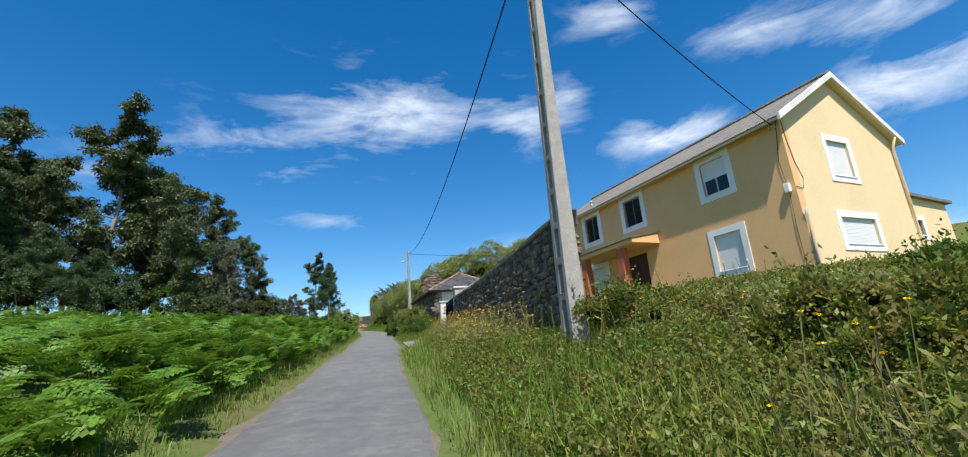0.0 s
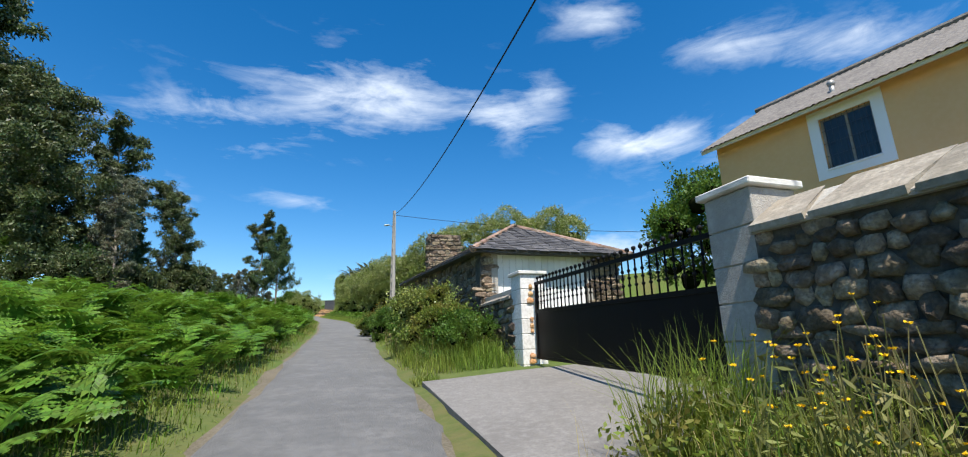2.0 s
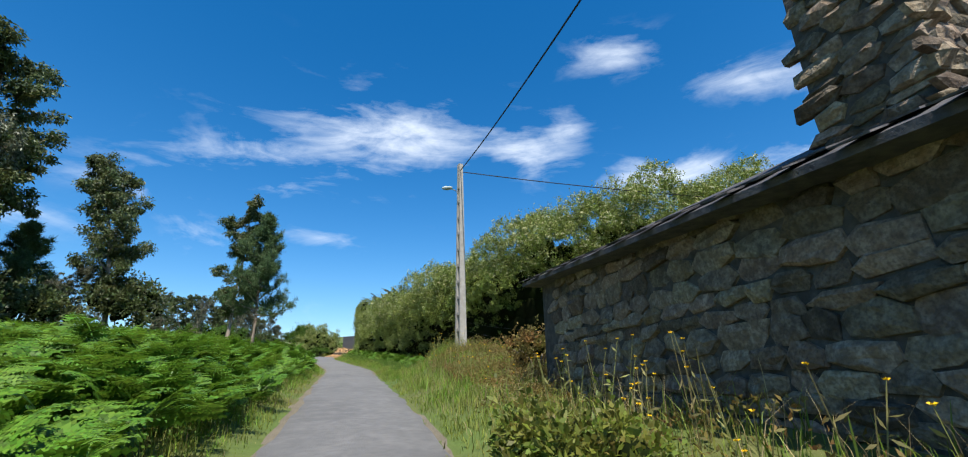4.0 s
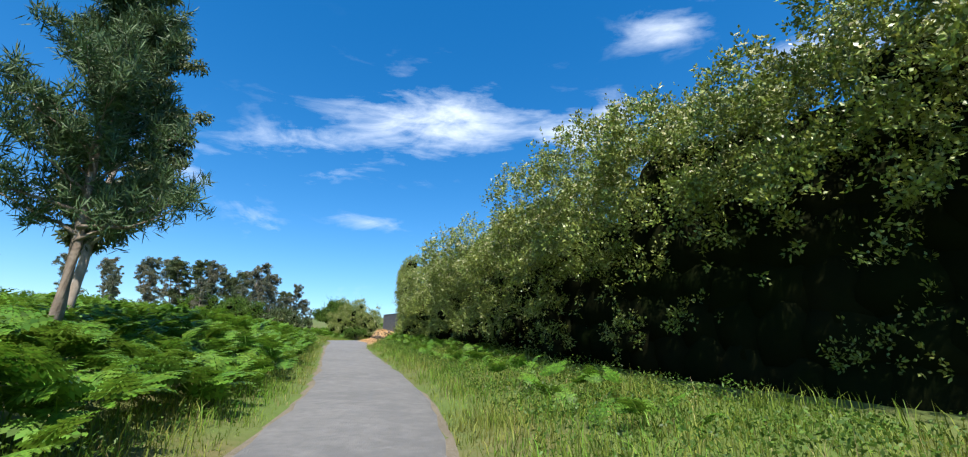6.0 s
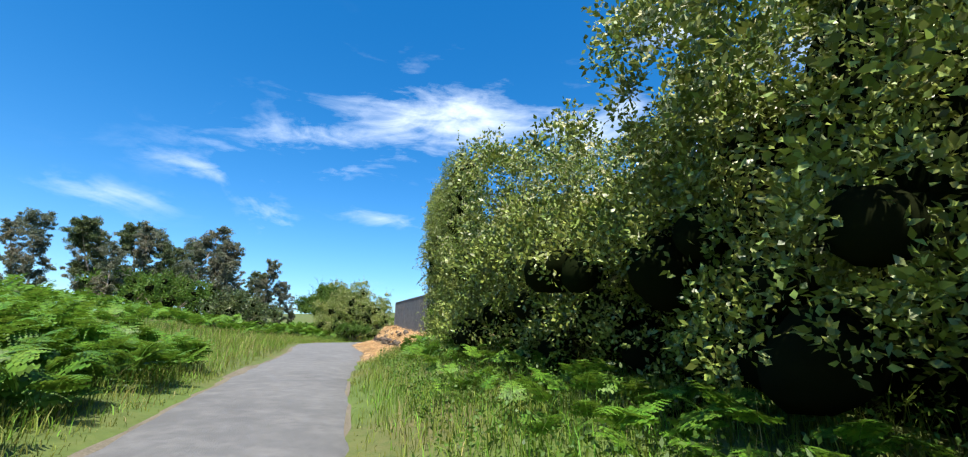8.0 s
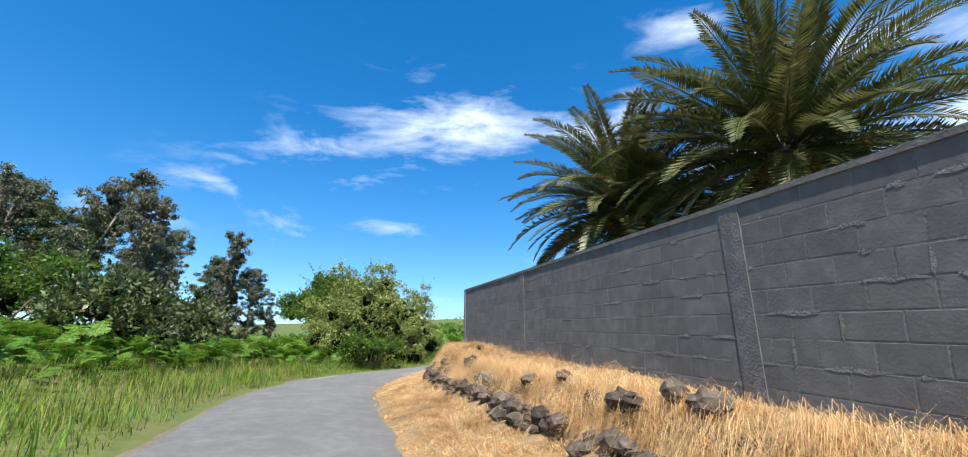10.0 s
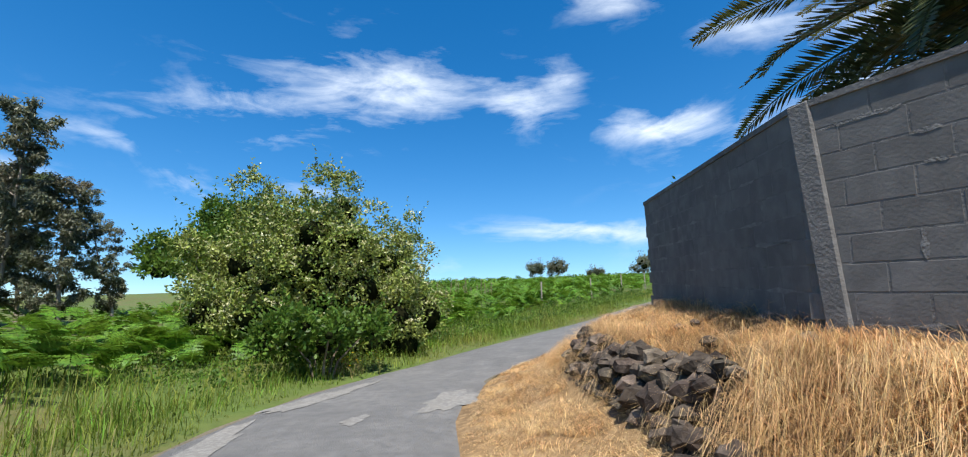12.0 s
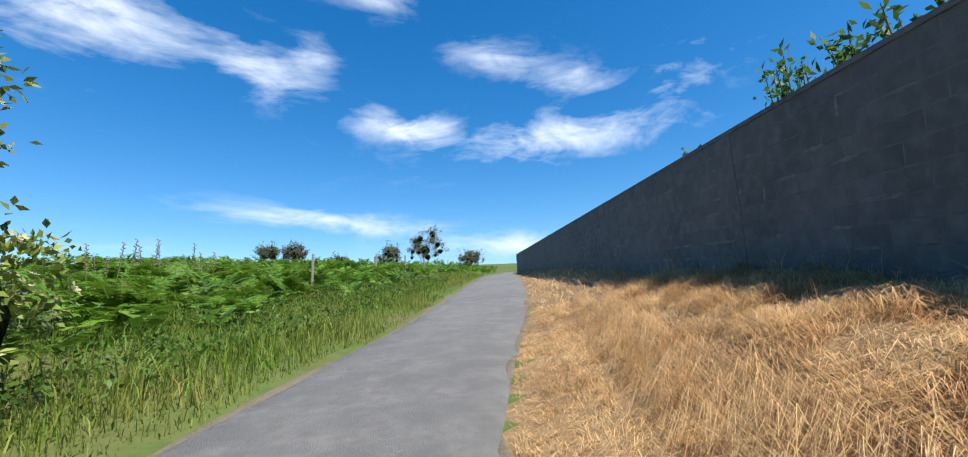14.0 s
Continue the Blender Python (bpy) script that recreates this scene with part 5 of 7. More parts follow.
# leafy masses
def leafy(blobs, n, size, rng, spread=2.1, per=20, shoots=0, low=-9.0, faces=None):
    """Sprays of leaves on the outside of a union of balls (x, y, z, radius). Returns the mesh arrays, the sprays' centres and ways out."""
    b = np.asarray(blobs, float)
    nc = n // per
    wgt = b[:, 3] ** 1.5
    i = rng.choice(len(b), nc * 4, p=wgt / wgt.sum())
    dv = random_dirs(nc * 4, rng)
    dv[:, 2] = np.where(rng.uniform(0, 1, nc * 4) < 0.4, np.abs(dv[:, 2]), dv[:, 2])
    dv = unit(dv)
    p = b[i, :3] + dv * (b[i, 3] * (1 + 0.13 * rng.normal(size=nc * 4)))[:, None]
    # few sprays hang below their bough
    keep = (p[:, 2] > low) & ((dv[:, 2] > -0.12) | (rng.uniform(0, 1, len(p)) < 0.15))
    if faces is not None:
        # only the sides that face out, and the tops
        keep &= ((dv[:, :2] * faces[i]).sum(1) > -0.35) | (dv[:, 2] > 0.6)
    order = np.argsort(p[:, 1])
    ys_ = p[order, 1]
    for c in b:
        r_in = c[3] * 0.62
        sl = order[np.searchsorted(ys_, c[1] - r_in) : np.searchsorted(ys_, c[1] + r_in)]
        keep[sl] &= ((p[sl] - c[:3]) ** 2).sum(1) >= r_in**2
    p, dv = p[keep][:nc], dv[keep][:nc]
    m = len(p)
    grow = unit(dv + np.array([0, 0, 0.45]) + 0.35 * rng.normal(size=(m, 3)))
    big = size * spread * rng.uniform(0.6, 1.3, m)
    g, w, o = np.repeat(grow, per, 0), np.repeat(big, per), random_dirs(m * per, rng)
    at = np.repeat(p, per, 0) + o * (w * rng.uniform(0.05, 0.75, m * per))[:, None] + g * (w * rng.uniform(-0.5, 0.7, m * per))[:, None]
    way = unit(o * 0.9 + g * 0.55 + 0.3 * random_dirs(m * per, rng))
    parts = [kites(at, way, size * rng.uniform(0.6, 1.3, m * per), size * 0.6 * rng.uniform(0.7, 1.2, m * per), rng, 0.18, unit(g * 0.35 + random_dirs(m * per, rng)))]
    if shoots:
        j = rng.integers(0, m, shoots)
        out = unit(dv[j] + np.array([0, 0, 0.9]) + 0.3 * rng.normal(size=(shoots, 3)))
        for k in range(12):
            q = p[j] + out * ((k + 1) * size * 0.55 * rng.uniform(0.8, 1.1, shoots))[:, None]
            parts.append(kites(q, unit(random_dirs(shoots, rng) + out * 0.6), size * rng.uniform(0.7, 1.2, shoots), size * 0.5, rng))
    return join(parts), p + grow * (big * 0.75)[:, None], grow


BALL = bmesh.new()
bmesh.ops.create_icosphere(BALL, subdivisions=2, radius=1.0)
BALL_V = np.array([v.co[:] for v in BALL.verts])
BALL_F = np.array([[v.index for v in f.verts] for f in BALL.faces])
BALL.free()


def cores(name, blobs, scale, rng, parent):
    """Inner shade as near-black filling: one lumpy mass inside each ball of leaves."""
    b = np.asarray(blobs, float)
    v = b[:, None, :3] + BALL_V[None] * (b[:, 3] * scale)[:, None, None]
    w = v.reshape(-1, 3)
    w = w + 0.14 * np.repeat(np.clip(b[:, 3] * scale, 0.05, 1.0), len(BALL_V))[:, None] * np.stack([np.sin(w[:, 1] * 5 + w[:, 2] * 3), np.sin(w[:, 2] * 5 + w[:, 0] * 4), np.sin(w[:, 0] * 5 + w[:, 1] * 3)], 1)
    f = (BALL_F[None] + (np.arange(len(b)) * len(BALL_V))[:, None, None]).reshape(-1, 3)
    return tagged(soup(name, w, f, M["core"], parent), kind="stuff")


def blossoms(p, dv, n, size, rng, zmin):
    """Flat heads of many small florets on the tips of sprays."""
    ok = np.where((p[:, 2] > zmin) & (dv[:, 2] > -0.1))[0]
    j = rng.choice(ok, n)
    big = rng.uniform(0.5, 1.2, n)
    parts = []
    for k in range(9):
        o = random_dirs(n, rng)
        o -= dv[j] * (o * dv[j]).sum(1)[:, None] * 0.85
        q = p[j] + o * (size * big * rng.uniform(0.2, 1.0, n))[:, None]
        parts.append(kites(q, unit(o + dv[j] * 0.4), size * 0.6 * big, size * 0.5, rng, 0.1, dv[j]))
    return join(parts)


HEDGE = [(7, 56.5, 5.0, 13.5), (1, 58, 5.0, 13.4), (-3.8, 60.5, 5.0, 12.5), (-7.0, 64.3, 5.1, 11.7), (-9.5, 69, 6.2, 11.2), (-12.1, 75, 6.6, 11.2), (-15.0, 81.5, 7.0, 11.1), (-17.7, 87, 7.4, 10.9), (-18.6, 89.2, 7.6, 10.9)]


def hedge():
    rng = np.random.default_rng(41)
    k = np.array(HEDGE)
    ln = np.r_[0, np.cumsum(np.linalg.norm(np.diff(k[:, :2], axis=0), axis=1))]
    blobs, inner, skirt, outs, skirt_outs = [], [], [], [], []
    s = 0.0
    while s < ln[-1]:
        x, y, z0, z1 = (np.interp(s, ln, k[:, c]) for c in range(4))
        t0, t1 = max(s - 0.5, 0), min(s + 0.5, ln[-1])
        tx, ty = (np.interp(t1, ln, k[:, c]) - np.interp(t0, ln, k[:, c]) for c in (0, 1))
        l = math.hypot(tx, ty) or 1
        nx, ny = -ty / l, tx / l
        z1 += 0.45 * math.sin(s * 1.1) + rng.normal(0, 0.35)
        # the crowns hang out over a dark hollow, which closes towards the far end
        hollow = float(np.interp(y, [66, 76], [0.2, 1.55]))
        z = z0 + 0.5
        while z < z1 - 0.5:
            f = (z - z0) / (z1 - z0)
            if f < 0.8:
                inner.append((x - nx * 0.35, y - ny * 0.35, z, 1.1 - 0.5 * max(f - 0.5, 0)))
            if f < np.interp(y, [66, 76], [0.5, 0.4]):
                if rng.random() < np.interp(y, [66, 74, 84, 86], [0.35, 0.85, 0.85, 1.5]):
                    skirt.append((x + nx * (hollow + rng.normal(0, 0.3)), y + ny * (hollow + rng.normal(0, 0.3)), z + rng.normal(0, 0.2), rng.uniform(0.5, 0.95)))
            else:
                half = 2.4 * float(np.interp(f, [0.4, 0.8, 0.92, 1.0], [0.5, 1.0, 0.85, 0.35]))
                r = rng.uniform(0.55, 1.25)
                blobs.append((x + nx * (half - 0.45) + rng.normal(0, 0.35), y + ny * (half - 0.45) + rng.normal(0, 0.35), z + rng.normal(0, 0.25), r))
                if f > 0.6:
                    blobs.append((x - nx * half * 0.35, y - ny * half * 0.35, z + 0.3, 1.25))
            z += 0.85
        outs += [(nx, ny)] * (len(blobs) - len(outs))
        skirt_outs += [(nx, ny)] * (len(skirt) - len(skirt_outs))
        blobs.append((x + rng.normal(0, 0.4), y + rng.normal(0, 0.4), z1 - 0.5, rng.uniform(0.5, 1.05)))
        if rng.random() < 0.3:
            blobs.append((x + nx * 0.4, y + ny * 0.4, z1 + 0.25, rng.uniform(0.3, 0.5)))
        outs += [(nx, ny)] * (len(blobs) - len(outs))
        s += 0.9
    ob = empty("hedge", Matrix.Identity(4), "tall overgrown hedge of flowering shrubs beside the lane", "hedge")
    (v, f), p, dv = leafy(blobs, 400000, 0.09, rng, 2.1, 20, 1500, faces=np.array(outs))
    (v2, f2), _, _ = leafy(skirt, 60000, 0.082, rng, 2.0, 16, 200, faces=np.array(skirt_outs))
    v, f = join([(v, f), (v2, f2)])
    tagged(soup("leaves", v, f, M["leaf_hedge"], ob), kind="stuff")
    v, f = blossoms(p, dv, 15000, 0.075, rng, 9.6)
    tagged(soup("blossom", v, f, M["blossom"], ob), "creamy white flower heads", kind="stuff")
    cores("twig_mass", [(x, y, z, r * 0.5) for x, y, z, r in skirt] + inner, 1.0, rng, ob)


hedge()


def wall_creeper():
    """Foliage of the hedge's end that hangs over the start of the block wall."""
    rng = np.random.default_rng(43)
    blobs = []
    for f in np.linspace(-1.5, 1, 17):
        x, y = -20.75 - 0.62 * f, 91.0 + 1.5 * f
        z = 8.1 + 1.6 * max(f - 0.65, 0)
        while z < 12.6 + rng.uniform(0, 0.8):
            push = 0.12 + 0.22 * min(max((z - 9.5) / 2, 0), 1)
            blobs.append((x - push * rng.uniform(0.5, 1.2), y - push * 0.3 + rng.normal(0, 0.12), z, rng.uniform(0.32, 0.55) * (1.15 if f < 0 else 1.0)))
            z += 0.45
    ob = empty("creeper", Matrix.Identity(4), "leafy flowering creeper hanging over the end of the block wall", "creeper")
    (v, f), p, dv = leafy(blobs, 110000, 0.05, rng, 2.2, 18, 400)
    tagged(soup("leaves", v, f, M["leaf_hedge"], ob), kind="stuff")
    v, f = blossoms(p, dv, 420, 0.04, rng, 8.6)
    tagged(soup("blossom", v, f, M["blossom"], ob), "creamy white flower sprays", kind="stuff")
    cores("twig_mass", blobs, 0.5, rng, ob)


wall_creeper()


def shrub(name, centre, z0, z1, rx, ry, n, size, mat, seed, label, flowers=0, nb=34, low=-9.0, category="shrub", columns=0):
    rng = np.random.default_rng(seed)
    cx, cy = centre
    blobs = []
    # tall leafy stems side by side, with gaps between their heads
    for i in range(columns):
        a, q = i * 2.4 + rng.normal(0, 0.25), math.sqrt((i + 0.5) / columns)
        top = z0 + (z1 - z0) * math.sqrt(max(1 - (0.93 * q) ** 2.4, 0.06)) * (rng.uniform(0.74, 0.92) if i % 3 else rng.uniform(0.95, 1.07))
        z = z0 + 0.3
        while z < top:
            g = (z - z0) / (z1 - z0)
            lean = 0.5 + 0.5 * math.sin(min(g * 2.4, 1.57))
            blobs.append((cx + rx * q * lean * math.cos(a) + rng.normal(0, 0.18), cy + ry * q * lean * math.sin(a) + rng.normal(0, 0.18), z, rng.uniform(0.36, 0.7) * (1.1 if top - z > 1.2 else 0.72)))
            z += rng.uniform(0.45, 0.75)
    for i in range(0 if columns else nb):
        d = random_dirs(1, rng)[0]
        d[2] = abs(d[2]) if i % 3 else d[2] * 0.7
        f = rng.uniform(0.62, 1.0)
        blobs.append((cx + d[0] * rx * f, cy + d[1] * ry * f, (z0 + z1) / 2 + d[2] * (z1 - z0) / 2 * f, rng.uniform(0.15, 0.32) * min(rx, ry, (z1 - z0) / 2)))
    blobs.append((cx, cy, (z0 + z1) / 2, 0.55 * min(rx, ry, (z1 - z0) / 2)))
    ob = empty(name, Matrix.Translation((cx, cy, z0)), label, category)
    off = np.array([cx, cy, z0])
    loc = [(b[0] - cx, b[1] - cy, b[2] - z0, b[3]) for b in blobs]
    (v, f), p, dv = leafy(loc, n, size, rng, 2.0, 18, int(n / 220), low)
    tagged(soup("leaves", v, f, mat, ob), kind="stuff")
    if flowers:
        v, f = blossoms(p, dv, flowers, size * 0.7, rng, (z1 - z0) * 0.3)
        tagged(soup("blossom", v, f, M["blossom"], ob), "creamy white flower heads", kind="stuff")
    deep_in = [(x, y, z, r) for x, y, z, r in loc if (x / rx) ** 2 + (y / ry) ** 2 + ((z / (z1 - z0)) ** 2 if columns else 0) < (0.75 if columns else 9)]
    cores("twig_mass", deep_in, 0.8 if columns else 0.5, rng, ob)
    for k in range(5):
        a = 6.2832 * k / 5
        bm = bmesh.new()
        chain(bm, [(0.08 * rx * math.cos(a), 0.08 * rx * math.sin(a), -0.3), (0.2 * rx * math.cos(a), 0.2 * rx * math.sin(a), (z1 - z0) * 0.25), (rx * 0.5 * math.cos(a), ry * 0.5 * math.sin(a), (z1 - z0) * 0.55)], [0.022 * rx, 0.017 * rx, 0.008 * rx], 6)
        part("stem", bm, M["bark"], ob)
    return ob


shrub("bush", (-34.6, 119.7), 8.0, 14.8, 3.95, 3.3, 130000, 0.1, M["leaf_hedge"], 51, "large elder bush full of cream blossom at the bend", 4600, columns=44)
shrub("tree", (-38.6, 123.0), 9.8, 14.8, 3.2, 3.2, 30000, 0.16, M["leaf_round"], 52, "dense dark green broadleaf tree behind the elder bush", 0, 30, category="tree")
shrub("tree", (15.6, 46.5), 3.6, 14.9, 4.7, 4.7, 34000, 0.25, M["leaf_round"], 53, "round leafy green garden tree beyond the gate", 0, 44, category="tree")
shrub("shrub", (-4.9, 29.6), 2.3, 4.3, 0.9, 1.3, 14000, 0.075, M["leaf_hedge"], 54, "scrambling green shrub against the outbuilding's side wall", 0, 22)
shrub("shrub", (-5.6, 32.6), 2.6, 4.2, 0.8, 1.6, 12000, 0.075, M["leaf_round"], 55, "low green shrub along the outbuilding's side wall", 0, 20)
shrub("shrub", (-31.0, 66.5), 7.2, 11.2, 2.2, 2.2, 5000, 0.22, M["leaf_gum"], 56, "dark broadleaf shrub rising from the bracken", 0, 24)
shrub("shrub", (-33.2, 115.6), 8.9, 10.4, 1.5, 1.1, 5000, 0.12, M["leaf_round"], 57, "low bramble shrub at the foot of the elder bush", 0, 18)
shrub("shrub", (-6.5, 47.8), 4.6, 5.6, 1.5, 1.5, 5000, 0.08, M["weed_rust"], 58, "rusty brown dock and weed clump on the bank", 0, 20)
shrub("shrub", (12.6, 12.6), 2.0, 3.0, 1.9, 1.0, 6000, 0.13, M["leaf_round"], 59, "leafy green shrub before the gable wall", 0, 20)


for i, (st, d, r, h) in enumerate(((3.0, 3.4, 1.1, 0.95), (5.6, 4.6, 1.3, 0.8), (4.2, 6.4, 1.5, 0.7), (7.2, 3.2, 0.9, 1.15), (1.6, 5.2, 1.2, 0.8), (8.4, 4.4, 0.9, 0.8), (3.0, 9.4, 1.5, 0.35))):
    k = int(np.argmin(np.abs(LINE[:, 1] - st)))
    x, y = LINE[k, :2] + side_dir[k] * (HALF + d)
    shrub("bramble", (x, y), gz(x, y) - 0.35, gz(x, y) + h * 0.75, r, r, 7500, 0.065, M["bramble"], 140 + i, "low tangled green bramble on the bank below the house", 0, 20, category="bramble")
for i, (x, y, h) in enumerate(((-3.5, 27.6, 0.9), (-4.0, 28.6, 1.5), (-6.4, 35.5, 1.2), (-7.2, 38.5, 1.0))):
    shrub("shrub", (x - 0.5, y), gz(x - 0.5, y) - 0.3, gz(x - 0.5, y) + h, 0.7, 0.9, 9000, 0.06, (M["leaf_round"], M["bramble"])[i % 2], 160 + i, "leafy weed clump before the low wall and outbuilding", 0, 18)


# eucalyptus and pines
def limb(bm, a, way, length, r0, rng, steps=4, rise=0.12, wander=0.22):
    pts, rad = [a.copy()], [r0]
    d = way.copy()
    for k in range(steps):
        d = unit(d + rng.normal(0, wander, 3) + np.array([0, 0, rise]))
        pts.append(pts[-1] + d * length / steps)
        rad.append(r0 * (1 - 0.8 * (k + 1) / steps))
    chain(bm, pts, rad, 6 if r0 > 0.05 else 4)
    return pts


def gum(name, height, spread, seed, mat, label, leaves=5200, first=0.35, leaf=0.3):
    rng = np.random.default_rng(seed)
    ob = empty(name, Matrix.Identity(4), label, "tree")
    bm = bmesh.new()
    n = 9
    pts, d = [np.array([0, 0, -0.5])], np.array([rng.normal(0, 0.06), rng.normal(0, 0.06), 1.0])
    for k in range(n):
        d = unit(d + np.array([*rng.normal(0, 0.06, 2), 0.05]))
        pts.append(pts[-1] + d * height * 0.95 / n)
    rad = [height * 0.0135 * (1 - 0.88 * k / n) for k in range(n + 1)]
    chain(bm, pts, rad, 8)
    clumps = [(*pts[-1], 0.10)]
    nl = int(12 + height * 0.5)
    for i in range(nl):
        f = first + (1 - first) * (i + rng.uniform(0, 0.8)) / nl
        k = min(int(f * n), n - 1)
        a = pts[k] + (pts[k + 1] - pts[k]) * (f * n - k)
        az = i * 2.4 + rng.normal(0, 0.4)
        ln = spread * (0.4 + 0.62 * math.sin(min((f - first) / (1 - first), 1) * 2.6 + 0.35)) * rng.uniform(0.6, 1.1)
        way = unit(np.array([math.cos(az), math.sin(az), rng.uniform(0.25, 0.9)]))
        lp = limb(bm, a, way, ln, rad[k] * 0.45, rng)
        for q in lp[2:]:
            clumps.append((*q, 0.0))
            for _ in range(2):
                w2 = unit(rng.normal(size=3) + np.array([0, 0, 0.3]))
                sp = limb(bm, q, w2, ln * 0.38, rad[k] * 0.12 + 0.012, rng, 2)
                clumps.append((*sp[-1], 0.0))
    part("trunk", bm, M["bark_pale"], ob, smooth=True)
    c = np.array(clumps)[:, :3]
    per = leaves // len(c)
    cc = np.repeat(c, per, 0)
    rr = np.repeat(rng.uniform(0.5, 1.25, len(c)), per) * spread * 0.19
    p = cc + random_dirs(len(cc), rng) * (rr * rng.uniform(0, 1, len(cc)) ** 0.5)[:, None] * np.array([1, 1, 0.72])
    way = unit(random_dirs(len(p), rng) + np.array([0, 0, -0.75]))
    v, f = kites(p, way, leaf * rng.uniform(0.6, 1.4, len(p)), leaf * 0.36, rng, 0.1)
    tagged(soup("crown", v, f, mat, ob), kind="stuff")
    return ob


def pine(name, height, seed, label, first=0.2, spread=2.6):
    rng = np.random.default_rng(seed)
    ob = empty(name, Matrix.Identity(4), label, "tree")
    bm = bmesh.new()
    pts = [np.array([0.05 * math.sin(k), 0.1 * math.sin(k * 0.8), height * k / 8 - 0.4 * (k == 0)]) for k in range(9)]
    chain(bm, pts, [height * 0.017 * (1 - 0.9 * k / 8) for k in range(9)], 8)
    ends = []
    nl = 46
    for i in range(nl):
        f = first + (1 - first) * i / nl
        a = np.array([0, 0, height * f])
        az = i * 2.4 + rng.normal(0, 0.3)
        ln = spread * (1 - ((f - first) / (1 - first)) ** 1.3 * 0.85) * rng.uniform(0.6, 1.1)
        lp = limb(bm, a, unit(np.array([math.cos(az), math.sin(az), rng.uniform(-0.05, 0.5)])), ln, 0.045 * (1 - f) + 0.015, rng, 4, 0.12, 0.15)
        for q in lp[1:]:
            ends.append(q)
            for _ in range(3):
                w2 = unit(rng.normal(size=3) + np.array([math.cos(az), math.sin(az), 0.6]))
                sp = limb(bm, q, w2, ln * 0.28, 0.012, rng, 2)
                ends += [sp[1], sp[-1]]
    part("trunk", bm, M["bark"], ob, smooth=True)
    e = np.repeat(np.array(ends), 30, 0)
    way = unit(random_dirs(len(e), rng) + np.array([0, 0, 0.55]))
    v, f = kites(e + rng.normal(0, 0.06, e.shape), way, rng.uniform(0.2, 0.42, len(e)), 0.032, rng, 0.0)
    tagged(soup("needles", v, f, M["needle"], ob), kind="stuff")
    return ob


def plant(ob, x, y, turn, scale, sx=1.0, zoff=0.0, first=False):
    m = Matrix.Translation((x, y, gz(x, y) - 0.1 + zoff)) @ Matrix.Rotation(turn, 4, "Z") @ Matrix.Diagonal((scale * sx, scale * sx, scale, 1))
    if first:
        ob.matrix_basis = m
        return ob
    return copy_thing(ob, m @ Matrix.Diagonal((1 / ob.scale[0], 1 / ob.scale[1], 1 / ob.scale[2], 1)))


GUMS = [gum("eucalyptus", 20, 3.4, 61, M["leaf_gum"], "tall eucalyptus with bare lower trunk and dark drooping foliage", 28500, 0.22, 0.32),
        gum("eucalyptus", 20, 4.2, 62, M["leaf_gum"], "broad many-limbed eucalyptus with dark clumped foliage", 34500, 0.18, 0.32),
        gum("eucalyptus", 14, 2.2, 63, M["leaf_gum_grey"], "slender young eucalyptus with grey-green leaves", 13500, 0.2, 0.26),
        gum("eucalyptus", 14, 2.8, 64, M["leaf_gum_grey"], "grey-green eucalyptus of the roadside wood", 19500, 0.12, 0.26)]
for k in range(4):
    tagged(GUMS[k], group="eucalyptus wood")
# kind, x, y, height
WOOD = [(0, -38.6, 47, 25.3), (1, -34.5, 50, 22), (1, -29.3, 46, 17.5), (0, -50, 46, 25), (1, -46, 52, 20), (0, -42, 44, 18), (1, -56, 50, 22), (0, -33.5, 57, 16.5), (1, -38, 60, 17), (0, -44, 60, 18), (3, -30.5, 53, 11),
        (1, -31.2, 65.8, 14.0), (0, -23.9, 66.6, 10.9), (3, -52, 62, 14), (0, -62, 56, 24), (3, -27, 50, 8), (1, -47, 40, 16), (3, -34, 66, 5), (3, -40, 72, 4.6), (3, -46, 78, 5), (3, -39, 84, 2.8), (2, -44, 90, 4.4), (3, -50, 96, 5.4), (3, -53, 86, 6),
        (2, -46.6, 111.5, 9.3), (3, -43.8, 113.5, 7.6), (3, -51.5, 112, 8.5), (3, -55, 107, 7.4), (2, -43.9, 119.2, 7.3), (3, -47.5, 117, 7), (3, -50, 120, 8), (3, -58, 114, 9), (2, -41.5, 121, 4.6), (3, -54, 123, 7), (3, -60, 102, 6.6), (3, -45.5, 122, 5.5), (3, -49, 107, 5.6), (2, -52.5, 104, 6.6), (1, -50.5, 114.5, 8.2), (1, -55, 117, 9), (1, -48.6, 113.2, 7.4), (1, -53, 110.5, 7.8), (3, -45.2, 116.2, 6.2), (1, -46.5, 121, 6.4), (3, -42.3, 119.8, 5)]
used = set()
rw = random.Random(5)
for kind, x, y, h in WOOD:
    base = (20, 20, 14, 14)[kind]
    plant(GUMS[kind], x, y, rw.uniform(0, 6.28), h / base, rw.uniform(0.95, 1.15), 0, kind not in used)
    used.add(kind)
pine_a = pine("pine", 9.2, 71, "young pine with dark needles beside the bracken bank", 0.26)
tagged(pine_a, group="pines")
plant(pine_a, -20.9, 63.4, 0.5, 0.95, 0.8, 0, True)
for x, y, h in ((-40, 42, 9), (-43, 40, 11), (-46, 44, 10), (-36, 43, 7), (-33.0, 61, 6.5)):
    plant(pine_a, x, y, rw.uniform(0, 6), h / 9.2, 1.2)
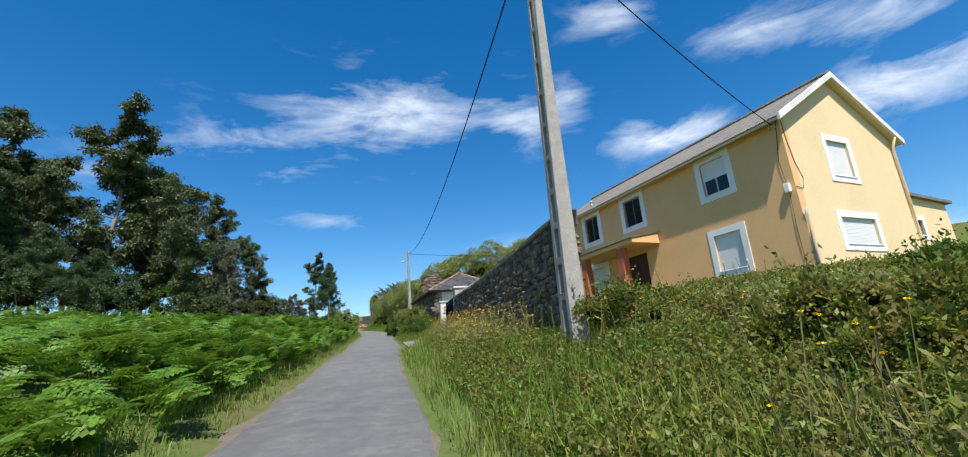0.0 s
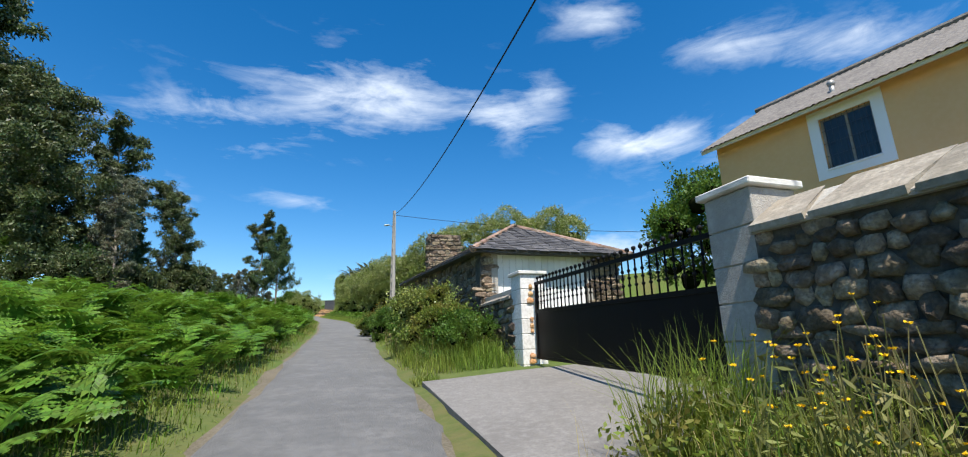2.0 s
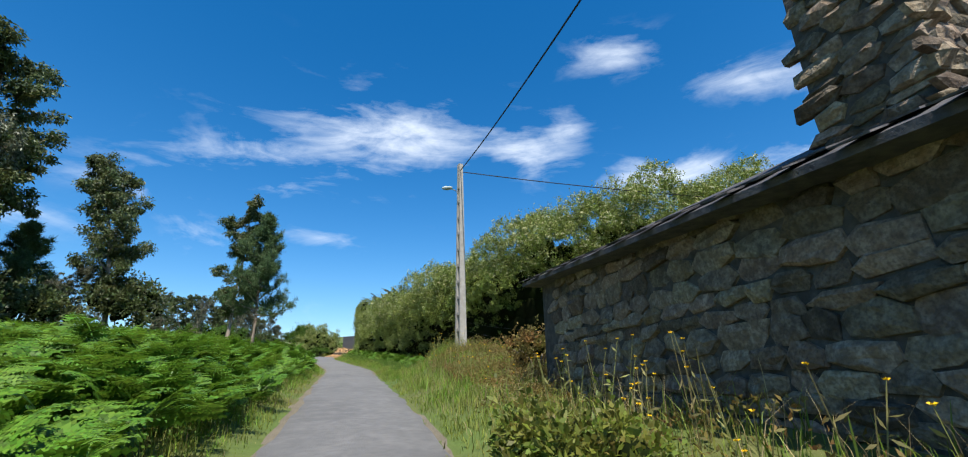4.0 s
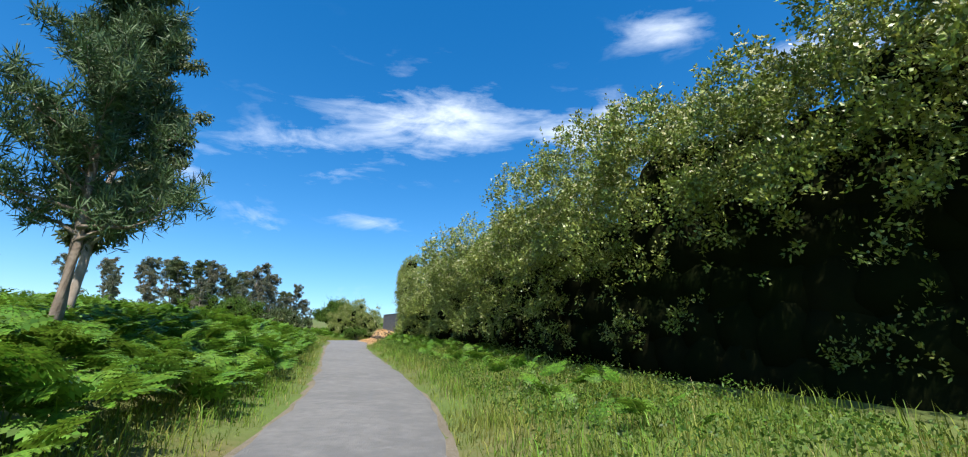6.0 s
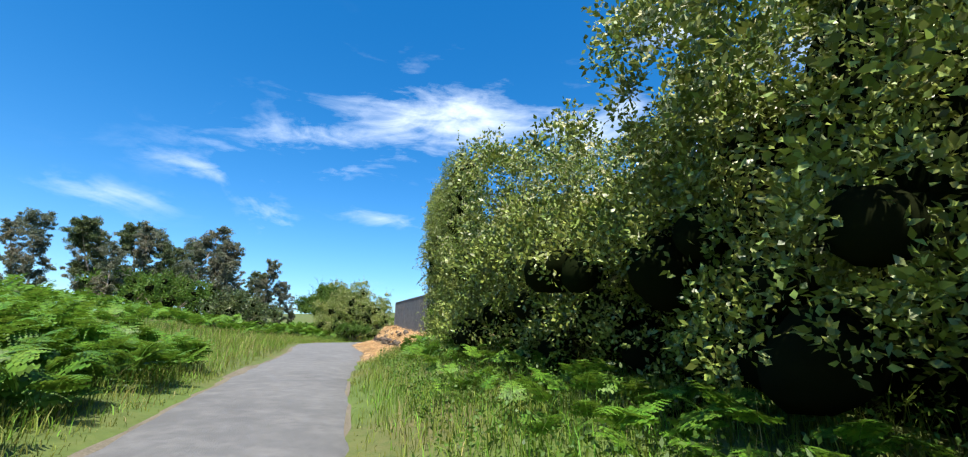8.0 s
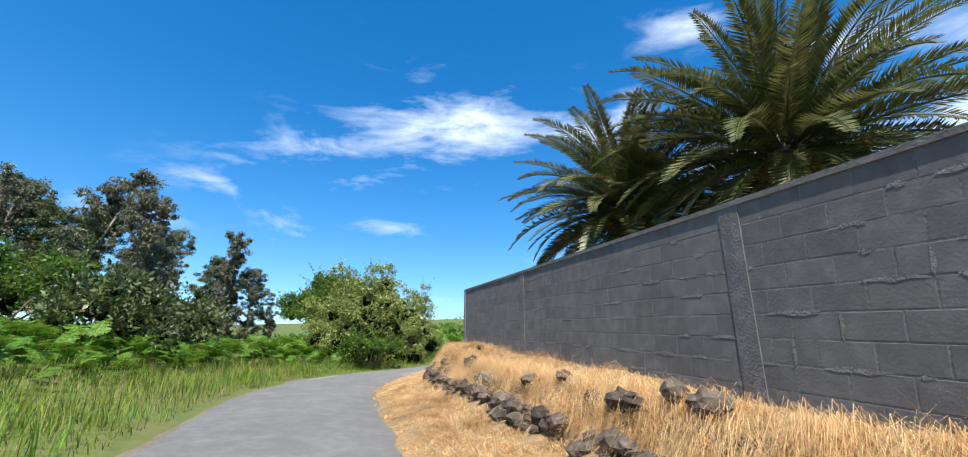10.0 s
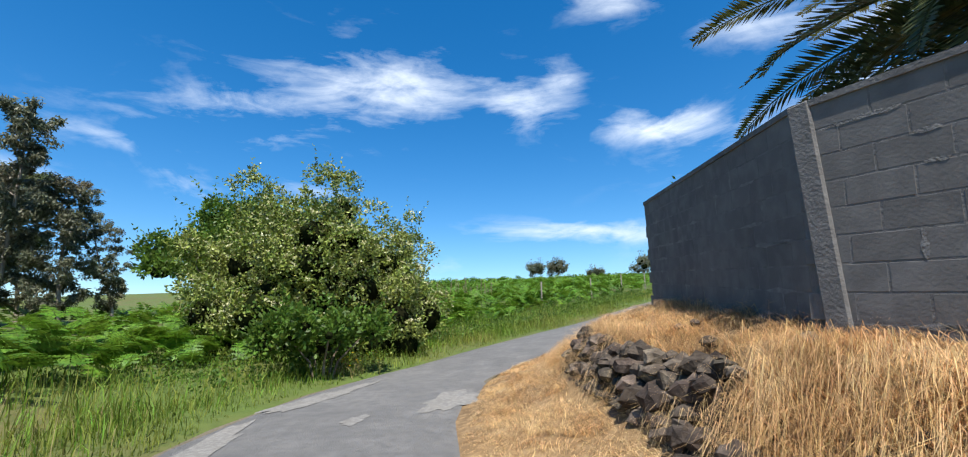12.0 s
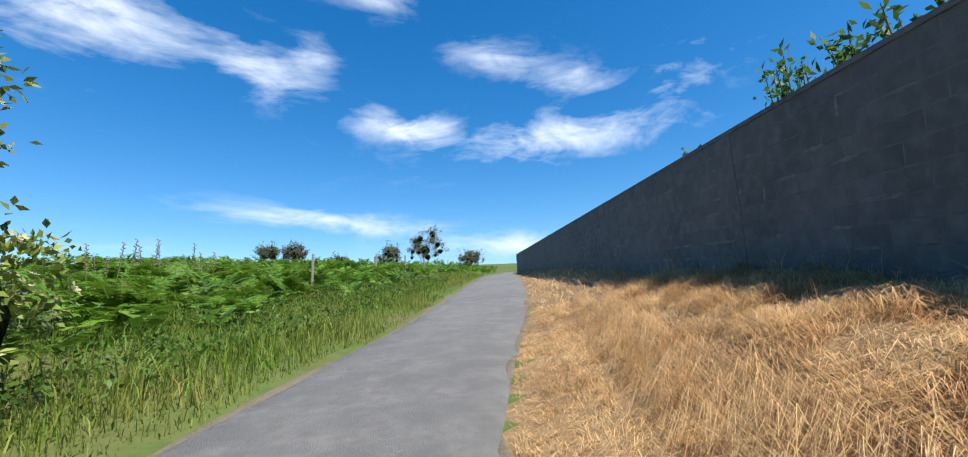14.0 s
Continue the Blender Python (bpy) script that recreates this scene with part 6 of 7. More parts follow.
# undergrowth below the wood
for i, (x, y, r, h) in enumerate(((-27.5, 46, 2.6, 3.2), (-31, 48.5, 3, 4.2), (-35, 44, 3, 4.6), (-29, 53, 2.6, 3.0), (-33, 55, 3, 3.8), (-40, 41, 3.2, 5), (-46, 44, 3.4, 5.5), (-38, 50, 3, 4.5), (-44, 52, 3.2, 4.8), (-31.5, 59.5, 2.4, 2.8), (-36, 62, 2.8, 3), (-52, 48, 3.4, 5))):
    shrub("undergrowth", (x, y), gz(x, y) - 0.3, gz(x, y) + h, r, r, 7000, 0.2, (M["leaf_gum"], M["leaf_round"], M["needle"])[i % 3], 180 + i, "dark dense undergrowth between the eucalyptus trunks", 0, 22)
for i, (x, y, r, h) in enumerate(((-36, 108, 3, 2.6), (-42, 108.5, 3, 3), (-40.5, 114.5, 2.6, 2.2), (-47, 110, 3, 3.5), (-38.5, 111.5, 2.4, 2.0), (-44, 112.5, 3, 3.2), (-42.5, 117.5, 2.5, 2.4), (-50, 113, 3, 3.5))):
    shrub("undergrowth", (x - 3, y), gz(x - 3, y) - 0.3, gz(x - 3, y) + h, r, r, 3600, 0.2, (M["leaf_gum"], M["leaf_round"])[i % 2], 80 + i, "dark undergrowth shrub at the wood's edge", 0, 20)
# trees on the far hill
for i, (x, y, r, h) in enumerate(((29, 228, 5.6, 10.2), (20.4, 232, 3.6, 6.2), (40.5, 222, 3.8, 5.0), (-9.4, 241, 3.2, 4.6), (-2.7, 240, 3.0, 5.6), (8, 238, 2.5, 2.2))):
    shrub("far_tree", (x, y), gz(x, y) + 0.3, gz(x, y) + h, r, r, 2600, 0.42, M["leaf_gum_grey"], 90 + i, "small bushy tree on the far hillside", 0, 22, category="tree")


# date palms
def frond_mesh(rng, length):
    n = 84
    pts, dirs = [np.zeros(3)], []
    e = 0.0
    bend = rng.uniform(0.65, 1.1)
    for k in range(n):
        e = -bend * (k / n) ** 1.7
        d = np.array([math.cos(e), 0, math.sin(e)])
        dirs.append(d)
        pts.append(pts[-1] + d * length / n)
    pts, dirs = np.array(pts[:-1]), np.array(dirs)
    up = np.stack([-dirs[:, 2], np.zeros(n), dirs[:, 0]], 1)
    ac = np.array([0, 1.0, 0])
    f = np.arange(n) / n
    ln = length * 0.11 * np.sin(np.clip(f * 2.6 + 0.45, 0, 3.0)) + 0.08
    parts = []
    for s in (-1, 1):
        for j in range(1):
            way = unit(ac * s + dirs * (0.75 + 0.1 * j) + up * rng.uniform(0.15, 0.55, n)[:, None] - np.array([0, 0, 0.12]))
            q = pts + dirs * (j * 0.5 * length / n)
            ok = f > 0.1
            parts.append(kites(q[ok], way[ok], (ln * rng.uniform(0.85, 1.1, n))[ok], 0.05, rng, 0.1, np.cross(way, dirs)[ok]))
    w = (0.035 * (1 - f) + 0.008)[:, None]
    for a, b in ((-1, 1),):
        v = np.stack([pts[:-1] - ac * w[:-1], pts[:-1] + ac * w[:-1], pts[1:] + ac * w[1:], pts[1:] - ac * w[1:]], 1).reshape(-1, 3)
        parts.append((v, np.arange(len(v)).reshape(-1, 4)))
        v = np.stack([pts[:-1] - up[:-1] * w[:-1], pts[:-1] + up[:-1] * w[:-1], pts[1:] + up[1:] * w[1:], pts[1:] - up[1:] * w[1:]], 1).reshape(-1, 3)
        parts.append((v, np.arange(len(v)).reshape(-1, 4)))
    return join(parts)


FRONDS = []


def palm(x, y, z0, crown, size, seed, label):
    rng = np.random.default_rng(seed)
    ob = empty("date_palm", Matrix.Translation((x, y, z0)), label, "palm", "date palms")
    h = crown - z0
    bm = bmesh.new()
    chain(bm, [(0, 0, -0.3), (0, 0, h * 0.5), (0, 0, h - 0.5), (0, 0, h + 0.1)], [0.45 * size, 0.42 * size, 0.62 * size, 0.3 * size], 14)
    for r in range(int(h / 0.16)):
        z = r * 0.16
        rad = (0.45 if z < h * 0.5 else 0.45 + 0.2 * (z - h * 0.5) / (h * 0.5)) * size
        for k in range(12):
            a = 6.2832 * (k + 0.5 * (r % 2)) / 12
            box(bm, (-0.05, -0.075, -0.02), (0.09, 0.075, 0.1), pose(rad * math.cos(a), rad * math.sin(a), z, 0, -25, math.degrees(a)))
    part("trunk", bm, M["bark"], ob, "thick trunk with cut leaf bases")
    if not FRONDS:
        for k in range(6):
            v, f = frond_mesh(rng, 4.1)
            o = soup("frond", v, f, M["palm_leaf"])
            FRONDS.append(o.data)
            bpy.data.objects.remove(o)
    n = 125
    for i in range(n):
        f = i / n
        el = 82 - 118 * f**0.85 + rng.normal(0, 6)
        az = i * 137.5 + rng.normal(0, 6)
        o = new("frond", FRONDS[i % 6])
        o.parent = ob
        s = size * rng.uniform(0.85, 1.08) * (0.8 if f < 0.08 else 1)
        o.matrix_local = Matrix.Translation((0, 0, h)) @ pose(0, 0, 0, 0, 0, az) @ pose(0.25 * size, 0, 0.1 - 0.5 * f, 0, -el, 0) @ pose(0, 0, 0, rng.normal(0, 12)) @ Matrix.Scale(s, 4)
    return ob


palm(-18.3, 105.9, 9.6, 14.8, 1.2, 101, "large date palm with arching fronds behind the block wall")
palm(-21.9, 109.7, 9.9, 14.7, 1.1, 102, "date palm with a thick leaf-scarred trunk behind the block wall")


# brambles and weeds on the bank below the house
def weeds(name, spec, mat, seed, label):
    rng = np.random.default_rng(seed)
    parts = []
    for n, sd, y0, y1, d0, d1, h, size in spec:
        x, y = roadside(n, sd, y0, y1, d0, d1, rng)
        ok = not_in(x, y, BUILT)
        x, y = x[ok], y[ok]
        p = patch(None, x, y, 0.9, seed) * 0.6 + patch(None, x, y, 0.35, seed + 3) * 0.4
        z = ground_z(x, y) + h * (0.15 + 0.85 * p) * rng.uniform(0.35, 1.0, len(x)) ** 0.6
        way = unit(random_dirs(len(x), rng) + np.array([0, 0, 0.35]))
        parts.append(kites(np.stack([x, y, z], 1), way, size * rng.uniform(0.6, 1.4, len(x)), size * 0.55, rng))
    v, f = join(parts)
    return tagged(soup(name, v, f, mat), label, "weeds", kind="stuff")


weeds("bank_weeds", [(110000, 1, -4, 10.5, 0.5, 6.5, 0.5, 0.056), (40000, 1, -6, 12, 5.5, 15, 0.45, 0.085), (14000, 1, 7, 20.3, 0.8, 3.2, 0.8, 0.06), (6000, 1, 10, 19, 12, 22, 0.5, 0.12)], M["bramble"], 111, "tangled green brambles and weeds on the bank")
weeds("rusty_weeds", [(60000, 1, 42, 52.5, 1.3, 9.0, 0.6, 0.045), (5000, 1, -4, 9, 3.0, 9, 0.7, 0.07), (3500, 1, 27, 44, 0.6, 2.2, 0.45, 0.06)], M["weed_rust"], 112, "rusty and olive dock weeds in the verge")
weeds("verge_weeds", [(16000, -1, 112, 135, 0.8, 5, 0.45, 0.08), (14000, -1, 0, 88, 0.5, 1.8, 0.45, 0.055), (26000, 1, 58, 91.5, 0.7, 4.6, 0.55, 0.055), (9000, 1, 26.5, 32, 0.5, 2.6, 0.6, 0.055), (1800, 1, 90.2, 93.8, 2.0, 6, 0.4, 0.04)], M["leaf_round"], 113, "low leafy green weeds along the verge")


# yellow flowering weeds
def flower_weeds(name, places, seed, label, height=(0.5, 1.1)):
    rng = np.random.default_rng(seed)
    stem, leaf, head = [], [], []
    x, y = places
    z = ground_z(x, y)
    n = len(x)
    for k in range(3):
        az = rng.uniform(0, 6.28, n)
        h = rng.uniform(*height, n)
        tip = np.stack([x + np.cos(az) * h * 0.22, y + np.sin(az) * h * 0.22, z + h], 1)
        root = np.stack([x, y, z - 0.03], 1)
        ac = np.stack([-np.sin(az), np.cos(az), 0 * az], 1) * 0.006
        for turn in (ac, np.stack([np.cos(az), np.sin(az), 0 * az], 1) * 0.006):
            v = np.stack([root - turn, root + turn, tip + turn * 0.5, tip - turn * 0.5], 1).reshape(-1, 3)
            stem.append((v, np.arange(len(v)).reshape(-1, 4)))
        for j in range(5):
            q = root + (tip - root) * rng.uniform(0.2, 0.9, (n, 1))
            leaf.append(kites(q, unit(random_dirs(n, rng) + [0, 0, 0.2]), rng.uniform(0.06, 0.16, n), 0.022, rng))
        on = rng.uniform(0, 1, n) < 0.7
        for j in range(7):
            a = 6.2832 * j / 7
            way = unit(np.array([math.cos(a), math.sin(a), 0.25]) + rng.normal(0, 0.15, (n, 3)))
            head.append(kites(tip[on], way[on], 0.022, 0.016, rng))
    v, f = join(stem + leaf)
    ob = tagged(soup(name, v, f, M["stem"]), label, "wild flowers", kind="stuff")
    v, f = join(head)
    tagged(soup("flower_head", v, f, M["flower"], ob), "yellow flower heads", kind="stuff")
    return ob


r7 = np.random.default_rng(121)
fx = [roadside(n, 1, y0, y1, d0, d1, r7) for n, y0, y1, d0, d1 in ((300, 8.5, 20, 1.1, 2.9), (24, 1, 8, 1.5, 5), (40, 28, 45, 0.8, 2.0), (30, 46, 55, 1, 3))]
flower_weeds("yellow_flowers", (np.concatenate([q[0] for q in fx]), np.concatenate([q[1] for q in fx])), 122, "thin-stemmed weeds with small yellow flowers")
flower_weeds("yellow_flowers", (r7.normal(-32.5, 0.3, 14), r7.normal(116.0, 0.25, 14)), 123, "clump of bright yellow flowers in the verge", (0.25, 0.45))

# ---- pieces of walls and roofs, small things ----
RP = random.Random(7)


def stone_mesh(name, seed, mat, n=7, deep=0.12):
    """A rough broken stone face, about 1 by 1 in x and z, standing out along +y, with a tilted, split front."""
    r = random.Random(seed)
    bm = bmesh.new()
    n = r.choice((5, 6, 7))
    ring = []
    for k in range(n):
        a = 6.2832 * (k + r.uniform(-0.3, 0.3)) / n
        c, s = math.cos(a), math.sin(a)
        q = max(abs(c), abs(s)) ** 0.8
        ring.append((0.52 * c / q * r.uniform(0.85, 1.1), 0.52 * s / q * r.uniform(0.85, 1.1)))
    tx, tz = r.uniform(-0.6, 0.6), r.uniform(-0.9, 0.5)
    back = [bm.verts.new((x, -0.08, z)) for x, z in ring]
    edge = [bm.verts.new((x * 0.97, deep * (0.55 + tx * x + tz * z + r.uniform(-0.15, 0.15)), z * 0.97)) for x, z in ring]
    top = [bm.verts.new((x * 0.55 + r.uniform(-0.08, 0.08), deep * (0.9 + tx * x + tz * z + r.uniform(-0.25, 0.25)), z * 0.55 + r.uniform(-0.08, 0.08))) for x, z in ring]
    mid = bm.verts.new((r.uniform(-0.1, 0.1), deep * r.uniform(0.7, 1.2), r.uniform(-0.1, 0.1)))
    for k in range(n):
        j = (k + 1) % n
        bm.faces.new((back[k], back[j], edge[j], edge[k]))
        bm.faces.new((edge[k], edge[j], top[j], top[k]))
        bm.faces.new((top[k], top[j], mid))
    bmesh.ops.recalc_face_normals(bm, faces=bm.faces)
    bmesh.ops.triangulate(bm, faces=bm.faces)
    me = bpy.data.meshes.new(name)
    bm.to_mesh(me)
    bm.free()
    me.materials.append(mat)
    return me


STONES = [stone_mesh("stone", 200 + k, M["stone"]) for k in range(20)]


def lay_stones(parent, m, x0, x1, z0, ztop, limit, sizes=((0.12, 0.24), (0.18, 0.46)), proud=0.5, rest=0):
    """Courses of rough stones on a face: along x from x0 to x1, up to ztop(x); the face looks to +y of m."""
    z, count, extra = z0, 0, []
    while count < limit + rest:
        h = RP.uniform(*sizes[0])
        x = x0 - RP.uniform(0, 0.2)
        any_ = False
        while x < x1 and count < limit + rest:
            w = RP.uniform(*sizes[1])
            cx, cz = x + w / 2, z + h / 2 + RP.uniform(-0.03, 0.03)
            if x0 <= cx <= x1 and cz + h * 0.3 < ztop(cx):
                turn = RP.choice((0, math.pi)) + RP.uniform(-0.1, 0.1)
                at = m @ Matrix.Translation((cx, RP.uniform(-0.015, 0.02), cz)) @ Matrix.Rotation(turn, 4, "Y") @ Matrix.Rotation(RP.uniform(-0.15, 0.15), 4, "X") @ Matrix.Diagonal((w * 1.12, proud * RP.uniform(0.5, 1.4), h * 1.15, 1))
                me_ = RP.choice(STONES)
                if count % (1 + rest // max(limit, 1)) == 0 or not rest:
                    o = new("stone", me_)
                    o.parent = parent
                    o.matrix_local = at
                else:
                    extra.append((me_, at))
                count += 1
                any_ = True
            elif cz < ztop(cx):
                any_ = True
            x += w + 0.02
        z += h + 0.012
        if not any_ or z > 12:
            break
    if extra:
        vs, fs, k = [], [], 0
        for me_, at in extra:
            q = np.array([v.co[:] for v in me_.vertices])
            a = np.array(at)
            vs.append(q @ a[:3, :3].T + a[:3, 3])
            fs.append(np.array([p.vertices[:] for p in me_.polygons]) + k)
            k += len(q)
        tagged(soup("rubble", np.concatenate(vs), np.concatenate(fs), M["stone_rest"], parent), kind="stuff")
    return count


FACE = Matrix.Translation((0, 0.03, 0))
lay_stones(wall_stone, FACE, 0.05, WL, 1.35, lambda x: wall_top(x), 300, ((0.06, 0.17), (0.09, 0.33)), 0.42, 1500)
lay_stones(wall_stone, Matrix.Rotation(math.pi / 2, 4, "Z"), -0.5, 0.02, 1.0, lambda x: 3.45, 40, ((0.1, 0.2), (0.14, 0.3)), 0.4)
# coping slabs, sloping to the road, with pale joints
x = -0.05
bm = bmesh.new()
xs = []
while x < WL:
    w = RP.uniform(0.35, 0.85)
    xs.append((x, min(x + w, WL)))
    x += w
core = bmesh.new()
prev = None
for a, b in xs:
    for q in (a, b):
        t = wall_top(q)
        ring = [core.verts.new(p) for p in ((q, 0.09, t - 0.01), (q, 0.09, t + 0.03), (q, -0.3, t + 0.3), (q, -0.56, t + 0.3), (q, -0.56, t - 0.01))]
        if prev:
            for k in range(5):
                core.faces.new((prev[k], ring[k], ring[(k + 1) % 5], prev[(k + 1) % 5]))
        prev = ring
bm.free()
bmesh.ops.remove_doubles(core, verts=core.verts, dist=0.001)
bmesh.ops.recalc_face_normals(core, faces=core.faces)
part("coping_bed", core, M["slab_joint"], wall_stone, "pale mortar bed of the coping")
for a, b in xs:
    bm = bmesh.new()
    sk = RP.uniform(-0.12, 0.12)
    t0, t1 = wall_top(a), wall_top(b)
    g = 0.018
    pts = [(a + g, 0.11, t0 + 0.0), (b - g, 0.11, t1 + 0.0), (b - g + sk, -0.31, t1 + 0.315), (a + g + sk, -0.31, t0 + 0.315)]
    up = [(p[0], p[1] + (0.008 if k < 2 else 0), p[2] + (0.055 if k < 2 else 0.02)) for k, p in enumerate(pts)]
    lo_ = [bm.verts.new(p) for p in pts]
    hi_ = [bm.verts.new((p[0] + RP.uniform(-0.015, 0.015), p[1], p[2] + RP.uniform(-0.008, 0.012))) for p in up]
    for k in range(4):
        bm.faces.new((lo_[k], lo_[(k + 1) % 4], hi_[(k + 1) % 4], hi_[k]))
    bm.faces.new(hi_)
    bm.faces.new(lo_[::-1])
    bmesh.ops.recalc_face_normals(bm, faces=bm.faces)
    part("coping_slab", bm, M["slab"], wall_stone)

# low wall by the pillar
lay_stones(low_wall, Matrix.Translation((0, -0.045, 0)), 0.0, 2.42, 2.1, lambda x: 3.6, 60)
for k in range(4):
    bm = bmesh.new()
    a, b = 0.6 * k, 0.6 * (k + 1) - 0.02
    sk = RP.uniform(-0.08, 0.08)
    lo_ = [bm.verts.new(p) for p in ((a, 0.06, 3.6), (b, 0.06, 3.6), (b + sk, -0.4, 3.86), (a + sk, -0.4, 3.86))]
    hi_ = [bm.verts.new((v.co.x, v.co.y, v.co.z + 0.06)) for v in lo_]
    for i in range(4):
        bm.faces.new((lo_[i], lo_[(i + 1) % 4], hi_[(i + 1) % 4], hi_[i]))
    bm.faces.new(hi_)
    bm.faces.new(lo_[::-1])
    bmesh.ops.recalc_face_normals(bm, faces=bm.faces)
    part("coping_slab", bm, M["slab"], low_wall)
bm = bmesh.new()
box(bm, (0, -0.5, 3.55), (2.42, -0.08, 3.84))
part("coping_bed", bm, M["slab_joint"], low_wall)

# stones of the outbuilding: the front beside the boards, the side wall, the chimney
FACE_F = H0 @ Matrix.Rotation(math.pi, 4, "Z") @ Matrix.Translation((0, -0.0, 0))
lay_stones(hut, FACE_F, -0.33, 0.05, 3.0, lambda x: 5.2, 60, ((0.09, 0.16), (0.25, 0.4)), 0.45)
lay_stones(hut, FACE_F, -4.35, -3.4, 3.0, lambda x: 5.2, 90, ((0.09, 0.17), (0.22, 0.5)), 0.45)
FACE_S = H0 @ frame_at((0.06, 0, 0), (0, 1))
lay_stones(hut, FACE_S, 0.0, 15.5, 3.0, lambda x: 5.15 + 0.07 * x, 800, ((0.14, 0.24), (0.26, 0.6)), 0.42)
lay_stones(hut, H0 @ Matrix.Translation((0, 9.0, 0)) @ Matrix.Rotation(math.pi, 4, "Z"), -1.75, -0.25, 5.9, lambda x: 7.78, 80, ((0.1, 0.18), (0.2, 0.42)), 0.4)
lay_stones(hut, H0 @ frame_at((0.25, 9.0, 0), (0, 1)), 0.0, 0.9, 5.6, lambda x: 7.78, 40, ((0.1, 0.18), (0.2, 0.42)), 0.4)
# slates on the front hip and the road side, ridge tiles on the hips
E0, E1, AP, A2, E3 = (Vector(p) for p in (EAVE[0], EAVE[1], APEX[0], APEX[1], EAVE[3]))
bm = bmesh.new()
box(bm, (-0.16, -0.19, 0), (0.16, 0.19, 0.014))
me = bpy.data.meshes.new("slate")
bm.to_mesh(me)
bm.free()
me.materials.append(M["slate"])


def slates(a, b, c, d, rows, gap):
    """Rows of slates on the quad a, b (eave) to d, c (top)."""
    up = ((c + d) / 2 - (a + b) / 2)
    ex = (b - a).normalized()
    nz = ex.cross(up).normalized()
    if nz.z < 0:
        nz = -nz
    ey = nz.cross(ex)
    for r in range(rows):
        f = r / rows
        p, q = a.lerp(d, f), b.lerp(c, f)
        n = max(1, int((q - p).length / gap))
        for i in range(n):
            o = new("slate", me)
            o.parent = hut
            at = p.lerp(q, (i + 0.5 + (0.25 if r % 2 else -0.2)) / n) + nz * (0.02 + RP.uniform(0, 0.012)) + ey * 0.1
            m = Matrix.Identity(4)
            m.col[0][:3], m.col[1][:3], m.col[2][:3], m.col[3][:3] = ex, ey, nz, at
            o.matrix_local = H0 @ m @ Matrix.Rotation(RP.uniform(-0.05, 0.05), 4, "Z") @ Matrix.Rotation(radians(-3.5), 4, "X") @ Matrix.Diagonal((RP.uniform(0.85, 1.1), RP.uniform(0.85, 1.15), 1, 1))


slates(E0, E1, AP, AP, 16, 0.31)
slates(E3, E0, AP, A2, 12, 0.6)
for a, b in ((E0, AP), (E1, AP)):
    n = 13
    for i in range(n):
        bm = bmesh.new()
        p, q = a.lerp(b, i / n), a.lerp(b, (i + 1.15) / n)
        tube(bm, H0 @ p + Vector((0, 0, 0.0)), H0 @ q + Vector((0, 0, 0.02)), 0.1, 0.085, 8)
        part("ridge_tile", bm, M["ridge_tile"], hut)
# white pillar patches of bare stone
WARM = [stone_mesh("patch_stone", 260 + k, M["stone_warm"]) for k in range(4)]
pillar_left = [o for o in bpy.data.objects if o.name.startswith("gate_pillar") and not o.parent][-1]
for u, z, w, h in ((0.12, 2.06, 0.1, 0.1), (0.11, 1.92, 0.15, 0.13), (0.12, 2.2, 0.08, 0.12), (0.12, 1.52, 0.09, 0.1), (0.12, 1.4, 0.09, 0.12), (0.12, 1.29, 0.07, 0.1), (0.11, 0.8, 0.13, 0.1), (0.11, 0.69, 0.15, 0.12)):
    o = new("bare_stone", RP.choice(WARM))
    o.parent = pillar_left
    o.matrix_local = Matrix.Translation((-0.012, -u - 0.1, z)) @ Matrix.Rotation(math.pi / 2, 4, "Z") @ Matrix.Diagonal((w, 0.22, h, 1))

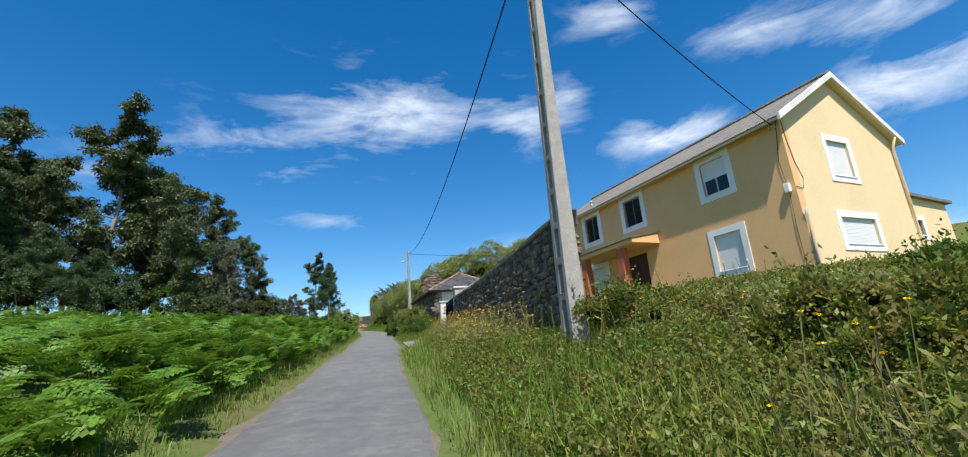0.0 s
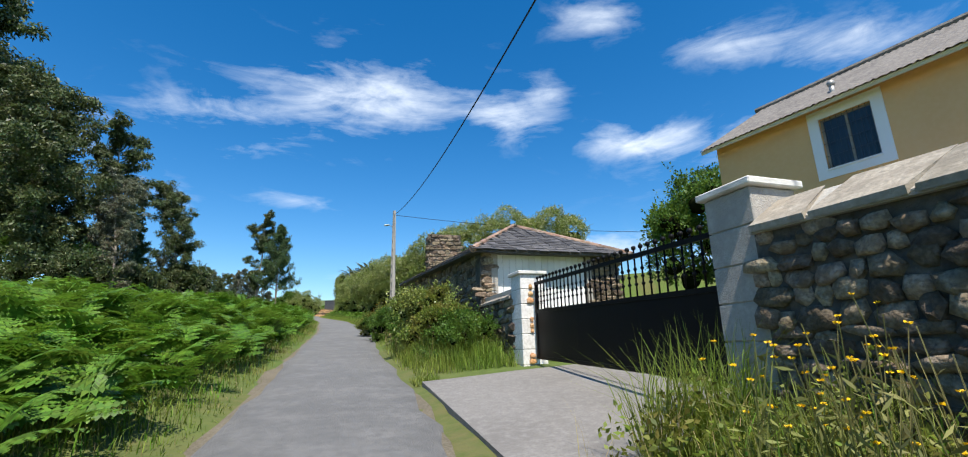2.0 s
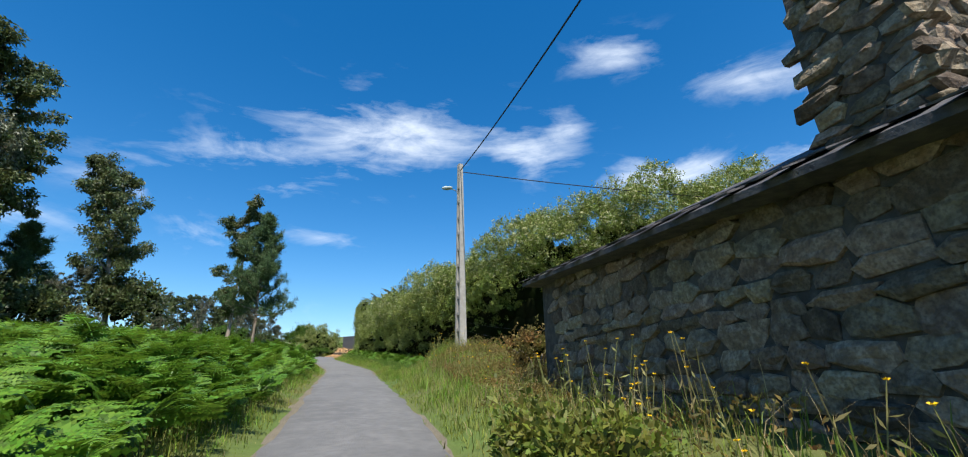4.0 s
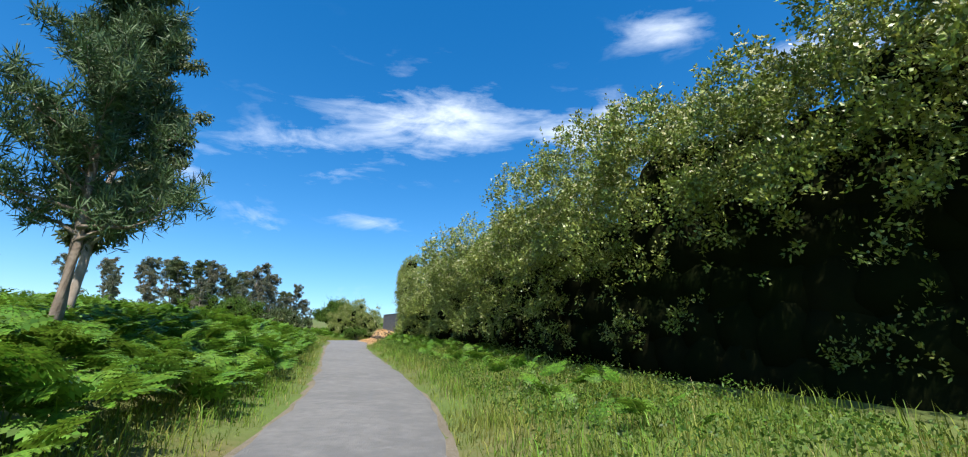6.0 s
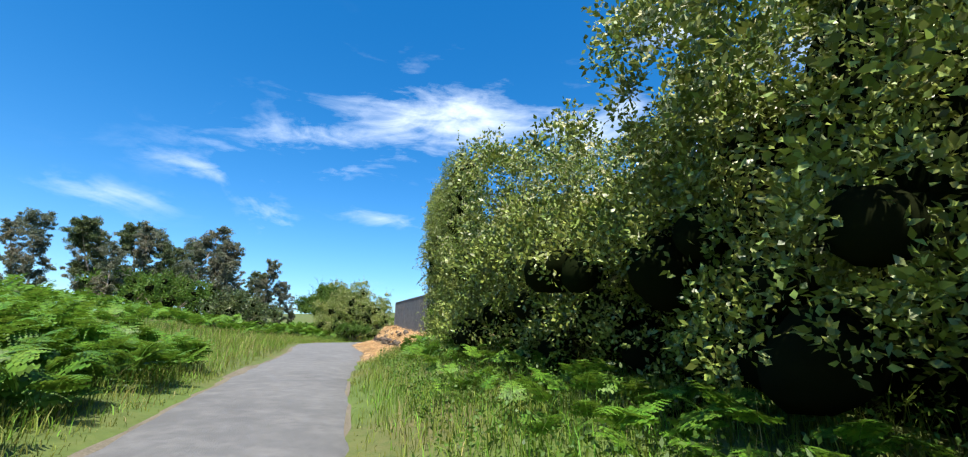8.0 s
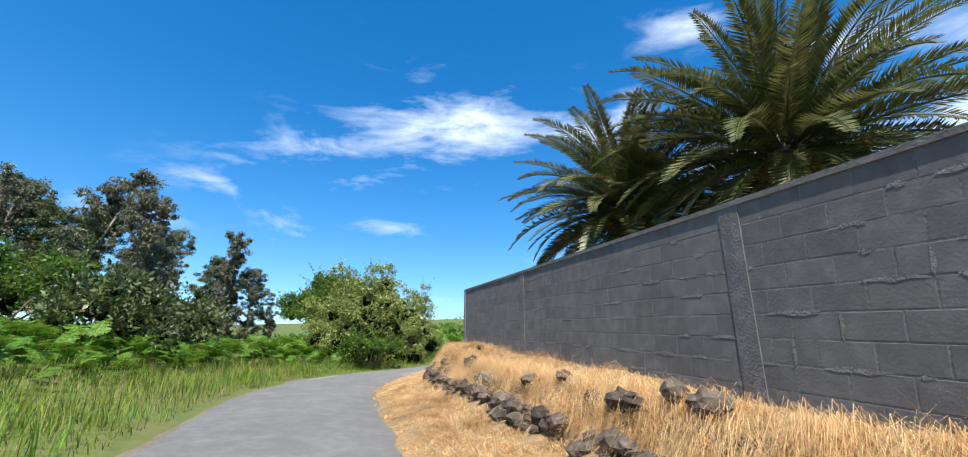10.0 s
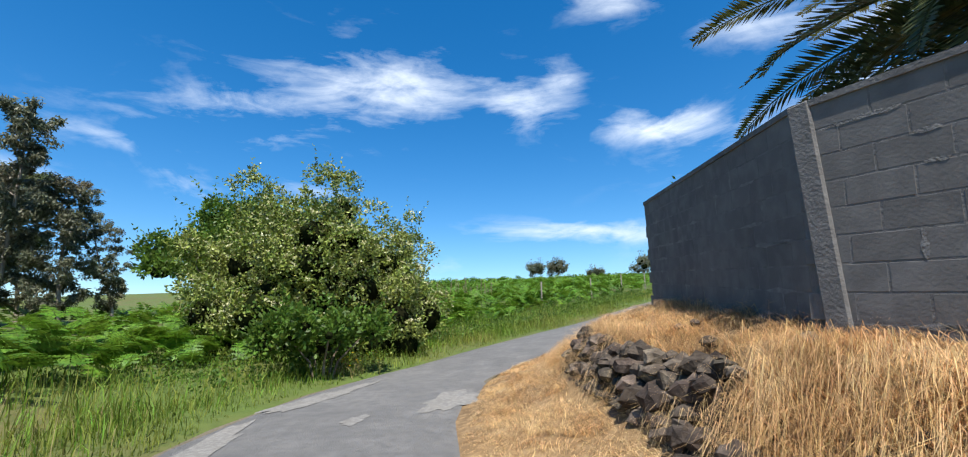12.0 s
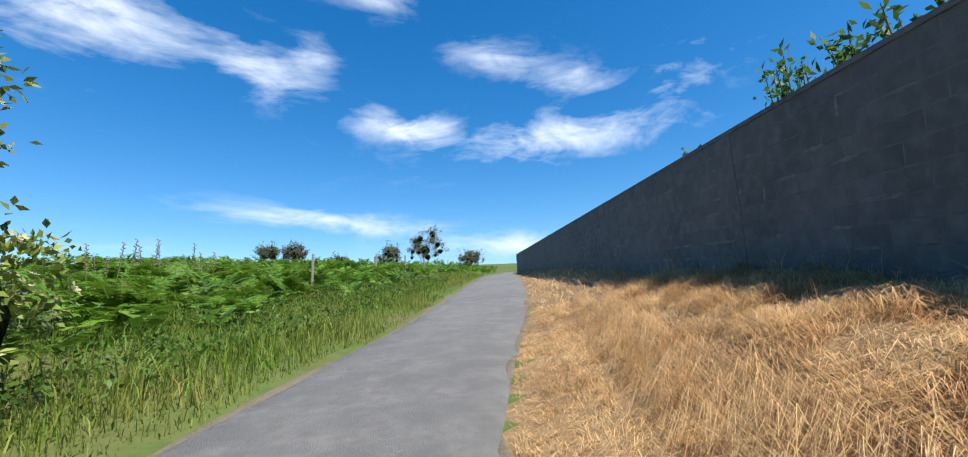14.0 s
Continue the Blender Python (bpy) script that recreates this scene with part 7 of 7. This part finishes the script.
# concrete blocks
bm = bmesh.new()
box(bm, (0.006, -0.03, 0.006), (0.394, -0.004, 0.194), bevel=0.003)
block_me = bpy.data.meshes.new("block")
bm.to_mesh(bm and block_me)
bm.free()
block_me.materials.append(M["block"])
for run, (w, L, zb, zt) in enumerate(block_runs):
    tilt = math.atan2(zt[1] - zt[0], L)
    rows = 9
    rest_v, rest_f = [], []
    cv = np.array([v.co[:] for v in block_me.vertices])
    cf = [tuple(p.vertices) for p in block_me.polygons]
    for r in range(rows):
        i = 0
        while True:
            x0 = i * 0.4 - (0.2 if r % 2 else 0)
            i += 1
            if x0 > L / math.cos(tilt) - 0.2:
                break
            if x0 < -0.01:
                x0 = 0.0
                sx = 0.5
            else:
                sx = min(1.0, (L / math.cos(tilt) - x0) / 0.4)
            if run == 0 and x0 < 2.2:
                continue
            m = Matrix.Translation((0, RP.uniform(-0.0008, 0.0008), zt[0] - 0.04)) @ Matrix.Rotation(-tilt, 4, "Y") @ Matrix.Translation((x0, 0, -0.2 * (r + 1))) @ Matrix.Diagonal((sx, 1, 1, 1))
            far_off = run == 2 and x0 > 12
            if not far_off:
                o = new("block", block_me)
                o.parent = w
                o.matrix_local = m
            elif x0 < 42:
                k = len(rest_v)
                mm = np.array(m)
                rest_v.extend((cv @ mm[:3, :3].T + mm[:3, 3]).tolist())
                rest_f.extend([tuple(a + k for a in f) for f in cf if len(f) == 4])
    if rest_v:
        tagged(soup("far_blocks", rest_v, rest_f, M["block_rest"], w), kind="stuff")
    # smeared mortar along some of the joints
    sv, sf = [], []
    turn = np.array(Matrix.Translation((0, 0, zt[0] - 0.04)) @ Matrix.Rotation(-tilt, 4, "Y"))
    for _ in range(int(L * (9 if L < 30 else 5))):
        r, x0, ln_ = RP.randint(1, 8), RP.uniform(2.3 if run == 0 else 0.1, min(L - 0.6, 34)), RP.uniform(0.08, 0.5)
        upright = RP.random() < 0.2
        nn_ = 7
        k = len(sv)
        for i in range(nn_):
            g = i / (nn_ - 1)
            wd = 0.004 + RP.uniform(0.004, 0.022) * math.sin(math.pi * g) ** 0.6
            mid_ = RP.uniform(-0.006, 0.006)
            for sg in (-1, 1):
                if upright:
                    q = (round(x0 / 0.2) * 0.2 + mid_ + sg * wd, -0.0015, -0.2 * r - 0.2 * g)
                else:
                    q = (x0 + ln_ * g, -0.0015, -0.2 * r + mid_ + sg * wd)
                sv.append(tuple(turn[:3, :3] @ np.array(q) + turn[:3, 3]))
        for i in range(nn_ - 1):
            sf.append((k + 2 * i, k + 2 * i + 2, k + 2 * i + 3, k + 2 * i + 1))
    tagged(soup("mortar_smear", sv, sf, M["mortar_pale"], w), "pale smeared mortar", kind="stuff")
    # capping strip and pilasters
    bm = bmesh.new()
    box(bm, (0, -0.21, -0.045), (L / math.cos(tilt), 0.012, 0.004), Matrix.Translation((0, 0, zt[0])) @ Matrix.Rotation(-tilt, 4, "Y"))
    part("cap", bm, M["mortar_grey"], w)
    for px in ((14.8, 9.0) if run == 0 else (5.2, 11.4, 17.5) if run == 2 else ()):
        z = zt[0] + px * math.tan(tilt)
        bm = bmesh.new()
        box(bm, (px, -0.02, z - 2.1), (px + 0.24, 0.004, z - 0.01), bevel=0.003)
        part("pilaster", bm, M["mortar_grey"], w, "rough cement pilaster")
bm = bmesh.new()
box(bm, (-0.14, -0.2, -2.0), (0.03, 0.02, 0.0), frame_at((*C1, 11.45), (C1[0] - C0[0], C1[1] - C0[1])), bevel=0.015)
tagged(part("wall_corner", bm, M["mortar_grey"]), "rough cement corner of the block wall", "wall", kind="structure")


# rocks of the tumbled retaining wall
def rock_mesh(seed):
    bm = bmesh.new()
    bmesh.ops.create_icosphere(bm, subdivisions=2, radius=0.5)
    r = random.Random(seed)
    o = Vector((r.uniform(0, 50), r.uniform(0, 50), r.uniform(0, 50)))
    for v in bm.verts:
        d = v.co.normalized()
        c = Vector((round(d.x * 1.6) / 1.6, round(d.y * 1.6) / 1.6, round(d.z * 1.5) / 1.5))
        v.co = d * 0.26 + c * 0.2 + Vector(noise.noise_vector(d * 2.2 + o)) * 0.14 + Vector(noise.noise_vector(d * 4.5 + o)) * 0.06 + Vector(noise.noise_vector(d * 11 + o)) * 0.03
    me = bpy.data.meshes.new("rock")
    bm.to_mesh(me)
    bm.free()
    me.materials.append(M["rock"])
    return me


ROCKS = [rock_mesh(300 + k) for k in range(10)]
rocks = empty("rock_wall", Matrix.Identity(4), "tumbled dry-stone retaining wall overgrown by dead grass", "rock wall")


def put_rock(x, y, z, sx, sy, sz):
    o = new("rock", RP.choice(ROCKS))
    o.parent = rocks
    o.matrix_local = Matrix.Translation((x, y, z)) @ Matrix.Rotation(RP.uniform(0, 6.28), 4, "Z") @ Matrix.Rotation(RP.uniform(-0.3, 0.3), 4, "X") @ Matrix.Diagonal((sx, sy, sz, 1))


sel = np.where((LINE[:, 1] > 93.5) & (LINE[:, 1] < 116))[0]
ln = np.r_[0, np.cumsum(np.linalg.norm(np.diff(LINE[sel][:, :2], axis=0), axis=1))]


def bank_at(s):
    """The road's centre line and the way to its right, s metres along the rocky bank."""
    c = [np.interp(s, ln, LINE[sel][:, k]) for k in range(3)]
    n = [np.interp(s, ln, side_dir[sel][:, k]) for k in range(2)]
    return (*c, *n)


# earth behind the rocks, coloured dark to paint in the crevices' shade
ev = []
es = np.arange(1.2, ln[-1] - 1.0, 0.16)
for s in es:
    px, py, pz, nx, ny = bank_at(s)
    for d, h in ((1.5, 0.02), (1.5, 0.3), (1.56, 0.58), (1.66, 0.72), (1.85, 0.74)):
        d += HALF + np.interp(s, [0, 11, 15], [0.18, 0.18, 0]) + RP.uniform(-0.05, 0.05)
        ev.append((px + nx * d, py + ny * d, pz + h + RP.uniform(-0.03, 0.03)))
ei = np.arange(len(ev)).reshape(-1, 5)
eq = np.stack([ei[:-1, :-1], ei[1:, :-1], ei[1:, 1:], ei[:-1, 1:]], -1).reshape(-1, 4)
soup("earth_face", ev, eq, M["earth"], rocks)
s = 1.3
while s < ln[-1] - 0.8:
    px, py, pz, nx, ny = bank_at(s)
    # the rocks lie bare past the corner, and show in stretches before it
    bare = 0.85 if 15.0 < s < 19.8 else 0.12 if s > 19.8 else 0.65 + 0.2 * math.sin(s * 1.15 + 0.6) + 0.15 * math.sin(s * 2.9)
    out = float(np.interp(s, [0, 11, 15], [0.18, 0.18, 0]))
    for dd, hh in ((1.36, 0.12), (1.37, 0.3), (1.4, 0.46), (1.46, 0.63), (1.54, 0.8), (1.66, 0.93)):
        if RP.random() < bare * (1.0 if s > 15 else 1.2 if hh < 0.6 else 0.15):
            d = HALF + dd + out + float(np.interp(s, [14, 16], [-0.08 if hh < 0.6 else 0.08, 0.13])) + RP.uniform(-0.05, 0.05)
            k = RP.uniform(0.16, 0.31) * (1.25 if RP.random() < 0.1 else 1.0)
            put_rock(px + nx * d, py + ny * d, pz + hh + RP.uniform(-0.05, 0.05), k * RP.uniform(1.0, 1.6), k * RP.uniform(0.9, 1.3), k * RP.uniform(0.65, 0.95))
    s += RP.uniform(0.13, 0.2)
for k in range(18):
    s = RP.uniform(8, ln[-1])
    px, py, pz, nx, ny = bank_at(s)
    d = HALF + 1.7 + float(np.interp(s, [0, 11, 15], [0.18, 0.18, 0])) + 1.3 * RP.random() ** 1.6
    x, y = px + nx * d, py + ny * d
    q = RP.uniform(0.08, 0.18)
    put_rock(x, y, gz(x, y) + 0.05, q * 1.3, q, q * 0.75)


# wires, lamp, fence
def wire(name, a, b, sag, r, label, parts=18):
    a, b = Vector(a), Vector(b)
    bm = bmesh.new()
    pts = [a.lerp(b, k / parts) - Vector((0, 0, 4 * sag * (k / parts) * (1 - k / parts))) for k in range(parts + 1)]
    chain(bm, pts, [r] * (parts + 1), 5)
    return tagged(part(name, bm, M["cable"]), label, "cable")


P1, P2 = Vector((0.95, 8.4, 10.5)), Vector((-8.62, 54.35, 13.38))
wire("power_cable", P2 + Vector((0, 0, -0.05)), P1 + Vector((0.25, 0, 0)), 1.8, 0.022, "sagging black overhead cable between the poles", 30)
wire("power_cable", P1, Vector((4.5, -26, 9.3)), 0.8, 0.022, "black overhead cable leaving the near pole", 14)
wire("house_cable", P1 + Vector((0.05, 0.1, -0.1)), HOUSE @ Vector((-0.12, 0.2, 8.75)), 0.25, 0.018, "thin black cable from the pole to the house corner")
wire("side_cable", P2 + Vector((0.1, 0, -0.1)), Vector((24, 57.5, 12.7)), 0.7, 0.022, "black overhead cable running off across the field", 24)
lamp = empty("street_lamp", Matrix.Translation((-8.67, 54.2, 12.2)), "small pale green street light on a short bracket", "street lamp")
bm = bmesh.new()
chain(bm, [(0.05, 0.05, -0.15), (-0.12, -0.1, 0.05), (-0.3, -0.22, 0.1)], [0.022] * 3, 6)
part("bracket", bm, M["galvanised"], lamp)
bm = bmesh.new()
bmesh.ops.create_uvsphere(bm, u_segments=12, v_segments=8, radius=0.5, matrix=Matrix.Translation((-0.5, -0.32, 0.1)) @ pose(0, 0, 0, 0, -14, 35) @ Matrix.Diagonal((0.56, 0.26, 0.17, 1)))
part("head", bm, M["lamp_body"], lamp, smooth=True)
for x, y, lean in ((-6.1, 50.5, 14),):
    post = empty("fence_post", Matrix.Translation((x, y, gz(x, y) - 0.2)) @ pose(0, 0, 0, 2, -lean, 20), "weathered leaning wooden fence post with wire", "fence post", "fence posts")
    bm = bmesh.new()
    chain(bm, [(0, 0, 0), (0.01, 0.0, 0.6), (0, 0.01, 1.4)], [0.075, 0.07, 0.06], 9)
    part("post", bm, M["wood_grey"], post, smooth=False)
for z in (0.75, 1.1):
    pts = [(-8.5, 54.5), (-6.1 - 0.25, 50.5), (-1.5, 50.0)]
    for a, b in ((0, 1), (1, 2)):
        wire("fence_wire", (*pts[a], gz(*pts[a]) + z), (*pts[b], gz(*pts[b]) + z), 0.06, 0.004, "thin rusty fence wire between the posts", 8)
# posts along the far field
for k in range(9):
    i = int(np.argmin(np.abs(LINE[:, 1] - (126 + 4.6 * k))))
    d = HALF + 3.4
    x, y = LINE[i, 0] - side_dir[i, 0] * d, LINE[i, 1] - side_dir[i, 1] * d
    post = empty("fence_post", Matrix.Translation((x, y, gz(x, y))), "thin grey field fence post among the bracken", "fence post", "field fence posts")
    bm = bmesh.new()
    chain(bm, [(0, 0, -0.2), (0.02, 0, 1.35)], [0.05, 0.04], 7)
    part("post", bm, M["wood_grey"], post)
# a tv aerial behind the gable
aerial = empty("tv_aerial", HOUSE @ Matrix.Translation((9.0, 1.2, 6.6)), "thin metal television aerial on the extension roof", "aerial")
bm = bmesh.new()
tube(bm, (0, 0, 0), (0, 0, 0.75), 0.018)
part("mast", bm, M["galvanised"], aerial)
bm = bmesh.new()
tube(bm, (-0.4, 0, 0.7), (1.1, 0.1, 0.85), 0.012, sides=6)
for k in range(8):
    x = -0.3 + 0.17 * k
    tube(bm, (x, -0.22, 0.72 + 0.1 * x), (x, 0.22, 0.72 + 0.1 * x), 0.006, sides=5)
part("boom", bm, M["galvanised"], aerial)
# dry flower spikes over the bracken
for k in range(15):
    x, y = -31.5 + 0.2 * k + RP.uniform(-0.1, 0.1), 129.6 + 0.08 * k + RP.uniform(-0.5, 0.5)
    h = RP.uniform(1.1, 1.8)
    spike = empty("flower_spike", Matrix.Translation((x, y, gz(x, y))) @ pose(0, 0, 0, RP.uniform(-6, 6), RP.uniform(-6, 6)), "dark dry flower spike standing above the bracken", "wild flower", "flower spikes")
    bm = bmesh.new()
    chain(bm, [(0, 0, -0.1), (0.02, 0, h * 0.6), (0, 0.02, h)], [0.014, 0.011, 0.005], 5)
    part("stem", bm, M["stem"], spike)
    bm = bmesh.new()
    for j in range(18):
        a, z = j * 2.4, h * (0.6 + 0.4 * j / 18)
        tube(bm, (0, 0, z), (0.05 * math.cos(a), 0.05 * math.sin(a), z + 0.035), 0.008, 0.016, 5)
    part("seed_pods", bm, M["bark"], spike)
# shoots that top the long wall
for px, h, n in ((4.7, 0.75, 420), (3.7, 0.6, 380), (3.0, 0.55, 420), (2.4, 0.6, 480), (1.8, 0.55, 420), (7.2, 0.3, 160)):
    w, L, zb, zt = block_runs[2]
    c = w.matrix_world @ Vector((px, -0.55, 0))
    z = zt[0] + px * math.tan(math.atan2(zt[1] - zt[0], L))
    rng = np.random.default_rng(400 + int(px * 10))
    ob = empty("garden_shrub", Matrix.Translation((c.x, c.y, z - 1.6)), "bright green upright shoots rising behind the block wall", "shrub", "garden shrubs")
    bm = bmesh.new()
    pos = []
    for k in range(9):
        a, b = Vector((RP.uniform(-0.5, 0.5), RP.uniform(-0.35, 0.35), 0)), Vector((RP.uniform(-0.4, 0.4), RP.uniform(-0.25, 0.25), 1.6 + h * RP.uniform(0.5, 1.0)))
        chain(bm, [a, a.lerp(b, 0.5) + Vector((0.05, 0, 0)), b], [0.02, 0.015, 0.005], 5)
        pos += [tuple(a.lerp(b, t)) for t in np.linspace(0.45, 1, n // 9)]
    part("stem", bm, M["stem"], ob)
    pos = np.array(pos) + rng.normal(0, 0.05, (len(pos), 3))
    v, f = kites(pos, unit(random_dirs(len(pos), rng) + [0, 0, 0.5]), rng.uniform(0.08, 0.16, len(pos)), 0.05, rng)
    tagged(soup("leaves", v, f, M["leaf_round"], ob), kind="stuff")
# red roof glimpsed over the far end of the wall
bm = bmesh.new()
box(bm, (-2.2, -1.5, 0), (2.2, 1.5, 1.9))
gh = empty("far_house", frame_at((6.8, 151.5, 15.2), (0.6, 0.8)), "low house with a tiled roof beyond the wall", "house")
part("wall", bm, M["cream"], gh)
bm = bmesh.new()
vs = [bm.verts.new(p) for p in ((-2.5, -1.8, 1.85), (2.5, -1.8, 1.85), (2.5, 1.8, 1.85), (-2.5, 1.8, 1.85), (-2.5, 0, 2.6), (2.5, 0, 2.6))]
for f in ((0, 1, 5, 4), (2, 3, 4, 5), (0, 4, 3), (1, 2, 5), (3, 2, 1, 0)):
    bm.faces.new([vs[k] for k in f])
part("roof", bm, M["ridge_tile"], gh, "weathered tile roof")
